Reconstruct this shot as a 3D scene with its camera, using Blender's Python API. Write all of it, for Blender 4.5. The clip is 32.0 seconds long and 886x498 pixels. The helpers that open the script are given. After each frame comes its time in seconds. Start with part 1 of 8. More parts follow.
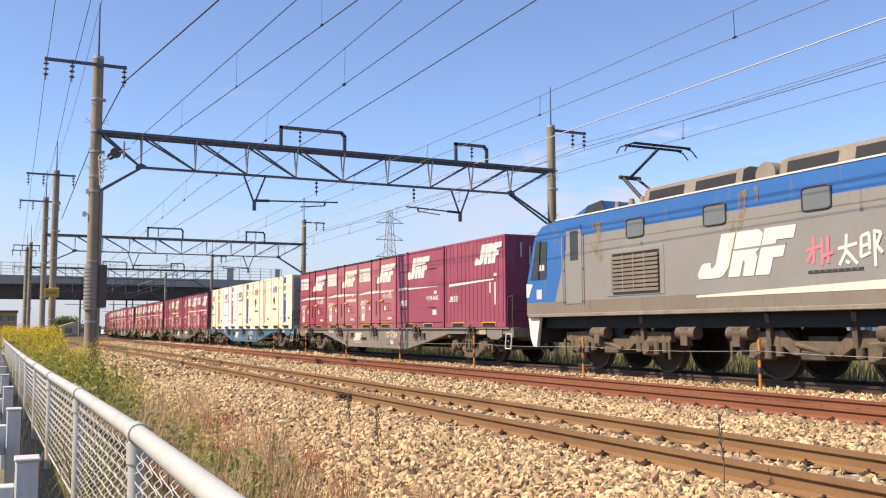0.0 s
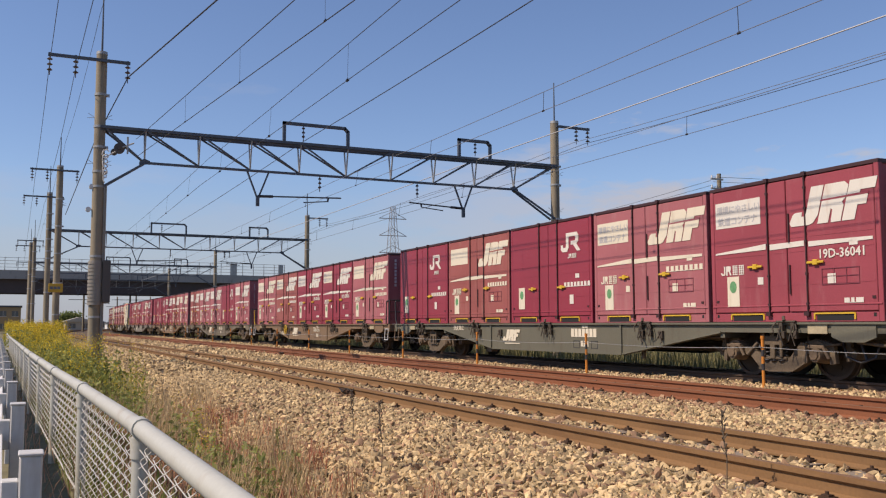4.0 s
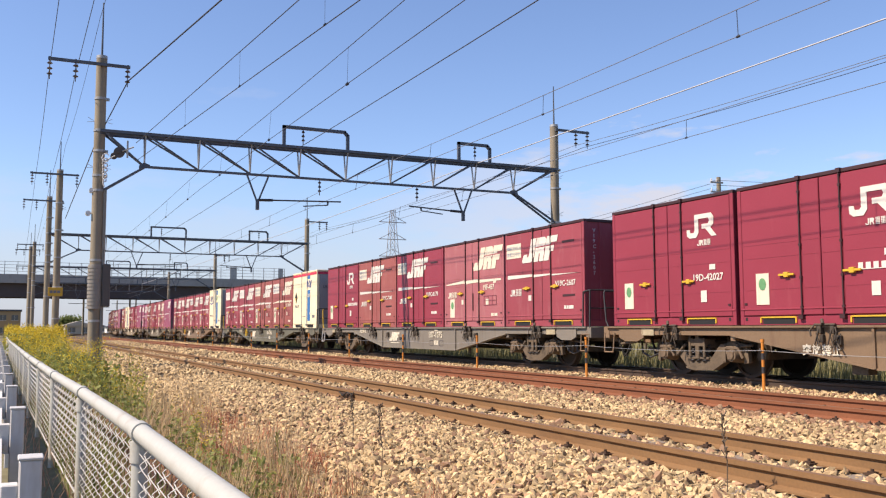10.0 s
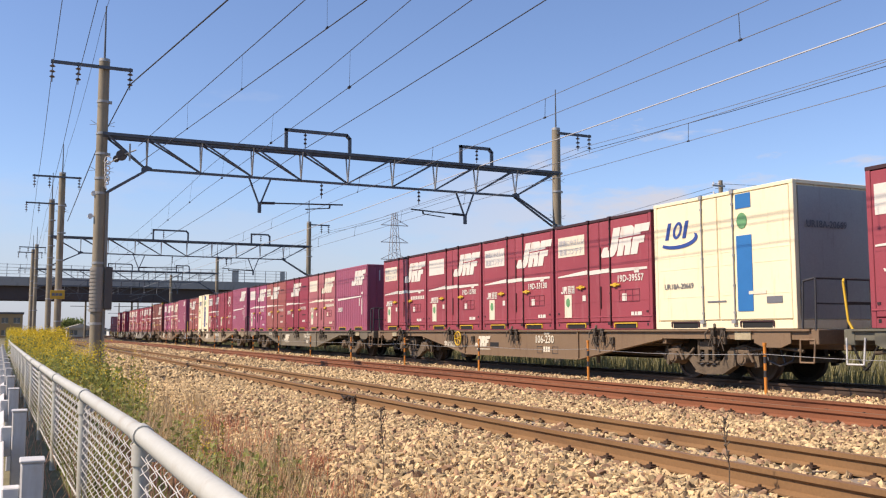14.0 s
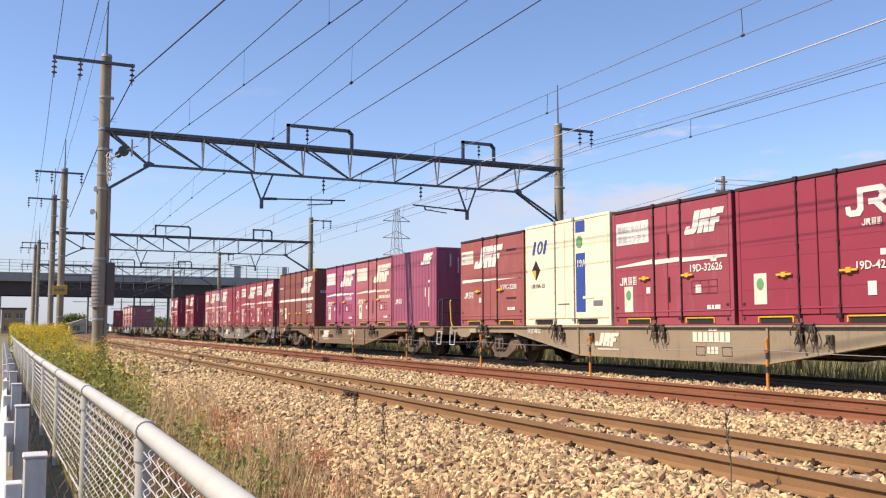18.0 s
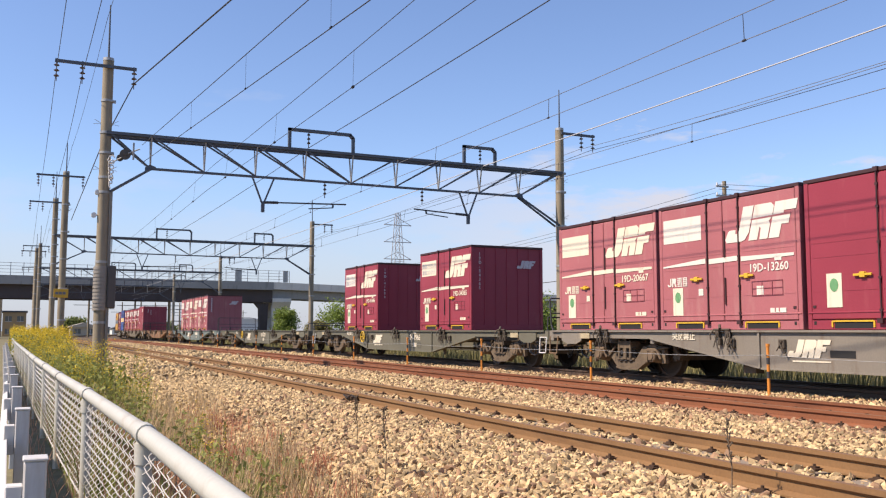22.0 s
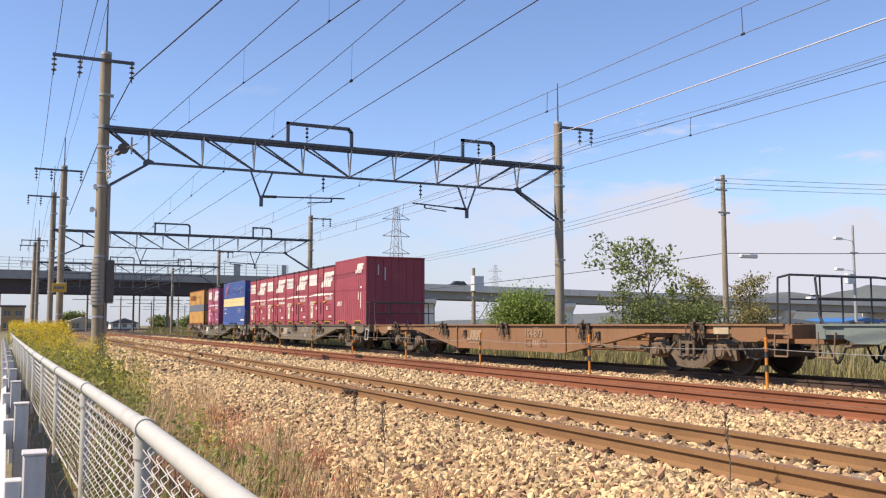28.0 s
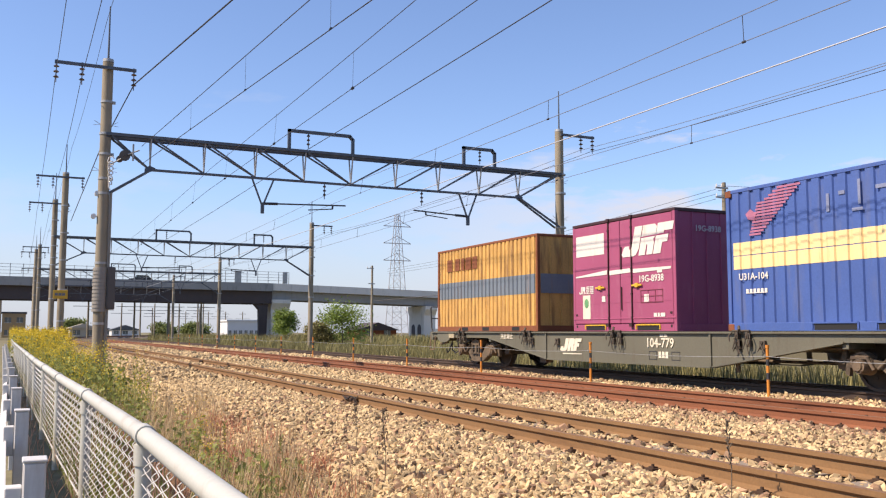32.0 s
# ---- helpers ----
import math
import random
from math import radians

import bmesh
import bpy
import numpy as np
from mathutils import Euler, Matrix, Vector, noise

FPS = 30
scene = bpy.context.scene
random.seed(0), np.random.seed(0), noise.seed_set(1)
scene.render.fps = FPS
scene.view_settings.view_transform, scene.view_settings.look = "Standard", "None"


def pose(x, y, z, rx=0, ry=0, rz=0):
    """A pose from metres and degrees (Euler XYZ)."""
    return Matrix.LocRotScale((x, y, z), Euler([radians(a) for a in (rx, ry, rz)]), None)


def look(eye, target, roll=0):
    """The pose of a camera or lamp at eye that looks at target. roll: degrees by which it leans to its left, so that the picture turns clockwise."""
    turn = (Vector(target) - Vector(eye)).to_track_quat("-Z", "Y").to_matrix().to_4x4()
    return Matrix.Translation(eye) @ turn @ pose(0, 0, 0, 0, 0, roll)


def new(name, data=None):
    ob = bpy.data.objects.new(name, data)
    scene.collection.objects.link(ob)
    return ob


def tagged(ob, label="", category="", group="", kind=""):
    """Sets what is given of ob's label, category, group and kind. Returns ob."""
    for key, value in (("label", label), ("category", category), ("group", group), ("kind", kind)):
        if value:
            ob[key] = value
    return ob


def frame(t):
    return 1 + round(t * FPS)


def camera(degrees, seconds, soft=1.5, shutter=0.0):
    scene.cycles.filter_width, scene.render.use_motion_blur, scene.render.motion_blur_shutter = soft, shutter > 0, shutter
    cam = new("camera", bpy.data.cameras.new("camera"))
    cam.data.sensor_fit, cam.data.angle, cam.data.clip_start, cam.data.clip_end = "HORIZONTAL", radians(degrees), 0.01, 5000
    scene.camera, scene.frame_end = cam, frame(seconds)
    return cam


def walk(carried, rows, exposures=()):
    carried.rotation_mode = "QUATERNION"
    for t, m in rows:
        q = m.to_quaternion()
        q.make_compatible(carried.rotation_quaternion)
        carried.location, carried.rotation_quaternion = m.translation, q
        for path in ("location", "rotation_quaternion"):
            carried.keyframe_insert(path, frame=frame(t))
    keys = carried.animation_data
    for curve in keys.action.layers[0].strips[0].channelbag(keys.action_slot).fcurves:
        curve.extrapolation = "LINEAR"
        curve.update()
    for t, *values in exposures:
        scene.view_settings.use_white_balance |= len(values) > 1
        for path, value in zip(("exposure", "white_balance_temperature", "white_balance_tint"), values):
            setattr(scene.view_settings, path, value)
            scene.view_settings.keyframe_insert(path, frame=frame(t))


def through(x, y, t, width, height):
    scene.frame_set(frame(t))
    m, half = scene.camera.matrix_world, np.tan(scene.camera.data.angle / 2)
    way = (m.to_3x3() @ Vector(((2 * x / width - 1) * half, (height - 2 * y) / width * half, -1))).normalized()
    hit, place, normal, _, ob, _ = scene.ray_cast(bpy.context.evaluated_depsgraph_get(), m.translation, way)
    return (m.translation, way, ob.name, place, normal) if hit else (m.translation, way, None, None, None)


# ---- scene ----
EYE = Vector((0.0, 0.0, 0.952))
cam = camera(52.63, 32.0, soft=1.2, shutter=0.0)
# seconds, heading from the track line, upward tilt, lean (degrees)
AIM = [
    (0, 25.633, 5.087, -0.226),
    (0.5, 25.601, 5.074, -0.182),
    (1, 25.543, 5.081, -0.164),
    (1.5, 25.451, 5.114, -0.238),
    (2, 25.393, 5.040, -0.194),
    (2.5, 25.403, 4.974, -0.084),
    (3, 25.405, 4.924, -0.085),
    (3.5, 25.445, 4.876, -0.133),
    (5.5, 25.354, 4.707, -0.075),
    (6, 25.352, 4.813, -0.064),
    (6.5, 25.353, 4.776, -0.004),
    (7, 25.335, 4.864, -0.017),
    (7.5, 25.363, 4.904, -0.052),
    (8, 25.356, 4.868, -0.053),
    (8.5, 25.367, 4.880, -0.146),
    (9, 25.358, 4.866, -0.089),
    (9.5, 25.410, 4.974, -0.096),
    (10, 25.440, 5.051, -0.186),
    (10.5, 25.513, 4.963, -0.258),
    (11, 25.512, 4.962, -0.271),
    (11.5, 25.487, 4.918, -0.187),
    (12, 25.509, 4.790, -0.151),
    (12.5, 25.524, 4.770, -0.164),
    (13, 25.469, 4.862, -0.156),
    (13.5, 25.414, 5.092, -0.087),
    (14, 25.321, 5.252, -0.115),
    (14.5, 25.353, 5.238, -0.042),
    (16.5, 25.244, 5.076, -0.162),
    (17, 25.216, 5.066, -0.162),
    (17.5, 25.257, 4.957, -0.104),
    (18, 25.192, 4.979, -0.082),
    (18.5, 25.102, 5.030, -0.067),
    (19, 25.054, 5.088, -0.006),
    (19.5, 25.005, 5.122, 0.043),
    (20, 25.006, 5.162, 0.071),
    (20.5, 25.068, 5.141, 0.120),
    (21, 25.092, 5.187, 0.044),
    (21.5, 25.109, 5.302, 0.009),
    (22, 25.125, 5.246, 0.074),
    (22.5, 25.134, 5.162, 0.135),
    (23, 25.106, 5.068, 0.133),
    (23.5, 25.150, 5.003, 0.179),
    (24, 25.120, 4.889, 0.249),
    (24.5, 25.105, 4.825, 0.141),
    (25, 25.105, 4.978, 0.143),
    (25.5, 25.123, 4.986, 0.229),
    (27.5, 25.159, 4.888, 0.039),
    (28, 25.217, 4.868, 0.013),
    (28.5, 25.204, 4.872, -0.022),
    (29, 25.103, 4.932, 0.024),
    (29.5, 25.052, 5.072, 0.098),
    (30, 25.102, 5.187, 0.046),
    (30.5, 25.231, 5.148, -0.040),
    (31, 25.239, 5.205, -0.139),
    (31.5, 25.182, 5.284, -0.087),
    (32, 25.150, 5.328, 0.093),
]

# seconds, exposure in stops
LEVELS = [(0, 0.45), (1, 0.40), (2, 0.20), (3, -0.18), (3.5, -0.22), (5.5, 0.33), (9, 0.35), (10, 0.40), (11, 0.45), (12, 0.35), (13, 0.26), (14, 0.27), (16.5, 0.38), (18, 0.40), (19, 0.22),
          (20, 0.38), (23, 0.40), (25, 0.45), (28, 0.43), (30, 0.44), (31, 0.40), (32, 0.46)]


def aim(heading, tilt, lean):
    a, b = radians(heading), radians(tilt)
    way = Vector((math.sin(a) * math.cos(b), math.cos(a) * math.cos(b), math.sin(b)))
    return look(EYE, EYE + way, lean)


walk(cam, [(t, aim(a, b, c)) for t, a, b, c in AIM], exposures=[(t, e + 0.13, 6950, 20) for t, e in LEVELS])

# ---- light ----
SUN_DIR = Vector((-0.99, 0.12, 1.12)).normalized()      # towards the sun
SUN_EL = math.asin(SUN_DIR.z)
SUN_ROT = math.atan2(SUN_DIR.x, SUN_DIR.y)
world = bpy.data.worlds.new("world")
scene.world = world
world.use_nodes = True
wn, wl = world.node_tree.nodes, world.node_tree.links
sky = wn.new("ShaderNodeTexSky")
sky.sky_type, sky.sun_disc = "NISHITA", False
sky.sun_elevation, sky.sun_rotation = SUN_EL, SUN_ROT
sky.air_density, sky.dust_density, sky.ozone_density = 1.0, 0.25, 5.0
# thin low clouds over the hills
tc = wn.new("ShaderNodeTexCoord")
mp = wn.new("ShaderNodeMapping")
mp.inputs["Scale"].default_value = (2.4, 2.4, 8.0)
mp.inputs["Location"].default_value = (0.35, 0.1, 0.0)
cn = wn.new("ShaderNodeTexNoise")
cn.inputs["Scale"].default_value, cn.inputs["Detail"].default_value, cn.inputs["Roughness"].default_value = 2.3, 8.0, 0.6
cr = wn.new("ShaderNodeMapRange")
cr.inputs["From Min"].default_value, cr.inputs["From Max"].default_value = 0.44, 0.56
sep = wn.new("ShaderNodeSeparateXYZ")
low = wn.new("ShaderNodeMapRange")
low.inputs["From Min"].default_value, low.inputs["From Max"].default_value = 0.03, 0.27
low.inputs["To Min"].default_value, low.inputs["To Max"].default_value = 0.20, -0.27
east = wn.new("ShaderNodeMapRange")
east.inputs["From Min"].default_value, east.inputs["From Max"].default_value = 0.36, 0.64
east.inputs["To Min"].default_value, east.inputs["To Max"].default_value = 0.16, 1.0
cm = wn.new("ShaderNodeMath")
cm.operation = "MULTIPLY"
mixc = wn.new("ShaderNodeMix")
mixc.data_type = "RGBA"
mixc.inputs["B"].default_value = (3.75, 4.15, 4.75, 1)
wl.new(tc.outputs["Generated"], mp.inputs["Vector"])
wl.new(mp.outputs["Vector"], cn.inputs["Vector"])
wl.new(tc.outputs["Generated"], sep.inputs[0])
wl.new(sep.outputs["Z"], low.inputs["Value"])
ca = wn.new("ShaderNodeMath")
ca.operation = "ADD"
wl.new(cn.outputs["Fac"], ca.inputs[0])
wl.new(low.outputs[0], ca.inputs[1])
wl.new(ca.outputs[0], cr.inputs["Value"])
wl.new(sep.outputs["X"], east.inputs["Value"])
wl.new(cr.outputs[0], cm.inputs[0])
wl.new(east.outputs[0], cm.inputs[1])
wl.new(cm.outputs[0], mixc.inputs["Factor"])
clear = wn.new("ShaderNodeVectorMath")      # very clean, slightly cooler air
clear.operation = "MULTIPLY"
clear.inputs[1].default_value = (0.955, 1.0, 1.055)
wl.new(sky.outputs[0], clear.inputs[0])
haze = wn.new("ShaderNodeMix")              # bluish haze along the horizon
haze.data_type = "RGBA"
haze.inputs["B"].default_value = (2.55, 3.05, 3.75, 1)
near = wn.new("ShaderNodeMapRange")
near.inputs["From Min"].default_value, near.inputs["From Max"].default_value = 0.0, 0.16
near.inputs["To Min"].default_value, near.inputs["To Max"].default_value = 0.85, 0.0
wl.new(sep.outputs["Z"], near.inputs["Value"])
wl.new(near.outputs[0], haze.inputs["Factor"])
wl.new(clear.outputs[0], haze.inputs["A"])
wl.new(haze.outputs["Result"], mixc.inputs["A"])
wl.new(mixc.outputs["Result"], wn["Background"].inputs["Color"])
wn["Background"].inputs["Strength"].default_value = 0.125
sun = new("sun", bpy.data.lights.new("sun", "SUN"))
sun.data.energy, sun.data.angle, sun.data.color = 5.0, radians(0.6), (1.0, 0.895, 0.725)
sun.matrix_world = look(SUN_DIR * 60, (0, 0, 0))


# ---- materials ----
def mat(name, color, rough=0.6, metal=0.0, vary=0.25, scale=3.0, fine=40.0, bump=0.0, stain=None, stain_amount=0.0,
        stain_scale=(1.0, 1.0, 1.0), per_object=0.0, per_island=0.0, spec=0.5, through=0.0, patchy=0.0):
    m = bpy.data.materials.new(name)
    m.use_nodes = True
    n, l = m.node_tree.nodes, m.node_tree.links
    b = n["Principled BSDF"]
    b.inputs["Roughness"].default_value, b.inputs["Metallic"].default_value = rough, metal
    b.inputs["Specular IOR Level"].default_value = spec
    co = n.new("ShaderNodeTexCoord")
    big = n.new("ShaderNodeTexNoise")
    big.inputs["Scale"].default_value, big.inputs["Detail"].default_value = scale, 6.0
    small = n.new("ShaderNodeTexNoise")
    small.inputs["Scale"].default_value, small.inputs["Detail"].default_value = fine, 4.0
    l.new(co.outputs["Object"], big.inputs["Vector"])
    l.new(co.outputs["Object"], small.inputs["Vector"])
    add = n.new("ShaderNodeMath")
    add.operation = "ADD"
    l.new(big.outputs["Fac"], add.inputs[0])
    l.new(small.outputs["Fac"], add.inputs[1])
    mr = n.new("ShaderNodeMapRange")
    mr.inputs["From Min"].default_value, mr.inputs["From Max"].default_value = 0.6, 1.4
    mr.inputs["To Min"].default_value, mr.inputs["To Max"].default_value = 1.0 - vary, 1.0 + vary
    l.new(add.outputs[0], mr.inputs["Value"])
    last = mr.outputs[0]
    for amount, kind in ((per_object, "o"), (per_island, "i")):
        if amount:
            src = n.new("ShaderNodeObjectInfo") if kind == "o" else n.new("ShaderNodeNewGeometry")
            r2 = n.new("ShaderNodeMapRange")
            r2.inputs["To Min"].default_value, r2.inputs["To Max"].default_value = 1.0 - amount, 1.0 + amount
            l.new(src.outputs["Random" if kind == "o" else "Random Per Island"], r2.inputs["Value"])
            mu = n.new("ShaderNodeMath")
            mu.operation = "MULTIPLY"
            l.new(last, mu.inputs[0])
            l.new(r2.outputs[0], mu.inputs[1])
            last = mu.outputs[0]
    sc = n.new("ShaderNodeVectorMath")
    sc.operation = "SCALE"
    sc.inputs[0].default_value = [c * BASE_TONE for c in color]
    l.new(last, sc.inputs["Scale"])
    out = sc.outputs[0]
    if stain:
        smap = n.new("ShaderNodeMapping")
        smap.inputs["Scale"].default_value = stain_scale
        l.new(co.outputs["Object"], smap.inputs["Vector"])
        st = n.new("ShaderNodeTexNoise")
        st.inputs["Scale"].default_value, st.inputs["Detail"].default_value, st.inputs["Roughness"].default_value = 2.2, 8.0, 0.65
        l.new(smap.outputs[0], st.inputs["Vector"])
        sr = n.new("ShaderNodeMapRange")
        sr.inputs["From Min"].default_value, sr.inputs["From Max"].default_value = 0.62 - 0.25 * stain_amount, 0.75
        sr.inputs["To Max"].default_value = min(1.0, 0.35 + stain_amount)
        l.new(st.outputs["Fac"], sr.inputs["Value"])
        mx = n.new("ShaderNodeMix")
        mx.data_type = "RGBA"
        mx.inputs["B"].default_value = (*[c * BASE_TONE for c in stain], 1)
        l.new(sr.outputs[0], mx.inputs["Factor"])
        l.new(out, mx.inputs["A"])
        out = mx.outputs["Result"]
    l.new(out, b.inputs["Base Color"])
    if through:
        tl = n.new("ShaderNodeBsdfTranslucent")
        ms = n.new("ShaderNodeMixShader")
        ms.inputs[0].default_value = through
        l.new(out, tl.inputs["Color"])
        l.new(b.outputs[0], ms.inputs[1])
        l.new(tl.outputs[0], ms.inputs[2])
        l.new(ms.outputs[0], n["Material Output"].inputs["Surface"])
    if patchy:
        # worn film: gaps where the noise is low
        pm = n.new("ShaderNodeMapping")
        pm.inputs["Scale"].default_value = (3.0, 3.0, 0.9)
        pn = n.new("ShaderNodeTexNoise")
        pn.inputs["Scale"].default_value, pn.inputs["Detail"].default_value = 2.5, 6.0
        pr_ = n.new("ShaderNodeMapRange")
        pr_.inputs["From Min"].default_value, pr_.inputs["From Max"].default_value, pr_.inputs["To Max"].default_value = 0.40, 0.68, patchy
        l.new(co.outputs["Object"], pm.inputs["Vector"])
        l.new(pm.outputs[0], pn.inputs["Vector"])
        l.new(pn.outputs["Fac"], pr_.inputs["Value"])
        l.new(pr_.outputs[0], b.inputs["Alpha"])
    if bump:
        bp = n.new("ShaderNodeBump")
        bp.inputs["Strength"].default_value, bp.inputs["Distance"].default_value = 0.6, bump
        l.new(add.outputs[0], bp.inputs["Height"])
        l.new(bp.outputs[0], b.inputs["Normal"])
    return m


BASE_TONE = 0.85            # all base colours are lowered a little, so that shade comes out deeper
STREAK = (2.2, 2.2, 0.35)
M = {}
# far darker than the stones: the shade in their gaps is put into it
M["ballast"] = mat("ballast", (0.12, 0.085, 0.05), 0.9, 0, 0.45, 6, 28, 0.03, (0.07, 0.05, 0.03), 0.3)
M["stone"] = mat("stone", (0.54, 0.395, 0.21), 0.85, 0, 0.28, 18, 120, 0.002, (0.20, 0.12, 0.065), 0.25, (0.6, 0.6, 0.6), per_island=0.5)
M["stone_brown"] = mat("stone_brown", (0.33, 0.20, 0.115), 0.85, 0, 0.25, 18, 120, 0.002, (0.15, 0.09, 0.06), 0.25, (0.6, 0.6, 0.6), per_island=0.45)
M["field"] = mat("field", (0.17, 0.15, 0.075), 0.95, 0, 0.4, 0.35, 6, 0.03, (0.17, 0.155, 0.065), 0.4)
M["asphalt"] = mat("asphalt", (0.16, 0.14, 0.11), 0.9, 0, 0.25, 1.5, 60, 0.004)
M["rail_brown"] = mat("rail_brown", (0.245, 0.135, 0.055), 0.75, 0.1, 0.18, 1.2, 50, 0.001, (0.155, 0.075, 0.033), 0.38, (3, 0.5, 3))
M["rail_red"] = mat("rail_red", (0.255, 0.092, 0.04), 0.8, 0.1, 0.2, 1.2, 50, 0.001, (0.14, 0.048, 0.026), 0.4, (3, 0.5, 3))
M["rail_dark"] = mat("rail_dark", (0.10, 0.065, 0.045), 0.6, 0.3, 0.2, 1.2, 50, 0.001)
M["rail_top"] = mat("rail_top", (0.22, 0.125, 0.065), 0.7, 0.1, 0.15, 2, 60)
M["clip"] = mat("clip", (0.075, 0.04, 0.022), 0.8, 0.2, 0.3, 6, 60)
M["sleeper"] = mat("sleeper", (0.26, 0.21, 0.16), 0.9, 0, 0.2, 4, 60, 0.002)
M["pole_concrete"] = mat("pole_concrete", (0.285, 0.245, 0.175), 0.85, 0, 0.25, 1.2, 60, 0.001, (0.12, 0.10, 0.075), 0.5, (1.5, 1.5, 0.25))
M["steel"] = mat("steel", (0.10, 0.115, 0.135), 0.5, 0.25, 0.25, 3, 40, 0, (0.07, 0.055, 0.04), 0.2)
M["galv"] = mat("galv", (0.40, 0.41, 0.40), 0.5, 0.4, 0.2, 3, 40, 0, (0.22, 0.14, 0.08), 0.15)
M["dark_steel"] = mat("dark_steel", (0.06, 0.06, 0.065), 0.55, 0.4, 0.2, 4, 40)
M["wire"] = mat("wire", (0.05, 0.05, 0.055), 0.5, 0.3, 0.1)
M["wire_pale"] = mat("wire_pale", (0.62, 0.62, 0.60), 0.4, 0.3, 0.1)
M["insulator"] = mat("insulator", (0.10, 0.07, 0.06), 0.25, 0, 0.1)
M["porcelain"] = mat("porcelain", (0.75, 0.74, 0.70), 0.25, 0, 0.08)
M["white_paint"] = mat("white_paint", (0.60, 0.60, 0.58), 0.5, 0, 0.08, 3, 40, 0, (0.36, 0.27, 0.17), 0.18, STREAK)
M["fence_paint"] = mat("fence_paint", (0.48, 0.485, 0.43), 0.5, 0, 0.09, 4, 60, 0, (0.33, 0.25, 0.16), 0.22, (3, 3, 3))
M["mesh_wire"] = mat("mesh_wire", (0.66, 0.655, 0.62), 0.5, 0.0, 0.12)
M["black"] = mat("black", (0.012, 0.012, 0.012), 0.7, 0, 0.2)
# concrete and girder are darkened: the shade on the bridge is in their colour
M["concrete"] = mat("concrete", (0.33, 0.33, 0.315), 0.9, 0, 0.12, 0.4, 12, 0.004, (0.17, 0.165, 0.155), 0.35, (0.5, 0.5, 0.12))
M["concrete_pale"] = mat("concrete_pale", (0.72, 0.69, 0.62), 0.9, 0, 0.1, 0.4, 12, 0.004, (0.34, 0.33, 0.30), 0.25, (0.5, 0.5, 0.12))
M["girder"] = mat("girder", (0.075, 0.06, 0.06), 0.75, 0.1, 0.2, 0.5, 10, 0, (0.12, 0.07, 0.045), 0.3)
M["leaf"] = mat("leaf", (0.19, 0.235, 0.075), 0.6, 0, 0.2, 0.6, 12, 0, per_island=0.45, through=0.4)
M["weed_leaf"] = mat("weed_leaf", (0.26, 0.29, 0.075), 0.65, 0, 0.2, 0.6, 12, 0, per_island=0.45, through=0.4)
M["leaf_dry"] = mat("leaf_dry", (0.25, 0.225, 0.085), 0.7, 0, 0.25, 0.6, 12, 0, per_island=0.5, through=0.3)
M["goldenrod"] = mat("goldenrod", (0.70, 0.52, 0.035), 0.7, 0, 0.2, 2, 30, 0, per_island=0.3, through=0.3)
M["stalk"] = mat("stalk", (0.29, 0.32, 0.09), 0.7, 0, 0.2, 2, 30, 0, per_island=0.35, through=0.4)
M["straw"] = mat("straw", (0.58, 0.44, 0.25), 0.8, 0, 0.2, 2, 30, 0, per_island=0.4, through=0.35)
M["straw_red"] = mat("straw_red", (0.47, 0.28, 0.185), 0.8, 0, 0.2, 2, 30, 0, per_island=0.4, through=0.35)
M["bark"] = mat("bark", (0.13, 0.10, 0.07), 0.9, 0, 0.25, 4, 40, 0.01)
M["orange"] = mat("orange", (0.66, 0.24, 0.03), 0.6, 0, 0.15, 4, 40, 0, (0.3, 0.13, 0.04), 0.2)
M["yellow"] = mat("yellow", (0.66, 0.42, 0.03), 0.5, 0, 0.12, 4, 40, 0, (0.3, 0.2, 0.05), 0.2)
M["cream"] = mat("cream", (0.94, 0.83, 0.56), 0.5, 0, 0.06, 1, 30, 0, (0.62, 0.44, 0.22), 0.2, STREAK)
M["white"] = mat("white", (0.74, 0.71, 0.63), 0.5, 0, 0.06, 2, 40, 0, (0.55, 0.40, 0.31), 0.26, STREAK)
M["ivory"] = mat("ivory", (0.76, 0.70, 0.55), 0.5, 0, 0.07, 2, 40, 0, (0.50, 0.38, 0.25), 0.18, STREAK)
M["silver_side"] = mat("silver_side", (0.36, 0.37, 0.37), 0.5, 0.2, 0.1, 1, 30, 0, (0.2, 0.17, 0.14), 0.25, STREAK)
M["blue_band"] = mat("blue_band", (0.02, 0.17, 0.45), 0.45, 0, 0.08)
M["navy_band"] = mat("navy_band", (0.03, 0.075, 0.30), 0.45, 0, 0.08)
M["red_band"] = mat("red_band", (0.66, 0.035, 0.08), 0.45, 0, 0.08)
M["green_tag"] = mat("green_tag", (0.13, 0.34, 0.15), 0.5, 0, 0.35, 8, 50)
M["grey_text"] = mat("grey_text", (0.16, 0.17, 0.19), 0.6, 0, 0.1)
M["pale_purple"] = mat("pale_purple", (0.58, 0.55, 0.58), 0.6, 0, 0.1)
RUST = (0.20, 0.085, 0.045)
M["maroon"] = mat("maroon", (0.335, 0.068, 0.088), 0.5, 0, 0.16, 0.8, 40, 0.0004, (0.40, 0.155, 0.165), 0.3, (1.5, 1.5, 0.4), per_object=0.05, spec=0.3)
M["maroon_faded"] = mat("maroon_faded", (0.40, 0.135, 0.15), 0.6, 0, 0.16, 0.8, 40, 0.0004, (0.46, 0.24, 0.23), 0.35, (1.5, 1.5, 0.4), per_object=0.04, spec=0.3)
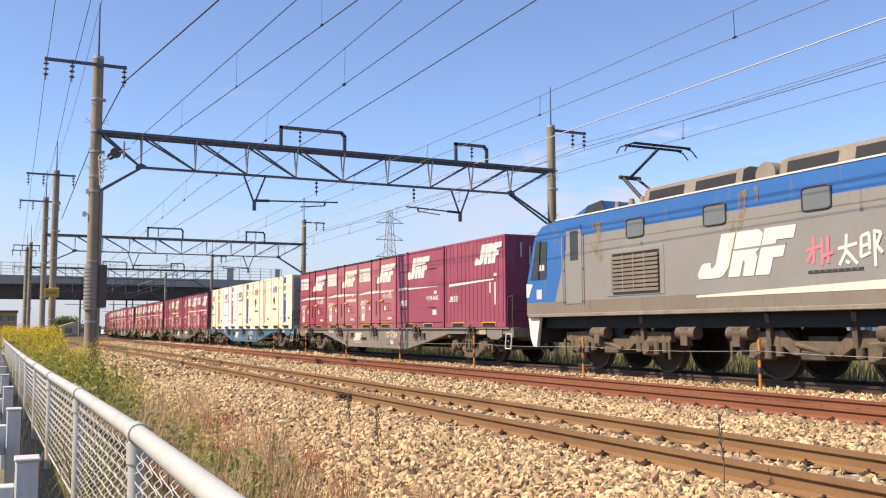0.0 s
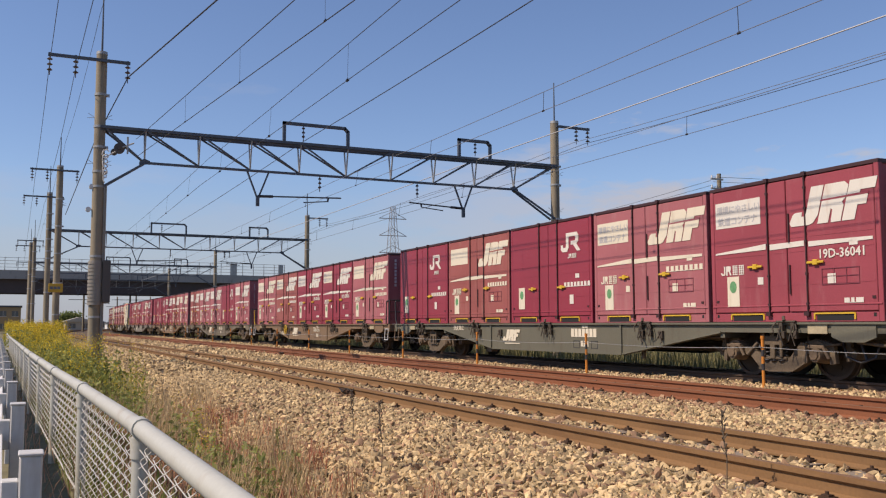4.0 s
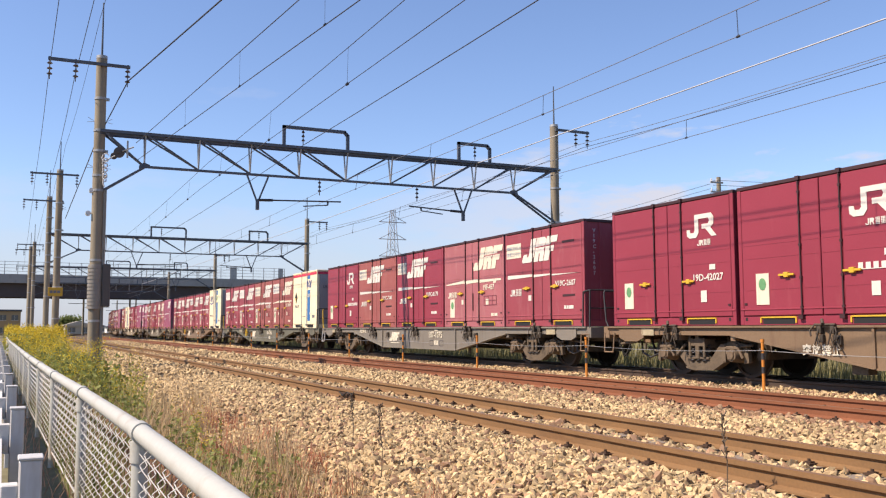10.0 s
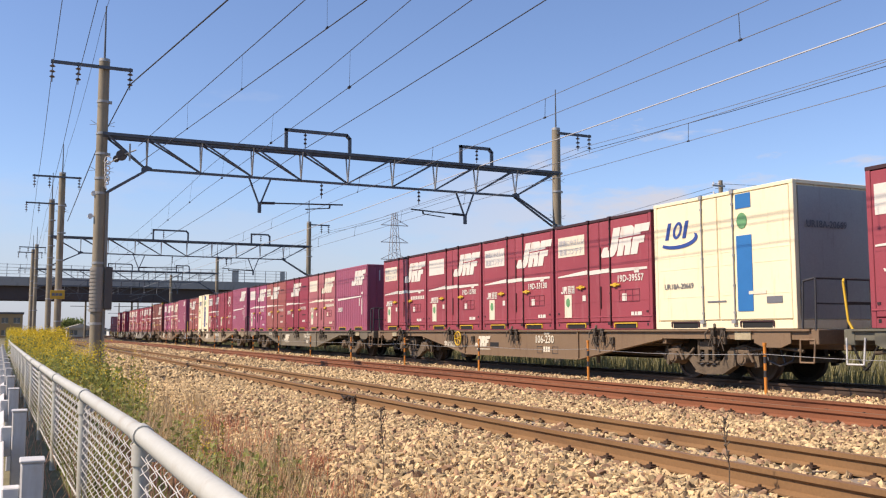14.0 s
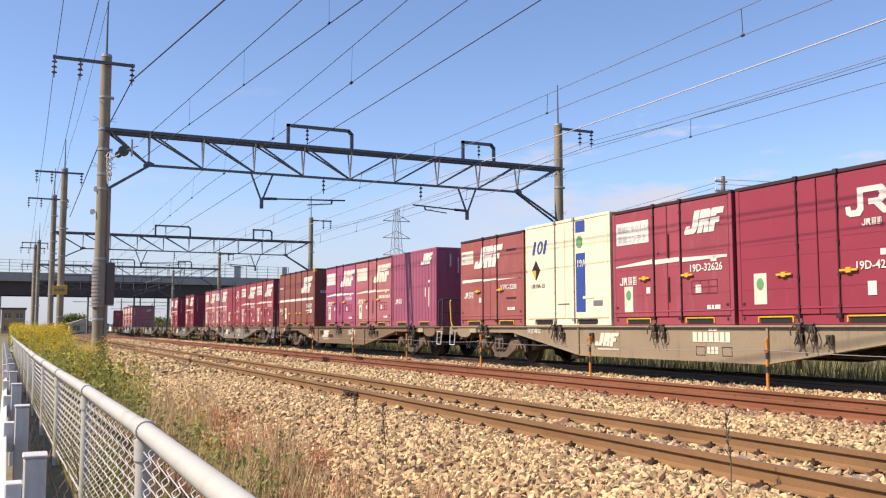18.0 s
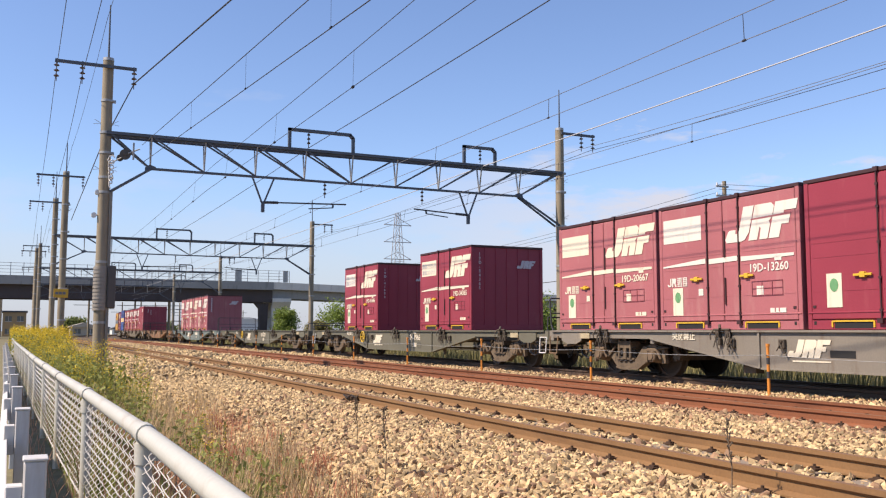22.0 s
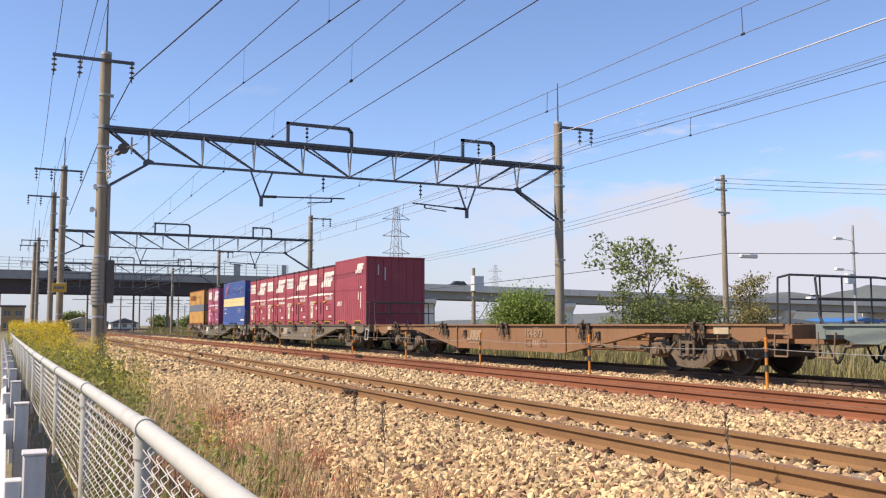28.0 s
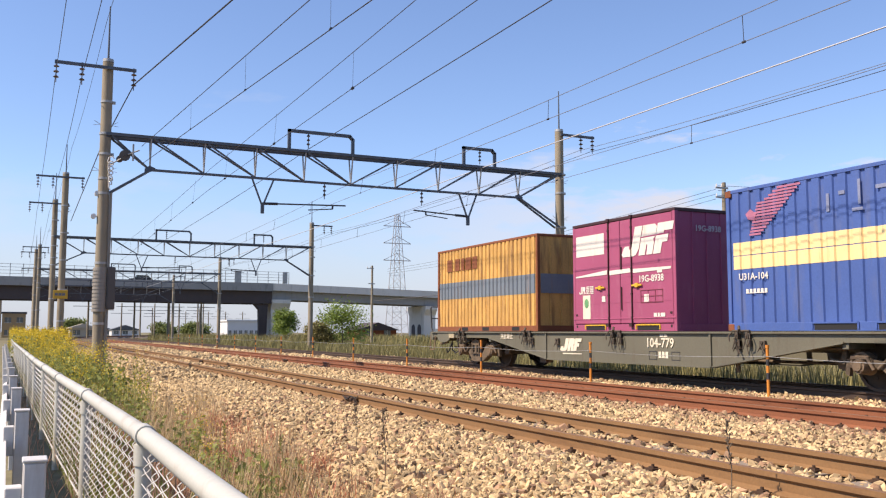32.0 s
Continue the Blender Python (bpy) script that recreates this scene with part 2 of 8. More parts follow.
M["maroon_brown"] = mat("maroon_brown", (0.335, 0.102, 0.094), 0.6, 0, 0.16, 0.8, 40, 0.0004, (0.40, 0.20, 0.155), 0.33, (1.5, 1.5, 0.4), per_object=0.04, spec=0.3)
M["purple"] = mat("purple", (0.345, 0.095, 0.155), 0.5, 0, 0.14, 0.8, 40, 0.0004, (0.34, 0.13, 0.18), 0.25, (1.5, 1.5, 0.4), per_object=0.04, spec=0.3)
M["maroon_red"] = mat("maroon_red", (0.305, 0.044, 0.068), 0.42, 0, 0.10, 0.8, 40, 0.0004, (0.38, 0.10, 0.11), 0.15, (1.5, 1.5, 0.4), per_object=0.04, spec=0.3)
M["violet"] = mat("violet", (0.36, 0.085, 0.165), 0.5, 0, 0.14, 0.8, 40, 0.0004, (0.42, 0.17, 0.24), 0.3, (1.5, 1.5, 0.4), per_object=0.04, spec=0.3)
M["mark_line"] = mat("mark_line", (0.20, 0.04, 0.06), 0.6, 0, 0.1)
M["leaf_bright"] = mat("leaf_bright", (0.215, 0.30, 0.06), 0.6, 0, 0.2, 0.6, 12, 0, per_island=0.4, through=0.4)
M["lock_iron"] = mat("lock_iron", (0.085, 0.068, 0.05), 0.75, 0.2, 0.3, 6, 40)
M["wagon_teal"] = mat("wagon_teal", (0.17, 0.215, 0.20), 0.65, 0.1, 0.14, 1, 30, 0, (0.13, 0.10, 0.07), 0.25, STREAK, per_object=0.05)
M["weed_red"] = mat("weed_red", (0.52, 0.22, 0.13), 0.8, 0, 0.2, 2, 30, 0, per_island=0.4, through=0.35)
M["wagon_tan"] = mat("wagon_tan", (0.33, 0.26, 0.165), 0.7, 0.1, 0.16, 1, 30, 0, (0.16, 0.10, 0.055), 0.3, STREAK, per_object=0.05)
M["box_brown"] = mat("box_brown", (0.25, 0.088, 0.07), 0.6, 0, 0.16, 0.8, 40, 0.0004, (0.30, 0.14, 0.11), 0.3, (1.5, 1.5, 0.4), spec=0.3)
M["card_plate"] = mat("card_plate", (0.42, 0.36, 0.23), 0.7, 0, 0.25, 5, 40, 0, (0.2, 0.14, 0.08), 0.3)
M["cream_rusty"] = mat("cream_rusty", (0.96, 0.84, 0.58), 0.55, 0, 0.08, 1, 30, 0, (0.50, 0.22, 0.06), 0.36, (2.8, 2.8, 0.35))
M["box_white"] = mat("box_white", (0.98, 0.93, 0.82), 0.5, 0, 0.05, 1, 30, 0, (0.66, 0.52, 0.34), 0.16, STREAK)
M["rose_band"] = mat("rose_band", (0.80, 0.16, 0.26), 0.5, 0, 0.1)
M["dark_trim"] = mat("dark_trim", (0.055, 0.02, 0.022), 0.55, 0.1, 0.2, 4, 40)
M["blue_box"] = mat("blue_box", (0.055, 0.115, 0.35), 0.55, 0, 0.16, 0.8, 30, 0, (0.13, 0.15, 0.24), 0.35, STREAK)
M["band_cream"] = mat("band_cream", (0.90, 0.68, 0.33), 0.55, 0, 0.1, 2, 30, 0, (0.45, 0.25, 0.09), 0.3, (3, 3, 0.3))
M["ochre_box"] = mat("ochre_box", (0.62, 0.36, 0.10), 0.75, 0, 0.25, 1.5, 30, 0.001, (0.13, 0.055, 0.03), 0.6, (3.0, 3.0, 0.35))
M["grey_band"] = mat("grey_band", (0.16, 0.20, 0.24), 0.6, 0, 0.15, 1.5, 30, 0, (0.28, 0.15, 0.07), 0.25, STREAK)
M["rust"] = mat("rust", (0.23, 0.075, 0.03), 0.85, 0.1, 0.25, 4, 40, 0.001)
M["pink"] = mat("pink", (0.75, 0.20, 0.24), 0.5, 0, 0.1)
M["wagon_grey"] = mat("wagon_grey", (0.24, 0.215, 0.175), 0.6, 0.1, 0.14, 1, 30, 0, (0.13, 0.08, 0.045), 0.3, STREAK, per_object=0.05)
M["wagon_olive"] = mat("wagon_olive", (0.15, 0.145, 0.105), 0.65, 0.1, 0.16, 1, 30, 0, (0.10, 0.07, 0.045), 0.3, STREAK, per_object=0.05)
M["wagon_brown"] = mat("wagon_brown", (0.225, 0.15, 0.088), 0.7, 0.1, 0.16, 1, 30, 0, (0.14, 0.07, 0.04), 0.3, STREAK, per_object=0.05)
M["wagon_rust"] = mat("wagon_rust", (0.25, 0.135, 0.065), 0.75, 0.1, 0.2, 1, 30, 0, (0.10, 0.05, 0.03), 0.3, STREAK, per_object=0.05)
M["wagon_blue"] = mat("wagon_blue", (0.075, 0.175, 0.24), 0.6, 0.1, 0.14, 1, 30, 0, (0.13, 0.10, 0.07), 0.15, STREAK, per_object=0.05)
M["bogie"] = mat("bogie", (0.145, 0.108, 0.07), 0.85, 0.05, 0.4, 3, 30, 0.001, (0.07, 0.05, 0.035), 0.45)
M["wheel"] = mat("wheel", (0.06, 0.044, 0.03), 0.8, 0.1, 0.3, 6, 40)
M["tread"] = mat("tread", (0.085, 0.065, 0.05), 0.6, 0.4, 0.15)
M["loco_blue"] = mat("loco_blue", (0.028, 0.145, 0.40), 0.45, 0, 0.12, 1, 30, 0, (0.22, 0.20, 0.15), 0.22, STREAK)
M["loco_grey"] = mat("loco_grey", (0.26, 0.255, 0.225), 0.55, 0, 0.12, 0.8, 30, 0, (0.27, 0.20, 0.11), 0.22, STREAK)
M["loco_dirty"] = mat("loco_dirty", (0.21, 0.18, 0.135), 0.6, 0, 0.18, 1.2, 30, 0, (0.15, 0.11, 0.065), 0.3, STREAK)
M["wagon_dun"] = mat("wagon_dun", (0.19, 0.16, 0.11), 0.65, 0.1, 0.16, 1, 30, 0, (0.10, 0.065, 0.04), 0.3, STREAK, per_object=0.06)
M["worn_white"] = mat("worn_white", (0.40, 0.36, 0.28), 0.6, 0, 0.2, 5, 40)
# lighter copy of wire, with the sun's gleam put into the colour
M["wire_soft"] = mat("wire_soft", (0.20, 0.21, 0.23), 0.5, 0.3, 0.1)
M["faded_letter"] = mat("faded_letter", (0.20, 0.235, 0.36), 0.6, 0, 0.3, 6, 50)
M["faded_pink"] = mat("faded_pink", (0.42, 0.15, 0.24), 0.6, 0, 0.25, 6, 50)
M["pylon_steel"] = mat("pylon_steel", (0.50, 0.47, 0.45), 0.6, 0.1, 0.1, 1, 10)
M["axle_rust"] = mat("axle_rust", (0.19, 0.135, 0.085), 0.85, 0.05, 0.4, 6, 40, 0.001, (0.08, 0.055, 0.04), 0.4)
M["slogan_grey"] = mat("slogan_grey", (0.50, 0.50, 0.51), 0.6, 0, 0.15)
M["plum"] = mat("plum", (0.32, 0.075, 0.115), 0.5, 0, 0.16, 0.8, 40, 0.0004, (0.38, 0.15, 0.17), 0.25, (1.3, 1.3, 0.6), spec=0.3)
M["faint_mark"] = mat("faint_mark", (0.34, 0.24, 0.15), 0.7, 0, 0.2, 3, 40)
M["box_dark"] = mat("box_dark", (0.10, 0.085, 0.075), 0.6, 0.1, 0.12, 2, 30)
M["loco_stain"] = mat("loco_stain", (0.36, 0.26, 0.12), 0.7, 0, 0.2, 2.5, 30, patchy=0.8)
M["loco_roof"] = mat("loco_roof", (0.27, 0.235, 0.18), 0.75, 0.1, 0.25, 1.5, 30, 0, (0.12, 0.085, 0.055), 0.4)
M["glass_dark"] = mat("glass_dark", (0.03, 0.035, 0.04), 0.08, 0, 0.05)
M["glass_grey"] = mat("glass_grey", (0.16, 0.18, 0.17), 0.15, 0, 0.05)
M["roof_tile"] = mat("roof_tile", (0.10, 0.11, 0.12), 0.7, 0, 0.2, 1, 8)
M["roof_blue"] = mat("roof_blue", (0.03, 0.16, 0.42), 0.5, 0, 0.15, 1, 8)
M["wall_cream"] = mat("wall_cream", (0.52, 0.48, 0.39), 0.85, 0, 0.08, 0.5, 8)
M["wall_tan"] = mat("wall_tan", (0.46, 0.34, 0.19), 0.85, 0, 0.1, 0.5, 8)
M["wall_white"] = mat("wall_white", (0.74, 0.75, 0.74), 0.8, 0, 0.06, 0.5, 8)
M["hill"] = mat("hill", (0.105, 0.125, 0.12), 1.0, 0, 0.3, 0.01, 0.2)
M["sign_yellow"] = mat("sign_yellow", (0.62, 0.36, 0.03), 0.5, 0, 0.1)
M["box_grey"] = mat("box_grey", (0.30, 0.275, 0.235), 0.6, 0.1, 0.12, 2, 30)
M["box_pale"] = mat("box_pale", (0.62, 0.66, 0.68), 0.5, 0.1, 0.1, 2, 30)


# ---- mesh helpers ----
class Shape:
    """Gathers boxes, tubes and plates into one mesh."""

    def __init__(self):
        self.v, self.f, self.s = [], [], []

    def add(self, verts, faces, smooth=False):
        k = len(self.v)
        self.v += [tuple(p) for p in verts]
        self.f += [tuple(i + k for i in f) for f in faces]
        self.s += [smooth] * len(faces)
        return self

    def box(self, x0, y0, z0, x1, y1, z1, c=0.0):
        if not c:
            v = [(x, y, z) for x in (x0, x1) for y in (y0, y1) for z in (z0, z1)]
            return self.add(v, [(0, 1, 3, 2), (4, 6, 7, 5), (0, 4, 5, 1), (2, 3, 7, 6), (0, 2, 6, 4), (1, 5, 7, 3)])
        v, f, idx = [], [], {}
        for sx in (0, 1):
            for sy in (0, 1):
                for sz in (0, 1):
                    p = ((x0, x1)[sx], (y0, y1)[sy], (z0, z1)[sz])
                    q = (c if sx == 0 else -c, c if sy == 0 else -c, c if sz == 0 else -c)
                    for a in range(3):
                        idx[(sx, sy, sz, a)] = len(v)
                        v.append(tuple(p[i] + (0 if i == a else q[i]) for i in range(3)))
        for a in range(3):
            b_, c_ = [i for i in range(3) if i != a]
            for s in (0, 1):
                ring = []
                for u, w in ((0, 0), (1, 0), (1, 1), (0, 1)):
                    k = [0, 0, 0]
                    k[a], k[b_], k[c_] = s, u, w
                    ring.append(idx[(*k, a)])
                flip = (s == 0) != (a == 1)
                f.append(tuple(reversed(ring)) if flip else tuple(ring))
        for a in range(3):
            b_, c_ = [i for i in range(3) if i != a]
            for u in (0, 1):
                for w in (0, 1):
                    k0, k1 = [0, 0, 0], [0, 0, 0]
                    k0[a], k1[a] = 0, 1
                    for k in (k0, k1):
                        k[b_], k[c_] = u, w
                    f.append((idx[(*k0, b_)], idx[(*k1, b_)], idx[(*k1, c_)], idx[(*k0, c_)]))
        for sx in (0, 1):
            for sy in (0, 1):
                for sz in (0, 1):
                    f.append((idx[(sx, sy, sz, 0)], idx[(sx, sy, sz, 1)], idx[(sx, sy, sz, 2)]))
        return self.add(v, f)

    def tube(self, p0, p1, r0, r1=None, n=8, cap=True):
        p0, p1 = Vector(p0), Vector(p1)
        r1 = r0 if r1 is None else r1
        d = (p1 - p0).normalized()
        a = d.orthogonal().normalized()
        b = d.cross(a)
        v = []
        for p, r in ((p0, r0), (p1, r1)):
            v += [p + (a * math.cos(2 * math.pi * i / n) + b * math.sin(2 * math.pi * i / n)) * r for i in range(n)]
        self.add(v, [(i, (i + 1) % n, n + (i + 1) % n, n + i) for i in range(n)], n > 4)
        if cap:
            self.add(v[:n], [tuple(reversed(range(n)))])
            self.add(v[n:], [tuple(range(n))])
        return self

    def path(self, pts, r, n=6):
        for a, b in zip(pts, pts[1:]):
            self.tube(a, b, r, n=n)
        return self

    def bar(self, p0, p1, w, h, up=(0, 0, 1)):
        """A rectangular bar from p0 to p1, w wide and h deep along up."""
        p0, p1, up = Vector(p0), Vector(p1), Vector(up)
        d = (p1 - p0).normalized()
        s = d.cross(up).normalized() * (w / 2)
        u = s.cross(d).normalized() * (h / 2)
        v = [p + i * s + j * u for p in (p0, p1) for i, j in ((-1, -1), (1, -1), (1, 1), (-1, 1))]
        return self.add(v, [(3, 2, 1, 0), (4, 5, 6, 7), (0, 1, 5, 4), (1, 2, 6, 5), (2, 3, 7, 6), (3, 0, 4, 7)])

    def prism(self, pts, axis, a0, a1):
        """A polygon given in the two other axes (in x, y, z order), drawn out along axis."""
        def place(p, a):
            q = list(p)
            q.insert(axis, a)
            return tuple(q)
        n = len(pts)
        v = [place(p, a0) for p in pts] + [place(p, a1) for p in pts]
        f = [tuple(reversed(range(n))), tuple(range(n, 2 * n))] + [(i, (i + 1) % n, n + (i + 1) % n, n + i) for i in range(n)]
        return self.add(v, f)

    def mesh(self, name):
        me = bpy.data.meshes.new(name)
        me.from_pydata(self.v, [], self.f)
        me.polygons.foreach_set("use_smooth", self.s)
        me.update()
        bm = bmesh.new()
        bm.from_mesh(me)
        bmesh.ops.recalc_face_normals(bm, faces=bm.faces)
        bm.to_mesh(me)
        bm.free()
        return me


def part(name, shape, material, parent, label="", at=None):
    me = shape.mesh(name) if isinstance(shape, Shape) else shape
    if material and not me.materials:
        me.materials.append(material)
    ob = new(name, me)
    ob.parent = parent
    if at:
        ob.location = at
    return tagged(ob, label)


def thing(name, label, category, group="", kind="", at=(0, 0, 0)):
    ob = new(name)
    ob.empty_display_size = 0.2
    ob.location = at
    return tagged(ob, label, category, group, kind)


def solid(name, shape, material, label, category, group="", kind="", at=None):
    ob = part(name, shape, material, None, label, at)
    return tagged(ob, label, category, group, kind)


# ---- track lines ----
TRACKS = (5.31, 9.46, 13.12)          # centre lines, rail heads at z = 0
BEND, RADIUS = 112.0, 520.0           # the line bends to the east beyond this point


def along(x, y):
    """A place x beside and y along the line; returns the point and the heading in radians."""
    if y <= BEND:
        return Vector((x, y, 0)), 0.0
    a = (y - BEND) / RADIUS
    r = RADIUS - (x - 13.12)
    return Vector((13.12 + RADIUS - r * math.cos(a), BEND + r * math.sin(a), 0)), a


def stations(y0, y1):
    ys = [y0]
    while ys[-1] < y1:
        y = ys[-1]
        ys.append(min(y1, y + (BEND - y if y < BEND else 8.0)) if y < BEND else min(y1, y + 8.0))
    return ys


def sweep(shape, profile, x, y0, y1, z=0.0):
    """Draws a closed (x, z) profile along the line."""
    ys, n = stations(y0, y1), len(profile)
    v, f = [], []
    for y in ys:
        p, a = along(x, y)
        right = Vector((math.cos(a), -math.sin(a), 0))
        v += [tuple(p + right * px + Vector((0, 0, z + pz))) for px, pz in profile]
    for i in range(len(ys) - 1):
        for j in range(n):
            k = (j + 1) % n
            f.append((i * n + j, i * n + k, (i + 1) * n + k, (i + 1) * n + j))
    f += [tuple(range(n)), tuple(reversed(range((len(ys) - 1) * n, len(ys) * n)))]
    return shape.add(v, f)


# ---- ground ----
def fence_x(y):
    return float(np.interp(y, [-4, 1.5, 3.2, 5.5, 7.4, 12, 28.6, 60], [0.40, 0.40, 0.392, 0.341, 0.281, 0.169, -0.13, -0.55]))


g = Shape()
xs = [-2500, -400, -60, -4, -0.35, -0.1, 0.55, 0.95, 1.6, 2.1, 2.7, 3.4, 16.0, 17.2, 24, 60, 400, 2500]
zs = [-0.7, -0.7, -0.6, -0.38, -0.34, -0.10, -0.07, -0.22, -0.40, -0.44, -0.34, -0.24, -0.24, -0.62, -0.7, -0.8, -0.8, -0.8]
ys = [-1500, -300, -60, 0, 4, 8, 14, 22, 34, 50, 80, 112, 150, 200, 300, 420, 900, 3000]
gv = [(x + (fence_x(y) - 0.39 if -3 < x < 1.2 and y < 70 else 0) + (along(13.12, y)[0].x - 13.12 if y < 430 else 90.0) * (1 if 1.2 < x < 30 else 0), y, z) for y in ys for x, z in zip(xs, zs)]
nx = len(xs)
gf = [(j * nx + i, j * nx + i + 1, (j + 1) * nx + i + 1, (j + 1) * nx + i) for j in range(len(ys) - 1) for i in range(nx - 1)]
g.add(gv, gf)
ground = solid("ground", g, M["field"], "grassy railway land running flat to the horizon", "ground", kind="structure")
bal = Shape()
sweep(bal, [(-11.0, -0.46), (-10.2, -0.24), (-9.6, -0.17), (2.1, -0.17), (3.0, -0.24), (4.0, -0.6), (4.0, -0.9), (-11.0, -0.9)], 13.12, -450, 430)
solid("ballast_bed", bal, M["ballast"], "bed of crushed stone under three tracks, darkened as shade between stones", "ballast", kind="structure")

RAIL = [(-0.0325, 0.0), (-0.0325, -0.035), (-0.02, -0.048), (-0.0085, -0.052), (-0.0085, -0.118), (-0.0635, -0.14), (-0.0635, -0.153),
        (0.0635, -0.153), (0.0635, -0.14), (0.0085, -0.118), (0.0085, -0.052), (0.02, -0.048), (0.0325, -0.035), (0.0325, 0.0)]


def clip_mesh():
    s = Shape()
    s.box(-0.055, -0.05, 0, 0.05, 0.05, 0.014)
    s.tube((-0.01, 0, 0.014), (-0.01, 0, 0.045), 0.014, n=6)
    s.box(-0.03, -0.03, 0.014, 0.02, 0.03, 0.026)
    return s.mesh("rail_clip")


CLIP = clip_mesh()
CLIP.materials.append(M["clip"])
for k, cx in enumerate(TRACKS):
    skin = ("rail_brown", "rail_red", "rail_dark")[k]
    words = ("rusty brown rails on a ballasted track", "red-rusted rails on a ballasted track", "dark worn rails under the goods train")[k]
    track = thing("railway_track", words, "railway track", "tracks", "structure")
    for side in (-1, 1):
        rx = cx + side * 0.566
        part("rail", sweep(Shape(), RAIL, rx, -450, 430), M[skin], track)
        cap = sweep(Shape(), [(-0.026, 0.0015), (0.026, 0.0015), (0.026, -0.01), (-0.026, -0.01)], rx, -450, 430)
        part("running_surface", cap, M["rail_top" if k < 2 else "tread"], track)
    sl = Shape()
    for i in range(-10, 160):
        y = 0.62 + i * 0.59
        sl.box(cx - 1.0, y - 0.12, -0.32, cx + 1.0, y + 0.12, -0.153)
    tagged(part("sleepers", sl, M["sleeper"], track), "concrete sleepers almost buried in ballast", kind="stuff")
    far = Shape()
    for side in (-1, 1):
        rx = cx + side * 0.566
        for i in range(0, 150):
            y = 0.62 + i * 0.59
            for q in (-1, 1):
                if k == 0 and q == -1 and i < 60 or k == 1 and side == -1 and q == -1 and i < 40:
                    c = part("rail_clip", CLIP, None, track, at=(rx + q * 0.08, y, -0.145))
                    c.rotation_euler = (0, 0, 0 if q < 0 else math.pi)
                elif i < 150 and k < 2:
                    far.box(rx + q * 0.08 - 0.05, y - 0.05, -0.15, rx + q * 0.08 + 0.05, y + 0.05, -0.13)
                    far.box(rx + q * 0.08 - 0.015, y - 0.015, -0.13, rx + q * 0.08 + 0.015, y + 0.015, -0.1)
    for jx, jy in ((5.876, 32.6), (4.744, 13.4), (8.894, 32.5)):
        if abs(jx - cx) < 0.7:
            j = Shape().box(jx - 0.045, jy - 0.28, -0.115, jx - 0.02, jy + 0.28, -0.05, 0.006)
            for q in (-0.2, -0.07, 0.07, 0.2):
                j.tube((jx - 0.06, jy + q, -0.085), (jx - 0.03, jy + q, -0.085), 0.018, n=6)
            jp = part("fishplate", j, M["clip"], track, "dark bolted fishplate")
            part("bond_cable", Shape().path([(jx - 0.05, jy - 0.3, -0.06), (jx - 0.08, jy - 0.12, -0.03), (jx - 0.09, jy + 0.05, -0.09), (jx - 0.06, jy + 0.3, -0.05)], 0.010, 6), M["black"], jp)
    if k < 2:
        tagged(part("far_rail_clips", far, M["clip"], track), "small rusty rail clips", kind="stuff")

# ---- goods train ----
XT = TRACKS[2]
CACHE = {}


def cached(key, make, material=None):
    if key not in CACHE:
        s = make()
        CACHE[key] = s.mesh(key.split("|")[0]) if isinstance(s, Shape) else s
        if material and not CACHE[key].materials:
            CACHE[key].materials.append(material)
    return CACHE[key]


def text_mesh(words, size):
    key = "text|%s|%.3f" % (words, size)
    if key not in CACHE:
        cu = bpy.data.curves.new("lettering", "FONT")
        cu.body, cu.size, cu.extrude, cu.resolution_u = words, size, 0.0015, 2
        cu.offset = size * 0.018
        ob = bpy.data.objects.new("lettering", cu)
        CACHE[key] = bpy.data.meshes.new_from_object(ob)
        bpy.data.objects.remove(ob)
    return CACHE[key]


def lettering(words, size, material, parent, at, face="side", name="lettering"):
    me = text_mesh(words, size)
    key = "text|%s|%.3f|%s" % (words, size, material.name)
    if key not in CACHE:
        CACHE[key] = me.copy()
        CACHE[key].materials.clear()
        CACHE[key].materials.append(material)
    ob = new(name, CACHE[key])
    ob.parent = parent
    ob.location = at
    ob.rotation_euler = (math.pi / 2, 0, -math.pi / 2) if face == "side" else (math.pi / 2, 0, 0)
    return ob


def plate(parent, name, pts, material, x, face="side", label="", depth=0.004, key=None):
    """A thin painted shape: pts as (u, z), u to the right as seen from outside."""
    s = Shape()
    if face == "side":
        s.prism([(-u, z) for u, z in pts], 0, x - depth, x + 0.001)
    else:
        s.prism([(u, z) for u, z in pts], 1, x - depth, x + 0.001)
    me = s.mesh(name)
    me.materials.append(material)
    return part(name, me, None, parent, label)


LOGO_BITS = [
    [(-0.10, 0.05), (-0.07, 0.16), (-0.04, 0.18), (0.07, 0.18), (0.075, 0.12), (0.115, 0.12), (0.14, 0.16), (0.14, 0.5), (0.335, 0.5), (0.335, 0.12), (0.28, 0.02), (0.22, 0.0), (-0.06, 0.0)],
    [(0.355, 0.0), (0.355, 0.5), (0.64, 0.5), (0.71, 0.45), (0.71, 0.30), (0.665, 0.245), (0.70, 0.2), (0.70, 0.0), (0.555, 0.0), (0.545, 0.16), (0.515, 0.18), (0.515, 0.0)],
    [(0.72, 0.0), (0.72, 0.5), (1.10, 0.5), (1.10, 0.365), (0.90, 0.365), (0.90, 0.31), (1.02, 0.31), (1.02, 0.18), (0.90, 0.18), (0.90, 0.0)],
]


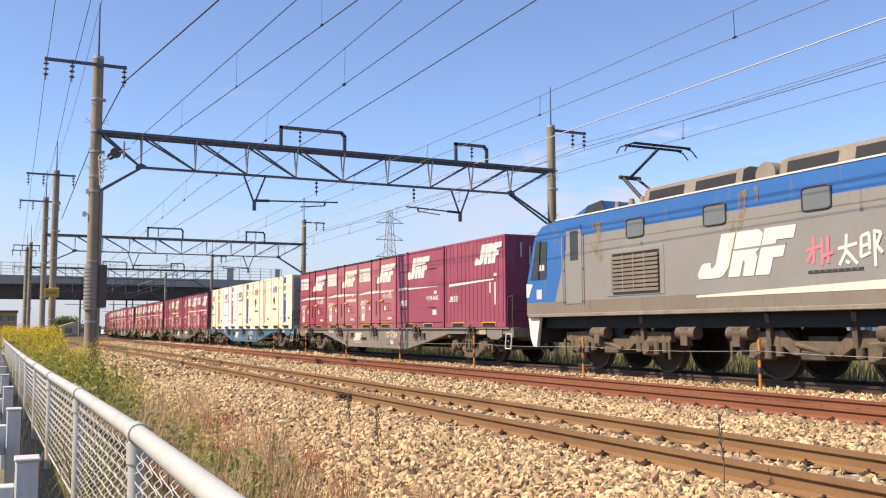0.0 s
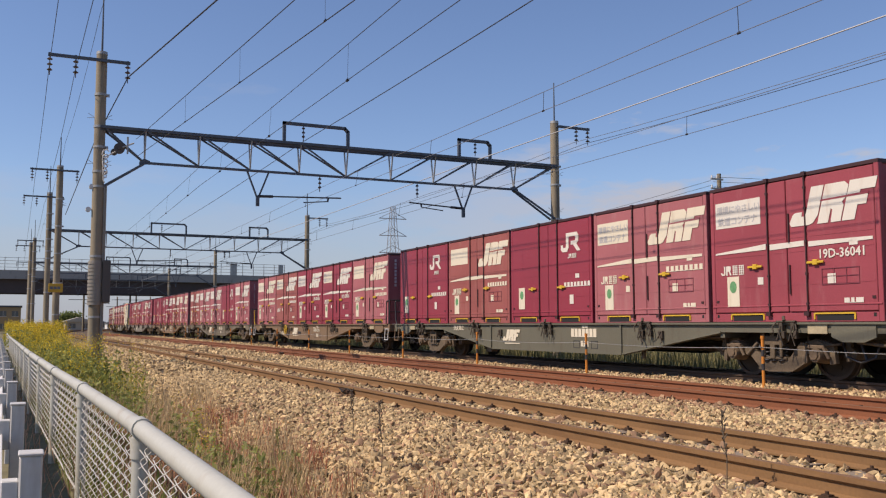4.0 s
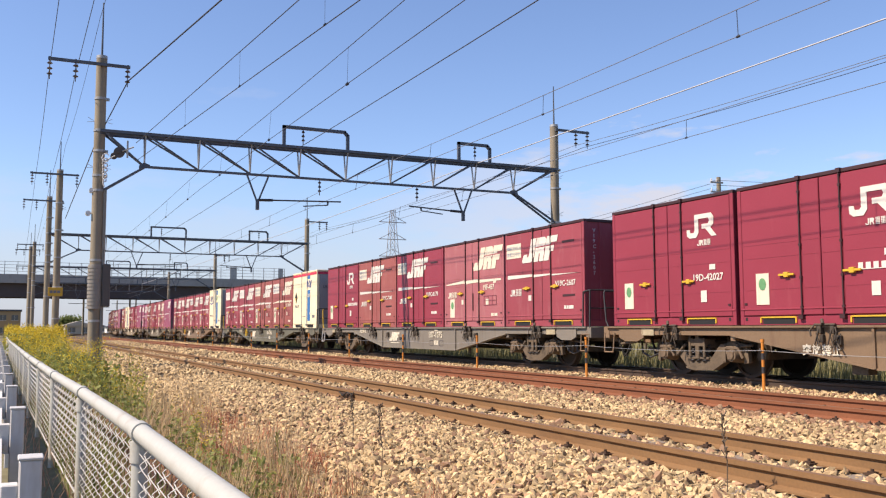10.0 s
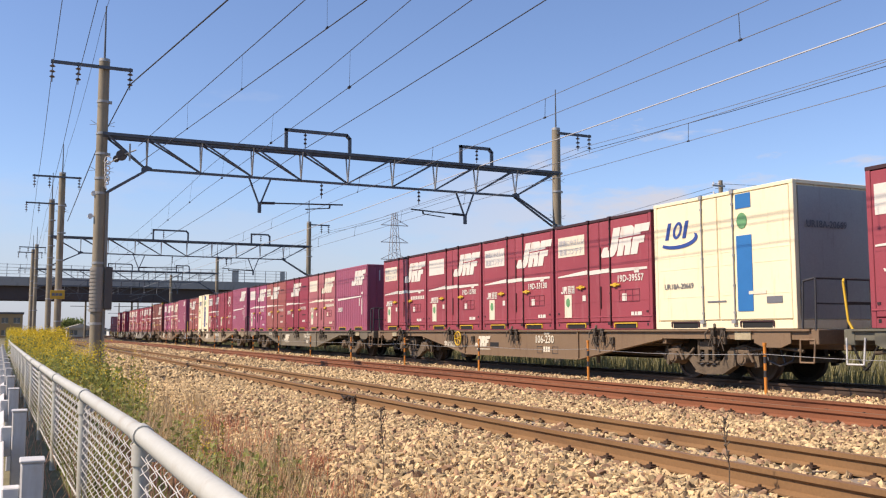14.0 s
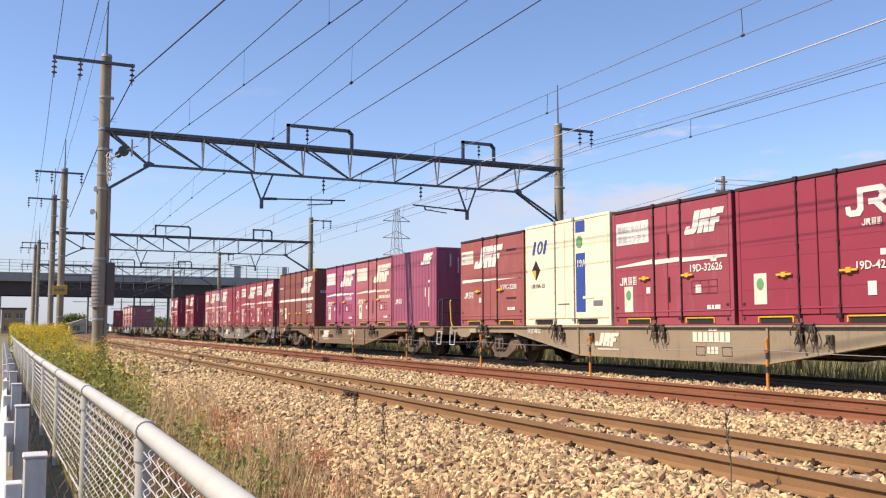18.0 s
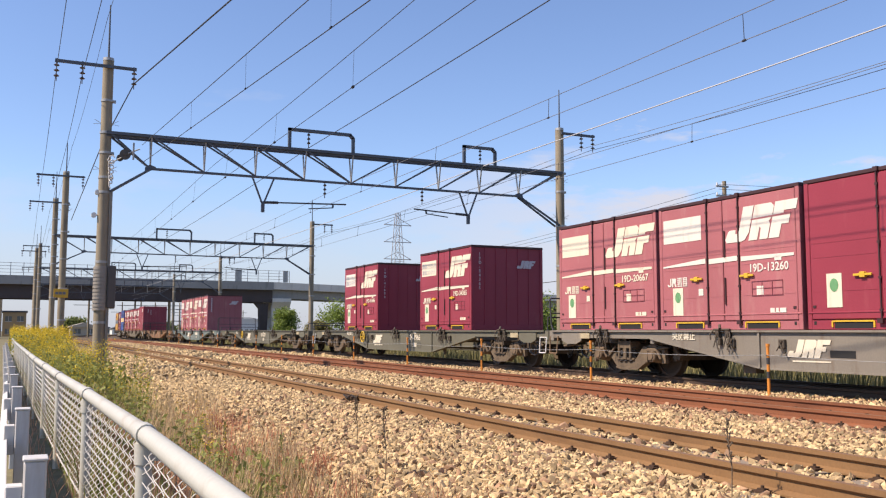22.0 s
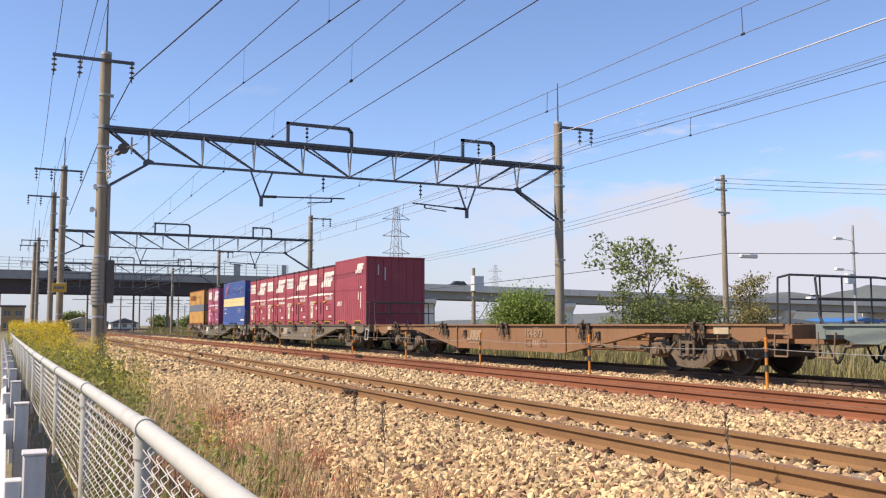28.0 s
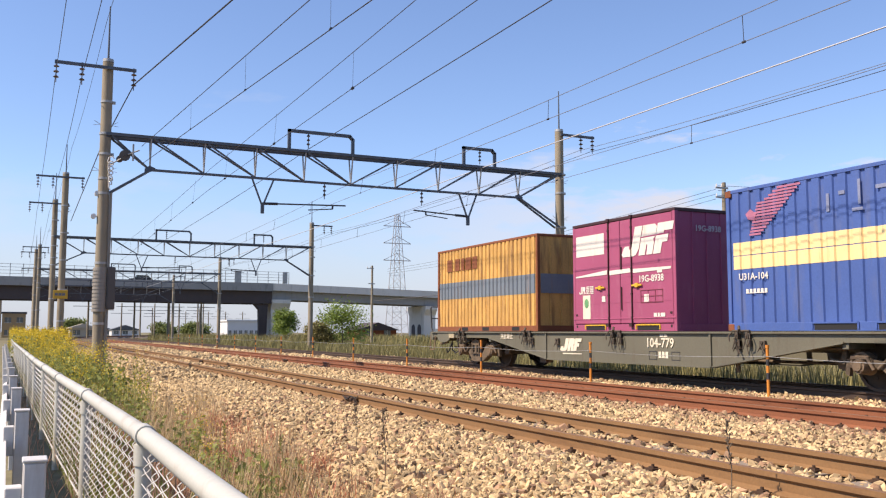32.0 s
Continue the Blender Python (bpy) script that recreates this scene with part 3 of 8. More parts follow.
def logo_mesh(width, height, material, face="side"):
    key = "logo|%.2f|%.2f|%s|%s" % (width, height, material.name, face)
    if key not in CACHE:
        s = Shape()
        for bit in LOGO_BITS:
            pts = []
            for u, v in bit:
                pts.append(((u * 0.90 + 0.25 * v) * width, v * 2 * height))
            low = [(u, v) for u, v in pts]
            if face == "side":
                s.prism([(-u, z) for u, z in low], 0, -0.004, 0.001)
            else:
                s.prism(low, 1, -0.004, 0.001)
        me = s.mesh("logo")
        me.materials.append(material)
        CACHE[key] = me
    return CACHE[key]


def logo(parent, width, height, material, at, face="side", body=None):
    ob = part("logo", logo_mesh(width, height, material, face), None, parent, "slanted block emblem")
    ob.location = at
    if body:
        def slit():
            s = Shape()
            if face == "side":
                s.prism([(-(0.12 + 0.25) * width, height * 0.62), (-1.0 * width, height * 0.66), (-1.0 * width, height * 0.60), (-0.37 * width, height * 0.58)], 0, -0.006, -0.003)
            return s
        if face == "side":
            part("logo_slit", cached("logo_slit|%.2f|%s" % (width, body.name), slit, body), None, ob)
    return ob


def bars(parent, at, widths, height, material, face="side", gap=0.03):
    """Writing that cannot be read: plain bars."""
    key = "bars|%s|%.3f|%s|%s" % (str(widths), height, material.name, face)

    def make():
        top, u = [], 0.0
        for w in widths:
            if w:
                top += [(u, 0.012), (u, height), (u + w, height), (u + w, 0.012)]
            u += w + gap
        pts = top + [(top[-1][0], 0.0), (0.0, 0.0)]
        if face == "side":
            return Shape().prism([(-p, z) for p, z in pts], 0, -0.004, 0.001)
        return Shape().prism(pts, 1, -0.004, 0.001)
    ob = part("unreadable_writing", cached(key, make, material), None, parent)
    ob.location = at
    return ob


def corrugation(n, hx, y, p):
    """One upright rib: narrow grooves on short boxes, open waves on long ones."""
    a, b = (0.485, 0.43) if n < 20 else (0.36, 0.29)
    return [(hx, y - p * a), (hx + 0.03, y - p * b), (hx + 0.03, y + p * b), (hx, y + p * a)]


def wave_band(con, name, L, W, n, z0, z1, material):
    """A painted band that follows the waves of the side."""
    hx, p, out = W / 2 - 0.034, (L - 0.24) / n, []
    for i in range(n):
        out += corrugation(n, hx, -L / 2 + 0.12 + p * (i + 0.5), p)
    out = [(-x, y) for x, y in out]
    m, v, f = len(out), [], []
    for x, y in out:
        v += [(x - 0.005, y, z0), (x - 0.005, y, z1), (x + 0.003, y, z1), (x + 0.003, y, z0)]
    for i in range(m - 1):
        f += [(4 * i + j, 4 * i + (j + 1) % 4, 4 * i + 4 + (j + 1) % 4, 4 * i + 4 + j) for j in range(4)]
    f += [(3, 2, 1, 0), (4 * m - 4, 4 * m - 3, 4 * m - 2, 4 * m - 1)]
    return part(name, Shape().add(v, f), material, con)


def shell(L, W, H, ribs_side=0, ribs_end=6):
    """Container body in one piece: upright ribs are pressed into its outline."""
    hx, hy, out = W / 2 - 0.034, L / 2 - 0.032, []
    side, n = [], ribs_side
    for i in range(n):
        p = (L - 0.24) / n
        y = -L / 2 + 0.12 + p * (i + 0.5)
        side += corrugation(n, hx, y, p)
    end, p = [], (W - 0.2) / ribs_end
    for i in range(1, ribs_end):
        x = -W / 2 + 0.1 + p * i
        end += [(x - 0.026, hy), (x - 0.02, hy + 0.022), (x + 0.02, hy + 0.022), (x + 0.026, hy)]
    out += [(hx, -hy)] + side + [(hx, hy)] + [(x, y) for x, y in end[::-1]]
    out += [(-x, -y) for x, y in [(hx, -hy)] + side + [(hx, hy)] + end[::-1]]
    return Shape().prism(out, 2, 0.14, H - 0.02)


def frame_bits(L, W, H):
    s = Shape()
    for sx in (-1, 1):
        for sy in (-1, 1):
            x, y = sx * W / 2, sy * L / 2
            s.box(min(x, x - sx * 0.09), min(y, y - sy * 0.09), 0.0, max(x, x - sx * 0.09), max(y, y - sy * 0.09), H, 0.008)
    for sx in (-1, 1):
        x = sx * W / 2
        s.box(min(x, x - sx * 0.07), -L / 2 + 0.09, 0.0, max(x, x - sx * 0.07), L / 2 - 0.09, 0.15, 0.006)
    for sy in (-1, 1):
        y = sy * L / 2
        s.box(-W / 2 + 0.09, min(y, y - sy * 0.07), 0.0, W / 2 - 0.09, max(y, y - sy * 0.07), 0.15, 0.006)
    return s


def roof_rail(L, W, H):
    s = Shape()
    s.box(-W / 2 - 0.004, -L / 2 - 0.004, H - 0.055, -W / 2 + 0.07, L / 2 + 0.004, H + 0.012, 0.008)
    s.box(W / 2 - 0.07, -L / 2 - 0.004, H - 0.055, W / 2 + 0.004, L / 2 + 0.004, H + 0.012, 0.008)
    for sy in (-1, 1):
        y = sy * (L / 2 - 0.03)
        s.box(-W / 2 + 0.07, y - 0.034, H - 0.055, W / 2 - 0.07, y + 0.034, H + 0.012, 0.006)
    s.box(-W / 2 + 0.06, -L / 2 + 0.06, H - 0.03, W / 2 - 0.06, L / 2 - 0.06, H - 0.005)
    return s


def pockets(con, L, W, material, span=1.05, wide=0.42):
    """Forklift pockets: dark openings with a painted lip."""
    def hole():
        s = Shape()
        s.box(-W / 2 - 0.003, -wide, 0.02, -W / 2 + 0.05, wide, 0.125)
        return s

    def lip():
        s = Shape()
        s.box(-W / 2 - 0.02, -wide - 0.03, 0.125, -W / 2 + 0.0, wide + 0.03, 0.15)
        s.box(-W / 2 - 0.02, -wide - 0.05, 0.04, -W / 2, -wide - 0.02, 0.14)
        s.box(-W / 2 - 0.02, wide + 0.02, 0.04, -W / 2, wide + 0.05, 0.14)
        return s
    for y in (-span, span):
        p = part("fork_pocket", cached("fork_pocket|%.2f" % wide, hole, M["black"]), None, con, at=(0, y, 0))
        part("pocket_lip", cached("pocket_lip|%.2f|%s" % (wide, material.name), lip, material), None, p)


def box_thing(label, L, W, H, color, ribs_side=0, ribs_end=6, name="freight_container", trim=None):
    c = thing(name, label, "freight container", "containers on the goods train")
    k = "%.2f|%.2f|%.2f|%d|%s" % (L, W, H, ribs_side, color.name)
    part("body", cached("body|" + k, lambda: shell(L, W, H, ribs_side, ribs_end), color), None, c)
    part("corner_frame", cached("corner_frame|" + k, lambda: frame_bits(L, W, H), trim or color), None, c)
    part("roof", cached("roof|%.2f|%.2f|%.2f|%s" % (L, W, H, (trim or M["dark_trim"]).name), lambda: roof_rail(L, W, H), trim or M["dark_trim"]), None, c)
    return c


L12, WC, HC = 3.715, 2.45, 2.50
FACE = -WC / 2


def rods(con, ys, H=HC, material=None, W=WC):
    def make():
        s = Shape()
        s.tube((-W / 2 - 0.016, 0, 0.16), (-W / 2 - 0.016, 0, H - 0.03), 0.014, n=8)
        for z in (0.3, 0.8, 1.35, 1.9, H - 0.25):
            s.box(-W / 2 - 0.028, -0.026, z - 0.02, -W / 2 + 0.01, 0.026, z + 0.02)
        s.box(-W / 2 - 0.04, -0.04, H - 0.05, -W / 2 + 0.02, 0.04, H + 0.02)
        s.box(-W / 2 - 0.06, -0.05, 0.1, -W / 2 + 0.02, 0.05, 0.17)
        return s
    material = material or M["dark_trim"]
    for y in ys:
        part("locking_rod", cached("locking_rod|%.2f|%s" % (H, material.name), make, material), None, con, at=(0, y, 0))


def handles(con, ys, z=0.98):
    def make():
        s = Shape()
        s.box(FACE - 0.05, -0.17, -0.02, FACE - 0.02, 0.17, 0.02, 0.006)
        s.box(FACE - 0.055, -0.05, -0.045, FACE + 0.01, 0.05, 0.045, 0.006)
        return s
    for y in ys:
        part("door_handle", cached("door_handle", make, M["yellow"]), None, con, "yellow handle", at=(0, y, z))


def door_leaves(con, color, ys, H=HC):
    for i, (a, b) in enumerate(ys):
        def make(a=a, b=b):
            s = Shape()
            s.box(FACE - 0.002, a, 0.17, FACE + 0.035, b, H - 0.07, 0.01)
            for z in (0.62, 1.18, 1.42):
                s.box(FACE - 0.006, a + 0.03, z, FACE + 0.01, b - 0.03, z + 0.018)
            return s
        part("door_leaf", cached("door_leaf|%.2f|%.2f|%s" % (a, b, color.name), make, color), None, con)


def ecotag(con, u, z, big=1.0):
    plate(con, "eco_sticker", [(u - L12 / 2, z), (u - L12 / 2 + 0.30 * big, z), (u - L12 / 2 + 0.30 * big, z + 0.55 * big), (u - L12 / 2, z + 0.55 * big)], M["ivory"], FACE - 0.008,
          label="cream sticker with a green tree")
    pts = [(u - L12 / 2 + 0.15 * big + 0.085 * big * math.cos(a), z + 0.36 * big + 0.11 * big * math.sin(a)) for a in [i * math.pi / 6 for i in range(12)]]
    plate(con, "sticker_tree", pts, M["green_tag"], FACE - 0.013)


def stacked(number, con):
    """The number written downwards on the end wall."""
    lettering("\n".join(number), 0.125, M["pale_purple"], con, (-0.98, -L12 / 2 - 0.012, 2.2), "end")


def dashes(con):
    """Unreadable downward writing on the end wall."""
    def make():
        s = Shape()
        for k in range(8):
            s.box(-0.98, -L12 / 2 - 0.012, 2.2 - k * 0.125, -0.90, -L12 / 2 - 0.006, 2.29 - k * 0.125)
        return s
    part("unreadable_writing", cached("end_dashes", make, M["pale_purple"]), None, con)


def brand_mark(con, at, material, size=1.0):
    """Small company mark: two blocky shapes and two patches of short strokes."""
    def make():
        s = Shape()
        for pts in ([(0.0, 0.05), (0.035, 0.05), (0.05, 0.03), (0.075, 0.03), (0.085, 0.05), (0.085, 0.17), (0.12, 0.17), (0.12, 0.03), (0.095, 0.0), (0.03, 0.0)],
                    [(0.14, 0.0), (0.14, 0.17), (0.24, 0.17), (0.26, 0.15), (0.26, 0.10), (0.24, 0.075), (0.275, 0.0), (0.235, 0.0), (0.205, 0.07), (0.175, 0.07), (0.175, 0.0)]):
            s.prism([(-u, z) for u, z in pts], 0, -0.004, 0.001)
        for u in (0.30, 0.46):
            for z in (0.0, 0.045, 0.085, 0.125, 0.16):
                s.box(-0.004, -u - 0.13, z, 0.001, -u, z + 0.016)
            for a in (0.02, 0.065, 0.11):
                s.box(-0.0045, -u - a - 0.016, 0.02, 0.001, -u - a, 0.165)
        return s
    o = part("company_mark", cached("company_mark|" + material.name, make, material), None, con, at=at)
    o.scale = (1, size, size)
    return o


def record_table(con, u=0.72, z=0.60):
    """Empty ruled table below the number."""
    def make():
        s = Shape()
        for a in (0.0, 0.24, 0.48, 0.72):
            s.box(FACE - 0.012, -a - 0.012, 0.0, FACE - 0.004, -a, 0.27)
        for h in (0.0, 0.13, 0.258):
            s.box(FACE - 0.012, -0.732, h, FACE - 0.004, 0.0, h + 0.012)
        return s
    part("record_table", cached("record_table", make, M["mark_line"]), None, con, at=(0, -u, z))


def floor_rail(con, color):
    """Thin ledge along the foot of the side and small tie-down holes at its ends."""
    def make():
        return Shape().prism([(FACE - 0.012, 0.27), (FACE - 0.012, 0.285), (FACE + 0.01, 0.30), (FACE + 0.01, 0.27)], 1, -1.84, 1.84)
    part("foot_ledge", cached("foot_ledge|" + color.name, make, color), None, con)

    for y in (-1.70, 1.70):
        part("tie_hole", cached("tie_hole", lambda: Shape().box(FACE - 0.003, -0.025, 0.08, FACE + 0.03, 0.025, 0.14), M["black"]), None, con, at=(0, y, 0))
        part("tie_ring", cached("tie_ring", lambda: Shape().box(FACE - 0.014, -0.03, 0.36, FACE - 0.001, 0.03, 0.40), M["dark_trim"]), None, con, at=(0, y, 0))


def container_d(color="maroon", sign="plain", number="", tag=True, small=False, words="maroon"):
    """Two-post side-door container, 12 feet long, as most of the train carries."""
    col = M[color]
    lab = {"plain": "%s steel freight container with white emblem and blank white panel",
           "slogan": "%s steel freight container with white emblem and slogan panel",
           "none": "%s steel freight container with white emblem and stripe"}[sign] % words
    c = box_thing(lab, L12, WC, HC, col, 0, 6)
    door_leaves(c, col, [(-1.76, -0.44), (-0.40, -0.01), (0.01, 0.40), (0.44, 1.76)])
    rods(c, (-0.42, 0.42))
    handles(c, (-0.62, 0.72))
    pockets(c, L12, WC, M["yellow"], 0.95, 0.36)

    def seam():
        s = Shape()
        s.tube((FACE - 0.018, -0.06, -0.25), (FACE - 0.018, -0.06, 0.25), 0.016, n=6)
        return s
    for z in (1.6, 0.72):
        part("bolt_bar", cached("bolt_bar", seam, M["dark_trim"]), None, c, at=(0, 0, z))
    w = M["ivory"] if color != "maroon" and random.random() < 0.5 else M["white"]
    if small:
        logo(c, 0.95, 0.45, w, (FACE - 0.008, -0.62, 1.78), body=col)
    else:
        logo(c, 1.48, 0.63, w, (FACE - 0.008, -0.20, 1.61), body=col)
    if sign in ("plain", "slogan"):
        mm = w if sign == "plain" else (M["white"] if random.random() < 0.6 else M["ivory"])
        p = plate(c, "side_panel", [(-1.70, 1.74), (-0.58, 1.74), (-0.58, 2.22), (-1.70, 2.22)], mm, FACE - 0.004)
        if sign == "slogan":
            lettering("環境にやさしい", 0.155, M["slogan_grey"], p, (FACE - 0.012, 1.66, 2.02))
            lettering("鉄道コンテナ", 0.165, M["slogan_grey"], p, (FACE - 0.012, 1.64, 1.80))
    # tapering stripe, in three lengths between the rods
    for a, b, z0, z1 in ((-1.72, -0.47, 1.245, 1.335), (-0.38, 0.38, 1.252, 1.338), (0.47, 1.72, 1.275, 1.335)):
        ta, tb = [float(np.interp(q, (-1.72, -0.47, 0.4, 1.72), (0.03, 0.10, 0.09, 0.05))) for q in (a, b)]
        plate(c, "stripe", [(a, 1.25), (b, 1.27), (b, 1.27 + tb), (a, 1.25 + ta)], w, FACE - 0.008)
    if number:
        lettering(number, 0.205, w, c, (FACE - 0.012, -0.66, 0.98 + 0.06))
        if number.startswith("19G-89"):
            lettering(number, 0.17, M["pale_purple"], c, (-0.72, -L12 / 2 - 0.012, 2.05), "end")
        else:
            stacked(number, c)
    else:
        bars(c, (FACE - 0.008, -0.66, 1.02), (0.09,) * 8, 0.11, w, gap=0.05)
        dashes(c)
    brand_mark(c, (FACE - 0.008, 1.60, 0.86 if tag else 0.62), w)
    bars(c, (FACE - 0.008, -1.28, 1.27 - 0.06), (0.16,), 0.11, w)
    bars(c, (FACE - 0.008, -0.84, 0.62), (0.16,), 0.16, w)
    bars(c, (FACE - 0.008, 0.68, 0.66), (0.13,), 0.13, w)
    bars(c, (FACE - 0.008, -1.15, 0.30), (0.10, 0.06, 0.14), 0.08, w)
    if tag:
        ecotag(c, 0.42, 0.28)
    record_table(c)
    floor_rail(c, col)
    logo(c, 0.55, 0.24, M["pale_purple"], (0.35, -L12 / 2 - 0.008, 1.85), "end")
    return c


def container_jr(number="", words="plain red-maroon"):
    """Newer plain container with a small white mark."""
    c = box_thing("%s steel freight container with a small white mark" % words, L12, WC, HC, M["maroon_red"], 0, 6)
    door_leaves(c, M["maroon_red"], [(-1.76, -0.44), (-0.40, -0.01), (0.01, 0.40), (0.44, 1.76)])
    rods(c, (-0.42, 0.42))
    handles(c, (-0.62, 0.72), 0.86)
    pockets(c, L12, WC, M["yellow"], 0.95, 0.36)
    w = M["white"]
    a = part("logo", cached("logo_small", lambda: Shape()
             .prism([(0.02, 0.05), (0.03, 0.17), (-0.06, 0.17), (-0.08, 0.10), (-0.17, 0.10), (-0.20, 0.14), (-0.20, 0.45), (-0.31, 0.45), (-0.31, 0.09), (-0.24, 0.0), (-0.05, 0.0)], 0, -0.004, 0.001)
             .prism([(-0.31, 0.45), (-0.31, 0.36), (-0.58, 0.36), (-0.61, 0.31), (-0.58, 0.25), (-0.40, 0.25), (-0.40, 0.16), (-0.50, 0.16), (-0.66, 0.0), (-0.80, 0.0), (-0.64, 0.17), (-0.72, 0.23), (-0.73, 0.37), (-0.66, 0.45)], 0, -0.004, 0.001), w),
             None, c, "small white emblem")
    a.location = (FACE - 0.008, -0.62, 1.70)
    brand_mark(c, (FACE - 0.008, -0.88, 1.54), w, 0.62)
    if number:
        lettering(number, 0.185, w, c, (FACE - 0.012, -0.72, 0.86))
    else:
        bars(c, (FACE - 0.008, -0.72, 0.86), (0.09,) * 8, 0.11, w, gap=0.05)
    bars(c, (FACE - 0.008, -1.2, 1.06), (0.16,), 0.1, w)
    bars(c, (FACE - 0.008, -0.95, 0.45), (0.16,), 0.22, w)
    ecotag(c, 0.42, 0.36)
    floor_rail(c, M["maroon_red"])
    stacked(number, c) if number else dashes(c)
    return c


def container_v(color="maroon", number="", sign=True, words="maroon"):
    """Ventilated container: wider door posts, emblem at the middle."""
    col = M[color]
    c = box_thing("%s ventilated freight container with white emblem and stripe" % words, L12, WC, HC, col, 0, 6)
    door_leaves(c, col, [(-1.76, -0.44), (-0.40, -0.01), (0.01, 0.40), (0.44, 1.76)])
    rods(c, (-0.42, 0.42))
    handles(c, (-0.62, 0.72))
    pockets(c, L12, WC, M["yellow"], 0.95, 0.36)
    logo(c, 1.45, 0.60, M["white"], (FACE - 0.008, 0.85, 1.64), body=col)
    if sign:
        p = plate(c, "side_panel", [(-1.78, 1.80), (-1.02, 1.80), (-1.02, 2.18), (-1.78, 2.18)], M["ivory"], FACE - 0.004)
        lettering("環境にやさしい", 0.105, M["slogan_grey"], p, (FACE - 0.012, 1.75, 2.03))
        lettering("鉄道コンテナ", 0.112, M["slogan_grey"], p, (FACE - 0.012, 1.74, 1.86))
    for a, b in ((-1.72, -0.47), (-0.38, 0.38), (0.47, 1.72)):
        plate(c, "stripe", [(a, 1.25), (b, 1.27), (b, 1.37 - 0.03 * (b + 1.72)), (a, 1.355 - 0.03 * (a + 1.72))], M["white"], FACE - 0.008)

    def vent():
        s = Shape()
        s.box(FACE - 0.012, -0.26, 0, FACE + 0.0, 0.26, 0.05)
        return s
    for y, z in ((-1.2, 2.02), (-1.2, 0.72)):
        part("vent_slot", cached("vent_slot", vent, M["dark_trim"]), None, c, at=(0, y, z))
    if number:
        lettering(number, 0.19, M["white"], c, (FACE - 0.012, -0.62, 0.98))
    else:
        bars(c, (FACE - 0.008, -0.66, 1.0), (0.09,) * 8, 0.11, M["white"], gap=0.05)
    brand_mark(c, (FACE - 0.008, 1.60, 0.80), M["white"])
    bars(c, (FACE - 0.008, -1.0, 0.42), (0.10, 0.06, 0.18), 0.08, M["white"])
    bars(c, (FACE - 0.008, 0.66, 0.66), (0.14,), 0.14, M["white"])
    floor_rail(c, col)
    stacked(number, c) if number else dashes(c)
    return c


def container_vb(number=""):
    """Ventilated container with one door post and louvre slots."""
    col = M["plum"]
    c = box_thing("plum-coloured ventilated freight container with centred white emblem", L12, WC, HC, col, 0, 6, trim=col)
    door_leaves(c, col, [(-1.76, 0.85), (0.89, 1.76)])
    rods(c, (0.87,), material=M["dark_trim"])
    pockets(c, L12, WC, M["yellow"], 0.75, 0.30)
    w = M["white"]
    logo(c, 1.5, 0.68, w, (FACE - 0.008, 0.80, 1.60), body=col)
    for a, b in ((-1.66, -0.92), (-0.83, 1.58)):
        plate(c, "stripe", [(a, 1.26), (b, 1.28), (b, 1.36 - 0.022 * (b + 1.7)), (a, 1.345 - 0.022 * (a + 1.7))], w, FACE - 0.008)

    def slot():
        return Shape().box(FACE - 0.012, -0.28, 0, FACE, 0.28, 0.035)
    for y, z in ((1.22, 1.86), (-1.05, 1.84), (1.22, 0.62), (-1.05, 0.62)):
        part("vent_slot", cached("vent_slot_thin", slot, M["dark_trim"]), None, c, at=(0, y, z))
    if number:
        lettering(number, 0.2, w, c, (FACE - 0.012, -0.62, 0.86))
    brand_mark(c, (FACE - 0.008, 1.55, 0.74), w)
    bars(c, (FACE - 0.008, -1.2, 1.06), (0.18,), 0.09, w)
    bars(c, (FACE - 0.008, -1.08, 0.40), (0.28,), 0.16, w)
    return c


def container_rib(color="purple", big=True, number="", stripe=True, words="glossy purple"):
    """End-door container with upright ribs pressed into its sides."""
    col = M[color]
    c = box_thing("%s ribbed steel freight container with white emblem" % words, L12, WC, 2.6 if color == "maroon" else 2.5, col, 14, 7, trim=col)
    pockets(c, L12, WC, M["yellow"], 0.95, 0.36)
    w = M["white"]
    if big:
        logo(c, 1.35, 0.56, w, (FACE - 0.006, -0.22, 1.76))
    else:
        logo(c, 0.80, 0.36, w, (FACE - 0.006, -0.72, 2.0))
    if stripe:
        plate(c, "stripe", [(-1.55, 1.22), (1.25, 1.30), (1.25, 1.34), (-1.55, 1.30)], w, FACE - 0.006)
    brand_mark(c, (FACE - 0.008, 1.55, 0.76), w)
    bars(c, (FACE - 0.008, -1.0, 0.95), (0.07,), 0.30, w)
    bars(c, (FACE - 0.008, -1.28, 0.62), (0.07,), 0.62, w)
    bars(c, (FACE - 0.008, -1.25, 1.40), (0.16,), 0.08, w)
    bars(c, (-0.75, -L12 / 2 - 0.008, 1.9), (0.05,), 0.4, M["pale_purple"], "end")
    bars(c, (-0.47, -L12 / 2 - 0.008, 1.7), (0.05,), 0.5, M["pale_purple"], "end")
    return c


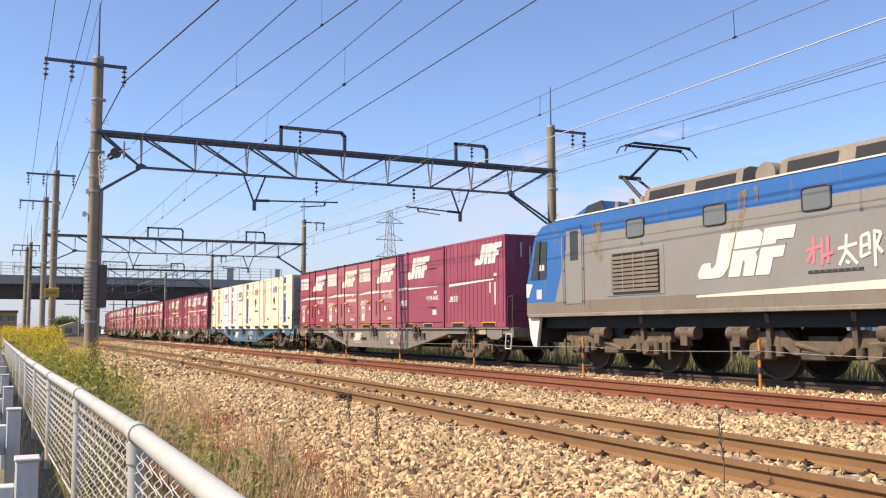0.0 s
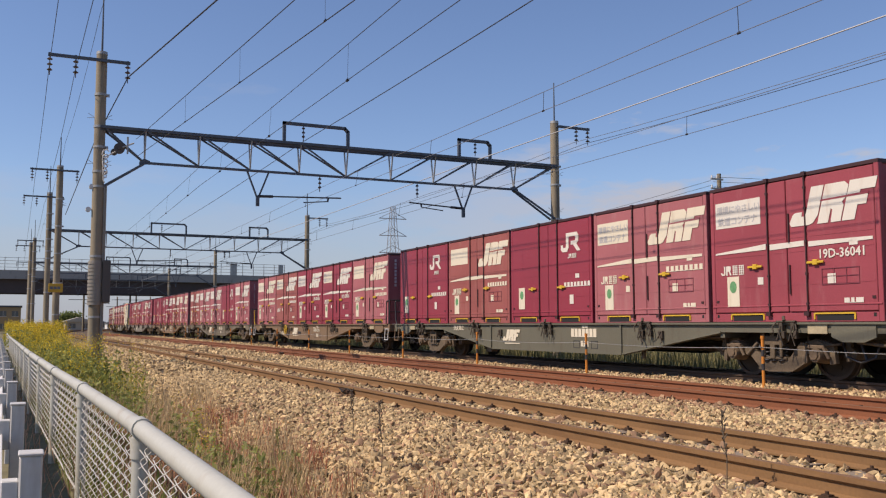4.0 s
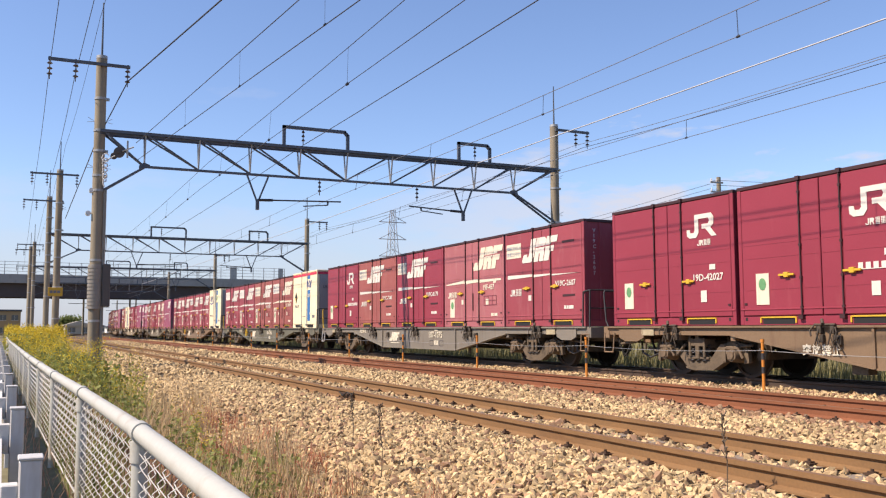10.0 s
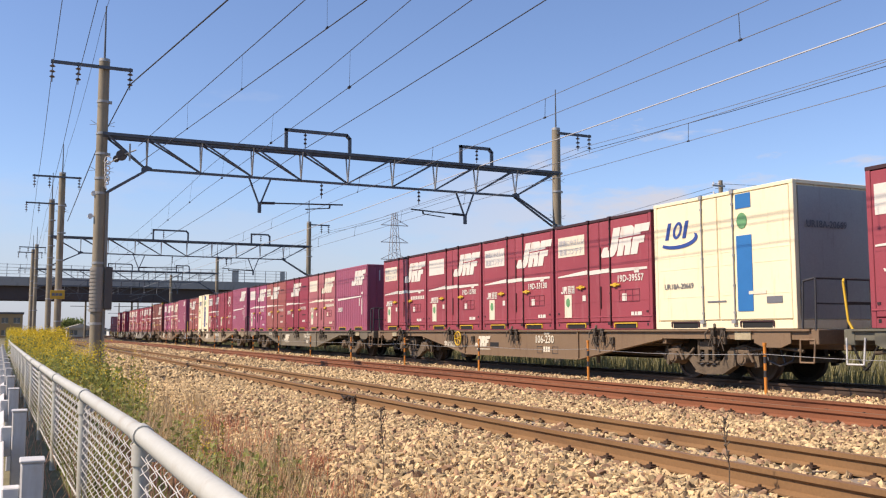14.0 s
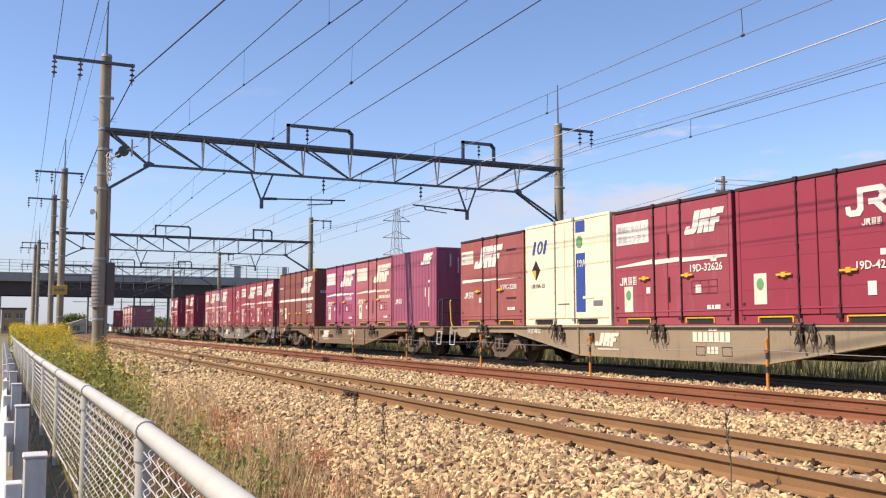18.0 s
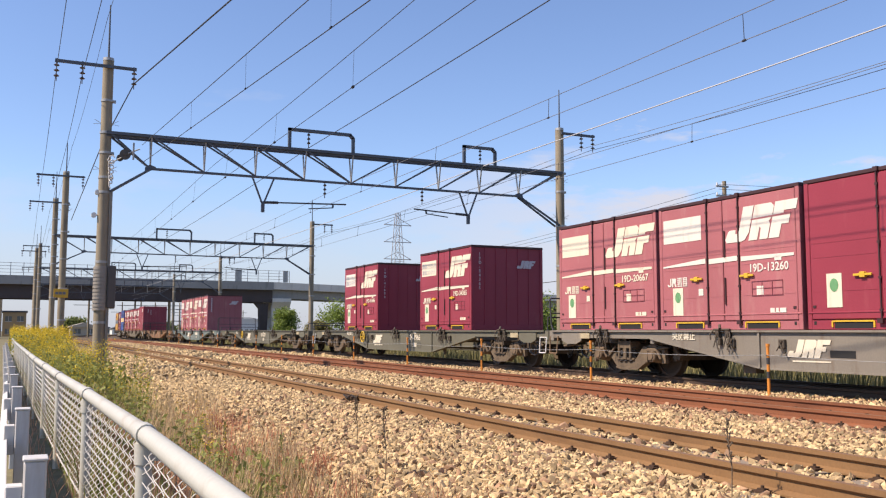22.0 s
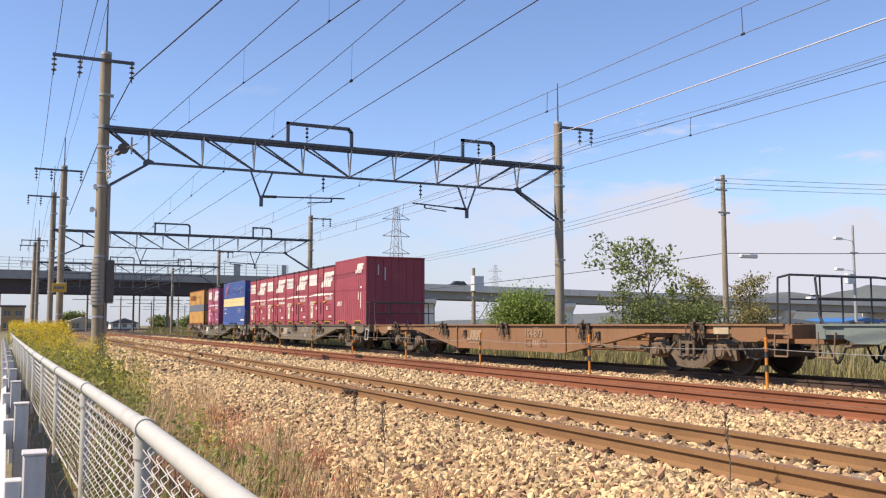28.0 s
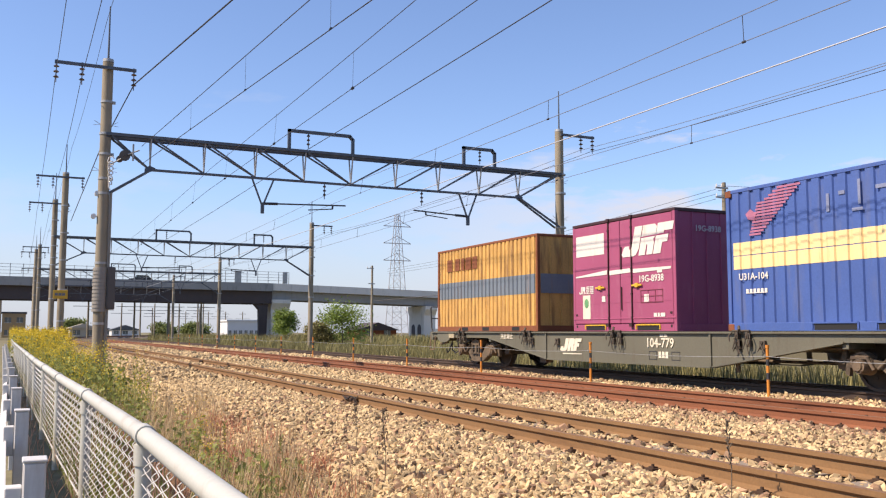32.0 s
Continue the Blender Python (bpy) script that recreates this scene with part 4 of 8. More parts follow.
def container_white(band="blue_band", mark="navy_band", diamond=False, swoosh=True, top=None, base="cream", code="", number=""):
    """Cream private container with a coloured upright band."""
    c = box_thing("%s freight container with an upright %s band" % ("white" if "white" in base else "rust-streaked cream" if "rusty" in base else "cream", "red" if "red" in band else "rose" if "rose" in band else "blue") if band
                  else "cream freight container with door rods and red mark",
                  L12, WC, 2.55, M[base], 0, 5, trim=M[base])
    door_leaves(c, M[base], [(-1.76, -0.44), (-0.40, -0.01), (0.01, 0.40), (0.44, 1.76)], 2.55)
    rods(c, (-0.42, 0.42), 2.55, M["silver_side"] if diamond or swoosh else M["dark_trim"])
    part("end_panel", cached("end_panel", lambda: Shape().box(-1.1, -L12 / 2 + 0.006, 0.17, 1.1, -L12 / 2 + 0.03, 2.46), M["silver_side"]), None, c, "grey metal end")
    pockets(c, L12, WC, M["dark_trim"], 0.95, 0.36)
    if band:
        for z0, z1 in ((0.32, 1.70), (2.20, 2.47)):
            plate(c, "colour_band", [(0.50, z0), (0.88, z0), (0.88, z1), (0.50, z1)], M[band], FACE - 0.008)
        if code:
            lettering(code, 0.23, M["white"], c, (FACE - 0.016, -0.54, 1.38))
        if not top:
            pts = [(0.65 + 0.13 * math.cos(i * math.pi / 6), 1.97 + 0.15 * math.sin(i * math.pi / 6)) for i in range(12)]
            plate(c, "round_sticker", pts, M["green_tag"], FACE - 0.008)
        bars(c, (FACE - 0.010, -0.78, 0.62), (0.42,), 0.06, M["ivory"])
    else:
        for a in (0.62, 0.74):
            plate(c, "thin_stripe", [(a, 0.30), (a + 0.05, 0.30), (a + 0.05, 2.47), (a, 2.47)], M["red_band"], FACE - 0.008)
        pts = [(-1.2 + 0.11 * math.cos(i * math.pi / 6), 1.42 + 0.14 * math.sin(i * math.pi / 6)) for i in range(12)]
        plate(c, "round_sticker", pts, M["green_tag"], FACE - 0.008)
    u = 0.36 if top else -1.5
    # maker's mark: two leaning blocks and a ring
    def lean(pts):
        return [(u + p + 0.3 * (q - 1.8), q) for p, q in pts]
    ring = [(0.33 + 0.13 * math.cos(i * math.pi / 8), 1.97 + 0.17 * math.sin(i * math.pi / 8)) for i in range(17)]
    hole = [(0.33 + 0.065 * math.cos(i * math.pi / 8), 1.97 + 0.115 * math.sin(i * math.pi / 8)) for i in range(17)]
    for pts in ([(0.0, 1.80), (0.10, 1.80), (0.10, 2.14), (0.0, 2.14)], ring + hole[::-1], [(0.52, 1.80), (0.62, 1.80), (0.62, 2.14), (0.52, 2.14)]):
        plate(c, "maker_mark", lean(pts), M[mark], FACE - 0.008)
    if swoosh:
        n = 12
        top_ = [(u + 0.35 + 0.62 * math.cos(a), 1.80 + 0.2 * math.sin(a)) for a in [-math.pi * 0.75 + i * math.pi * 0.85 / n for i in range(n + 1)]]
        low_ = [(u + 0.33 + 0.56 * math.cos(a), 1.83 + 0.16 * math.sin(a)) for a in [-math.pi * 0.75 + i * math.pi * 0.85 / n for i in range(n + 1)]]
        plate(c, "swoosh", top_ + low_[::-1], M[mark], FACE - 0.009)
    if diamond:
        plate(c, "diamond_sticker", [(-1.32, 1.14), (-1.12, 1.40), (-1.32, 1.66), (-1.52, 1.40)], M["black"], FACE - 0.008, label="black and yellow diamond sticker")
        plate(c, "diamond_half", [(-1.50, 1.40), (-1.32, 1.40), (-1.32, 1.17)], M["yellow"], FACE - 0.013)
    if top:
        plate(c, "top_stripe", [(-1.82, 2.36), (1.82, 2.36), (1.82, 2.47), (-1.82, 2.47)], M[top], FACE - 0.01)
        plate(c, "top_stripe", [(-1.2, 2.36), (1.2, 2.36), (1.2, 2.47), (-1.2, 2.47)], M[top], -L12 / 2 - 0.004, "end")
    if number:
        lettering(number, 0.15, M["grey_text"], c, (FACE - 0.012, 1.55, 0.95 if diamond else 0.8))
        lettering(number, 0.17, M["grey_text"], c, (-0.95, -L12 / 2 - 0.012, 1.75), "end")
    else:
        bars(c, (FACE - 0.008, 1.5, 0.9), (0.09,) * 7, 0.1, M["grey_text"], gap=0.02)
        bars(c, (-0.8, -L12 / 2 - 0.008, 1.75), (0.07,) * 8, 0.12, M["grey_text"], "end")
    bars(c, (FACE - 0.008, 0.3, 0.5), (0.5,), 0.03, M["grey_text"])
    bars(c, (FACE - 0.008, -1.2, 0.45), (0.36,), 0.12, M["grey_text"])
    return c


L20 = 6.06


def container_30a():
    c = box_thing("brown-maroon long freight container with many doors and yellow corners", L20, WC, 2.6, M["box_brown"], 0, 6)
    for k in range(6):
        a = -2.9 + k * 0.97
        door_leaves(c, M["box_brown"], [(a, a + 0.94)], 2.6)
    rods(c, [-2.9 + 0.97 * k - 0.015 for k in range(1, 6)], 2.6)
    handles(c, (-2.2, -0.9, -0.3, 0.95, 2.3), 0.62)
    pockets(c, L20, WC, M["yellow"], 0.85, 0.42)
    logo(c, 1.5, 0.72, M["white"], (FACE - 0.008, -1.05, 1.55), body=M["box_brown"])
    for k in range(6):
        a = -2.88 + k * 0.97
        plate(c, "stripe", [(a, 1.2), (a + 0.9, 1.205), (a + 0.9, 1.32), (a, 1.31)], M["white"], FACE - 0.008)
    lettering("30A-509", 0.26, M["white"], c, (FACE - 0.012, -1.75, 0.86))
    brand_mark(c, (FACE - 0.008, 2.85, 0.72), M["white"])
    bars(c, (FACE - 0.008, 2.9, 1.86), (0.09, 0.0, 0.09, 0.09, 0.09, 0.09), 0.08, M["white"], gap=0.05)
    bars(c, (FACE - 0.008, -1.75, 0.70), (0.5, 0.0), 0.07, M["white"])
    bars(c, (FACE - 0.008, -2.35, 0.62), (0.3,), 0.18, M["white"])
    corner = Shape()
    for y in (-1, 1):
        corner.box(FACE - 0.012, min(y * 3.035, y * 2.86), 2.45, FACE + 0.1, max(y * 3.035, y * 2.86), 2.62, 0.01)
    part("corner_casting", corner, M["yellow"], c, "yellow corner castings")
    ecotag(c, 0.0, 0.36)
    bars(c, (-0.95, -L20 / 2 - 0.008, 1.5), (0.07,) * 7, 0.12, M["pale_purple"], "end")
    return c


def container_blue():
    c = box_thing("blue ribbed freight container with cream band and pink emblem", L20, WC, 2.6, M["blue_box"], 22, 7, trim=M["blue_box"])
    x = FACE - 0.004
    for z0, z1 in ((1.13, 1.37), (1.385, 1.62)):
        wave_band(c, "cream_band", L20, WC, 22, z0, z1, M["band_cream"])
    # leaping emblem in pink bars
    em = Shape()
    bars_ = []
    for i in range(15):
        z = 1.72 + i * 0.055
        w0, w1 = 0.02 + 0.02 * i, 0.30 + 0.066 * i
        if i > 10:
            w0 = 0.30 + 0.10 * (i - 10)
        bars_.append(Shape().box(-0.004, -w1, z, 0.001, -w0, z + 0.036))
    em.prism([(0.06, 2.12), (0.0, 2.02), (-0.16, 1.98), (-0.2, 2.1), (-0.06, 2.2)], 0, -0.008, 0.001)
    eb = part("emblem", em, M["faded_pink"], c, "pink leaping emblem", at=(x - 0.003, 2.45, 0))
    for s in bars_:
        part("emblem_bar", s, M["faded_pink"], eb)
    for k, (u, z, w, h) in enumerate(((0.0, 1.95, 0.06, 0.3), (0.25, 2.2, 0.12, 0.06), (0.5, 1.9, 0.2, 0.05), (0.62, 2.0, 0.05, 0.4), (0.95, 2.2, 0.4, 0.06), (1.15, 1.85, 0.06, 0.4), (1.5, 2.05, 0.35, 0.07),
                                      (1.95, 2.1, 0.5, 0.06), (2.6, 1.8, 0.08, 0.5), (2.75, 2.2, 0.4, 0.06), (2.85, 1.95, 0.3, 0.06), (2.95, 1.8, 0.06, 0.45))):
        part("worn_stroke", Shape().box(-0.004, -u - w, z, 0.001, -u, z + h), M["faded_letter"], c, at=(x - 0.003, 0.7, 0))
    lettering("U31A-104", 0.17, M["white"], c, (x - 0.012, 2.72, 0.93))
    bars(c, (x - 0.004, -1.25, 0.72), (0.1, 0.1, 0.05, 0.1, 0.1, 0.1), 0.26, M["faded_letter"], gap=0.05)
    bars(c, (x - 0.004, 2.55, 0.68), (0.06,) * 6, 0.08, M["white"])
    bars(c, (x - 0.004, -2.05, 0.24), (0.9,), 0.09, M["white"])
    lettering("U31A-104", 0.15, M["pale_purple"], c, (-1.0, -L20 / 2 - 0.012, 2.0), "end")
    pockets(c, L20, WC, M["blue_box"], 0.62, 0.42)
    corner = Shape()
    for y in (-1, 1):
        for z in (0.0, 2.48):
            corner.box(FACE - 0.008, min(y * 3.037, y * 2.88), z, FACE + 0.1, max(y * 3.037, y * 2.88), z + 0.13, 0.01)
    part("corner_casting", corner, M["rust"], c, "rusty corner castings")
    return c


def container_ochre():
    c = box_thing("rusty ochre ribbed freight container with a grey band", L20, WC, 2.5, M["ochre_box"], 26, 7, trim=M["rust"])
    x = FACE - 0.004
    wave_band(c, "grey_band", L20, WC, 26, 0.98, 1.48, M["grey_band"])
    plate(c, "grey_band", [(-1.12, 0.98), (1.12, 0.98), (1.12, 1.48), (-1.12, 1.48)], M["grey_band"], -L20 / 2 + 0.01, "end")
    bars(c, (x - 0.004, 2.3, 1.82), (0.35, 0.0, 0.3, 0.2, 0.35, 0.3), 0.36, M["rust"], gap=0.1)
    for y in (-1.9, -0.2, 1.1):
        part("fork_pocket", cached("fork_pocket_low", lambda: Shape().box(FACE - 0.003, -0.2, 0.02, FACE + 0.05, 0.2, 0.12), M["black"]), None, c, at=(0, y, 0))
    return c


# ---- wagons ----
SLOT = 3.82
DECK = 0.985


def sill_mesh(color, side, piece):
    """Fish-bellied side sill: web, top flange and the three lengths of its bottom flange."""
    low = [(-6.0, 0.80), (-2.9, 0.30), (2.9, 0.30), (6.0, 0.80)]

    def make():
        s = Shape()
        if piece == "side_sill":
            s.prism([(-9.75, 0.80), (-9.75, 0.94), (9.75, 0.94), (9.75, 0.80), (6.0, 0.80), (2.9, 0.30), (-2.9, 0.30), (-6.0, 0.80)], 0, min(side * 1.235, side * 1.215), max(side * 1.235, side * 1.215))
        elif piece == "top_flange":
            s.box(min(side * 1.29, side * 1.1), -9.8, 0.942, max(side * 1.29, side * 1.1), 9.8, 0.978)
        else:
            k = int(piece[-1])
            (a, za), (b, zb) = low[k], low[k + 1]
            s.bar((side * 1.17, a, za), (side * 1.17, b, zb), 0.17, 0.028, (0, 0, 1))
        return s
    return cached("%s|%s|%d" % (piece, color, side), make, M[color])


def stiffener(color, side, z0):
    return cached("stiffener|%s|%d|%.2f" % (color, side, z0), lambda: Shape().box(min(side * 1.27, side * 1.236), -0.025, z0, max(side * 1.27, side * 1.236), 0.025, 0.94), M[color])


def underframe_mesh(color):
    def make():
        s = Shape()
        s.box(-0.28, -9.8, 0.62, 0.28, 9.8, 0.92)
        for i in range(-6, 7):
            y = i * 1.5
            s.box(-1.2, y - 0.06, 0.70, 1.2, y + 0.06, 0.93)
        s.box(-1.25, -9.95, 0.72, 1.25, -9.75, 0.97, 0.01)
        s.box(-1.25, 9.75, 0.72, 1.25, 9.95, 0.97, 0.01)
        return s
    return cached("underframe|" + color, make, M[color])


def gear_mesh():
    """Brake gear and tanks hung under the frame."""
    s = Shape()
    s.tube((-0.6, -1.9, 0.5), (-0.6, -0.6, 0.5), 0.2, n=10)
    s.tube((0.5, 0.7, 0.48), (0.5, 1.9, 0.48), 0.22, n=10)
    s.box(-0.4, 2.0, 0.35, 0.3, 2.7, 0.7)
    s.tube((-0.2, -5.2, 0.42), (-0.2, 5.2, 0.42), 0.03, n=6)
    s.tube((-1.0, -3.4, 0.22), (-1.0, -3.4, 0.6), 0.05, n=6)
    s.box(-1.1, 3.2, 0.2, -0.9, 3.5, 0.5)
    s.tube((0.85, -9.6, 0.6), (0.85, 9.6, 0.6), 0.025, n=6)
    return s


def lock_mesh():
    """Twist-lock cluster hung on the sill: brackets, levers, chain and a hook."""
    s = Shape()
    for y in (-0.16, 0.10):
        s.box(-1.33, y - 0.03, 0.84, -1.24, y + 0.05, 1.0, 0.008)
        s.box(-1.31, y - 0.05, 0.70, -1.245, y + 0.02, 0.83, 0.008)
        s.tube((-1.33, y, 0.92), (-1.36, y + 0.07, 0.66), 0.013, n=6)
        s.tube((-1.34, y + 0.05, 0.86), (-1.35, y - 0.06, 0.58), 0.010, n=5)
    s.path([(-1.33, -0.22, 0.95), (-1.36, -0.27, 0.86), (-1.37, -0.25, 0.76), (-1.35, -0.19, 0.72)], 0.012, 5)
    s.path([(-1.33, 0.20, 0.97), (-1.37, 0.25, 0.9), (-1.38, 0.22, 0.8)], 0.014, 5)
    s.tube((-1.32, -0.22, 0.99), (-1.32, 0.2, 0.99), 0.02, n=6)
    s.tube((-1.35, 0.0, 1.0), (-1.3, 0.06, 1.07), 0.03, n=6)
    return s


def side_box_mesh():
    s = Shape()
    s.box(-1.30, -0.07, 0.66, -1.235, 0.06, 0.82, 0.01)
    s.tube((-1.31, 0.03, 0.78), (-1.33, -0.10, 0.58), 0.014, n=6)
    s.tube((-1.31, -0.04, 0.80), (-1.32, 0.08, 0.62), 0.010, n=5)
    return s


def bogie_frame_mesh():
    """Cast side frames with a deep trough between the axles, transom, brake beams and hangers."""
    s = Shape()
    for sx in (-1, 1):
        def bx(x0, x1, y0, z0, y1, z1, c=0.01):
            s.box(min(sx * x0, sx * x1), y0, z0, max(sx * x0, sx * x1), y1, z1, c)

        def pr(pts, x0, x1):
            s.prism(pts, 0, min(sx * x0, sx * x1), max(sx * x0, sx * x1))
        # lower trough and rising arm to one axle box, slim beam to the other
        pr([(0.58, 0.40), (0.34, 0.17), (0.10, 0.13), (-0.42, 0.15), (-0.66, 0.27), (-0.72, 0.30), (-0.72, 0.62), (-0.60, 0.64), (-0.46, 0.50), (-0.34, 0.36), (0.20, 0.34), (0.40, 0.46), (0.58, 0.52)], 0.95, 1.04)
        pr([(0.52, 0.38), (0.52, 0.50), (0.80, 0.56), (1.26, 0.54), (1.30, 0.30), (1.22, 0.26), (1.20, 0.40), (0.80, 0.42)], 0.92, 1.0)
        pr([(-0.66, 0.40), (-0.66, 0.64), (-0.9, 0.70), (-1.24, 0.62), (-1.28, 0.30), (-1.16, 0.28), (-1.14, 0.50), (-0.80, 0.52)], 0.92, 1.0)
        # bottom flange of the trough
        s.bar((sx * 1.0, 0.34, 0.17), (sx * 1.0, 0.10, 0.13), 0.16, 0.03)
        s.bar((sx * 1.0, 0.10, 0.13), (sx * 1.0, -0.42, 0.15), 0.16, 0.03)
        s.bar((sx * 1.0, -0.42, 0.15), (sx * 1.0, -0.70, 0.30), 0.16, 0.03)
        # transom end, spring seat, side bearer
        bx(0.84, 1.10, -0.24, 0.58, 0.24, 0.74)
        bx(0.88, 1.08, -0.30, 0.33, 0.30, 0.38)
        bx(1.02, 1.10, -0.06, 0.34, 0.05, 0.80)
        s.tube((sx * 1.09, 0.19, 0.40), (sx * 1.09, 0.19, 0.78), 0.035, n=8)
        s.tube((sx * 1.09, -0.21, 0.38), (sx * 1.09, -0.21, 0.74), 0.03, n=8)
        s.tube((sx * 1.06, 0.36, 0.62), (sx * 1.06, 0.62, 0.40), 0.03, n=6)
        # brake hangers and shoes at both wheels
        for y in (-0.50, 0.48):
            bx(0.52, 0.70, y - 0.05, 0.30, y + 0.05, 0.56)
            s.tube((sx * 0.74, y, 0.34), (sx * 0.74, y, 0.76), 0.028, n=6)
        for y, q in ((1.42, 1), (-1.42, -1)):
            s.bar((sx * 0.84, y, 0.34), (sx * 0.84, y, 0.72), 0.06, 0.1, (0, 1, 0))
            pr([(y, 0.60), (y + q * 0.16, 0.48), (y + q * 0.12, 0.36), (y - q * 0.1, 0.40)], 0.78, 0.86)
        s.tube((sx * 1.04, -1.42, 0.62), (sx * 1.04, -0.72, 0.56), 0.022, n=6)
        s.tube((sx * 0.98, 1.3, 0.46), (sx * 0.98, 1.6, 0.52), 0.03, n=6)
    s.box(-1.0, -0.22, 0.50, 1.0, 0.22, 0.70, 0.02)
    for y in (-0.55, 0.55, -1.42, 1.42):
        s.box(-0.86, y - 0.05, 0.36, 0.86, y + 0.05, 0.48)
    s.tube((0, 0, 0.6), (0, 0, 0.8), 0.25, n=12)
    return s


def axle_box():
    s = Shape()
    s.tube((-1.12, 0, 0), (-0.84, 0, 0), 0.115, 0.15, n=14)
    s.tube((-1.15, 0, 0), (-1.11, 0, 0), 0.075, 0.085, n=12)
    for i in range(4):
        a = math.pi / 4 + i * math.pi / 2
        s.tube((-1.135, 0.09 * math.cos(a), 0.09 * math.sin(a)), (-1.10, 0.09 * math.cos(a), 0.09 * math.sin(a)), 0.018, n=6)
    s.box(-1.10, -0.17, 0.10, -0.86, 0.17, 0.17, 0.015)
    s.tube((-1.08, -0.15, 0.12), (-1.06, -0.24, -0.05), 0.03, n=6)
    arch = [(0.21 * math.cos(i * math.pi / 10), 0.02 + 0.21 * math.sin(i * math.pi / 10)) for i in range(11)]
    inner = [(0.165 * math.cos(i * math.pi / 10), 0.02 + 0.165 * math.sin(i * math.pi / 10)) for i in range(11)]
    s.prism(arch + inner[::-1], 0, -1.05, -0.9)
    return s


def coil_spring():
    s = Shape()
    pts = [(-1.0 + 0.075 * math.cos(i * math.pi / 4), 0.075 * math.sin(i * math.pi / 4), 0.28 + i * 0.0085) for i in range(42)]
    return s.path(pts, 0.016, 5)


def wheel_meshes(r):
    rim, web = Shape(), Shape()
    n = 24
    for sx in (-1, 1):
        # tread and flange, turned as rings
        ring = [(0.505, r + 0.028), (0.53, r + 0.028), (0.545, r + 0.002), (0.635, r - 0.004), (0.635, r - 0.06), (0.505, r - 0.06)]
        v, f = [], []
        for i in range(n):
            a = 2 * math.pi * i / n
            v += [(sx * x, q * math.cos(a), q * math.sin(a)) for x, q in ring]
        m = len(ring)
        for i in range(n):
            for j in range(m):
                k = (j + 1) % m
                f.append((i * m + j, i * m + k, ((i + 1) % n) * m + k, ((i + 1) % n) * m + j))
        rim.add(v, f, False)
        web.tube((sx * 0.545, 0, 0), (sx * 0.60, 0, 0), r - 0.055, n=n)
        web.tube((sx * 0.60, 0, 0), (sx * 0.66, 0, 0), 0.12, n=12)
        for k in range(3):
            a = 2 * math.pi * k / 3
            web.tube((sx * 0.598, 0.22 * math.cos(a), 0.22 * math.sin(a)), (sx * 0.612, 0.22 * math.cos(a), 0.22 * math.sin(a)), 0.045, n=8)
    web.tube((-0.8, 0, 0), (0.8, 0, 0), 0.07, n=10)
    return rim, web


WHEELS = {"front": [], "rear": []}
LOCO_WHEELS = {"front": [], "rear": []}


def bogie(parent, y, frame_mesh, r, half, store, name="bogie"):
    b = part(name, frame_mesh, None, parent, at=(0, y, 0))
    for which, dy in (("front", -half), ("rear", half)):
        web = cached("wheelset|%.2f" % r, lambda: wheel_meshes(r)[1], M["wheel"])
        rim = cached("tyre|%.2f" % r, lambda: wheel_meshes(r)[0], M["tread"])
        both = "wheel_joined|%.2f" % r
        if both not in CACHE:
            bm = bmesh.new()
            bm.from_mesh(web)
            n0 = len(bm.faces)
            bm.from_mesh(rim)
            bm.faces.ensure_lookup_table()
            for i in range(n0, len(bm.faces)):
                bm.faces[i].material_index = 1
            me = bpy.data.meshes.new("wheelset")
            bm.to_mesh(me)
            bm.free()
            me.materials.append(M["wheel"])
            me.materials.append(M["tread"])
            CACHE[both] = me
        w = part("wheelset", CACHE[both], None, b, at=(0, dy, r))
        store[which].append(w)
    return b


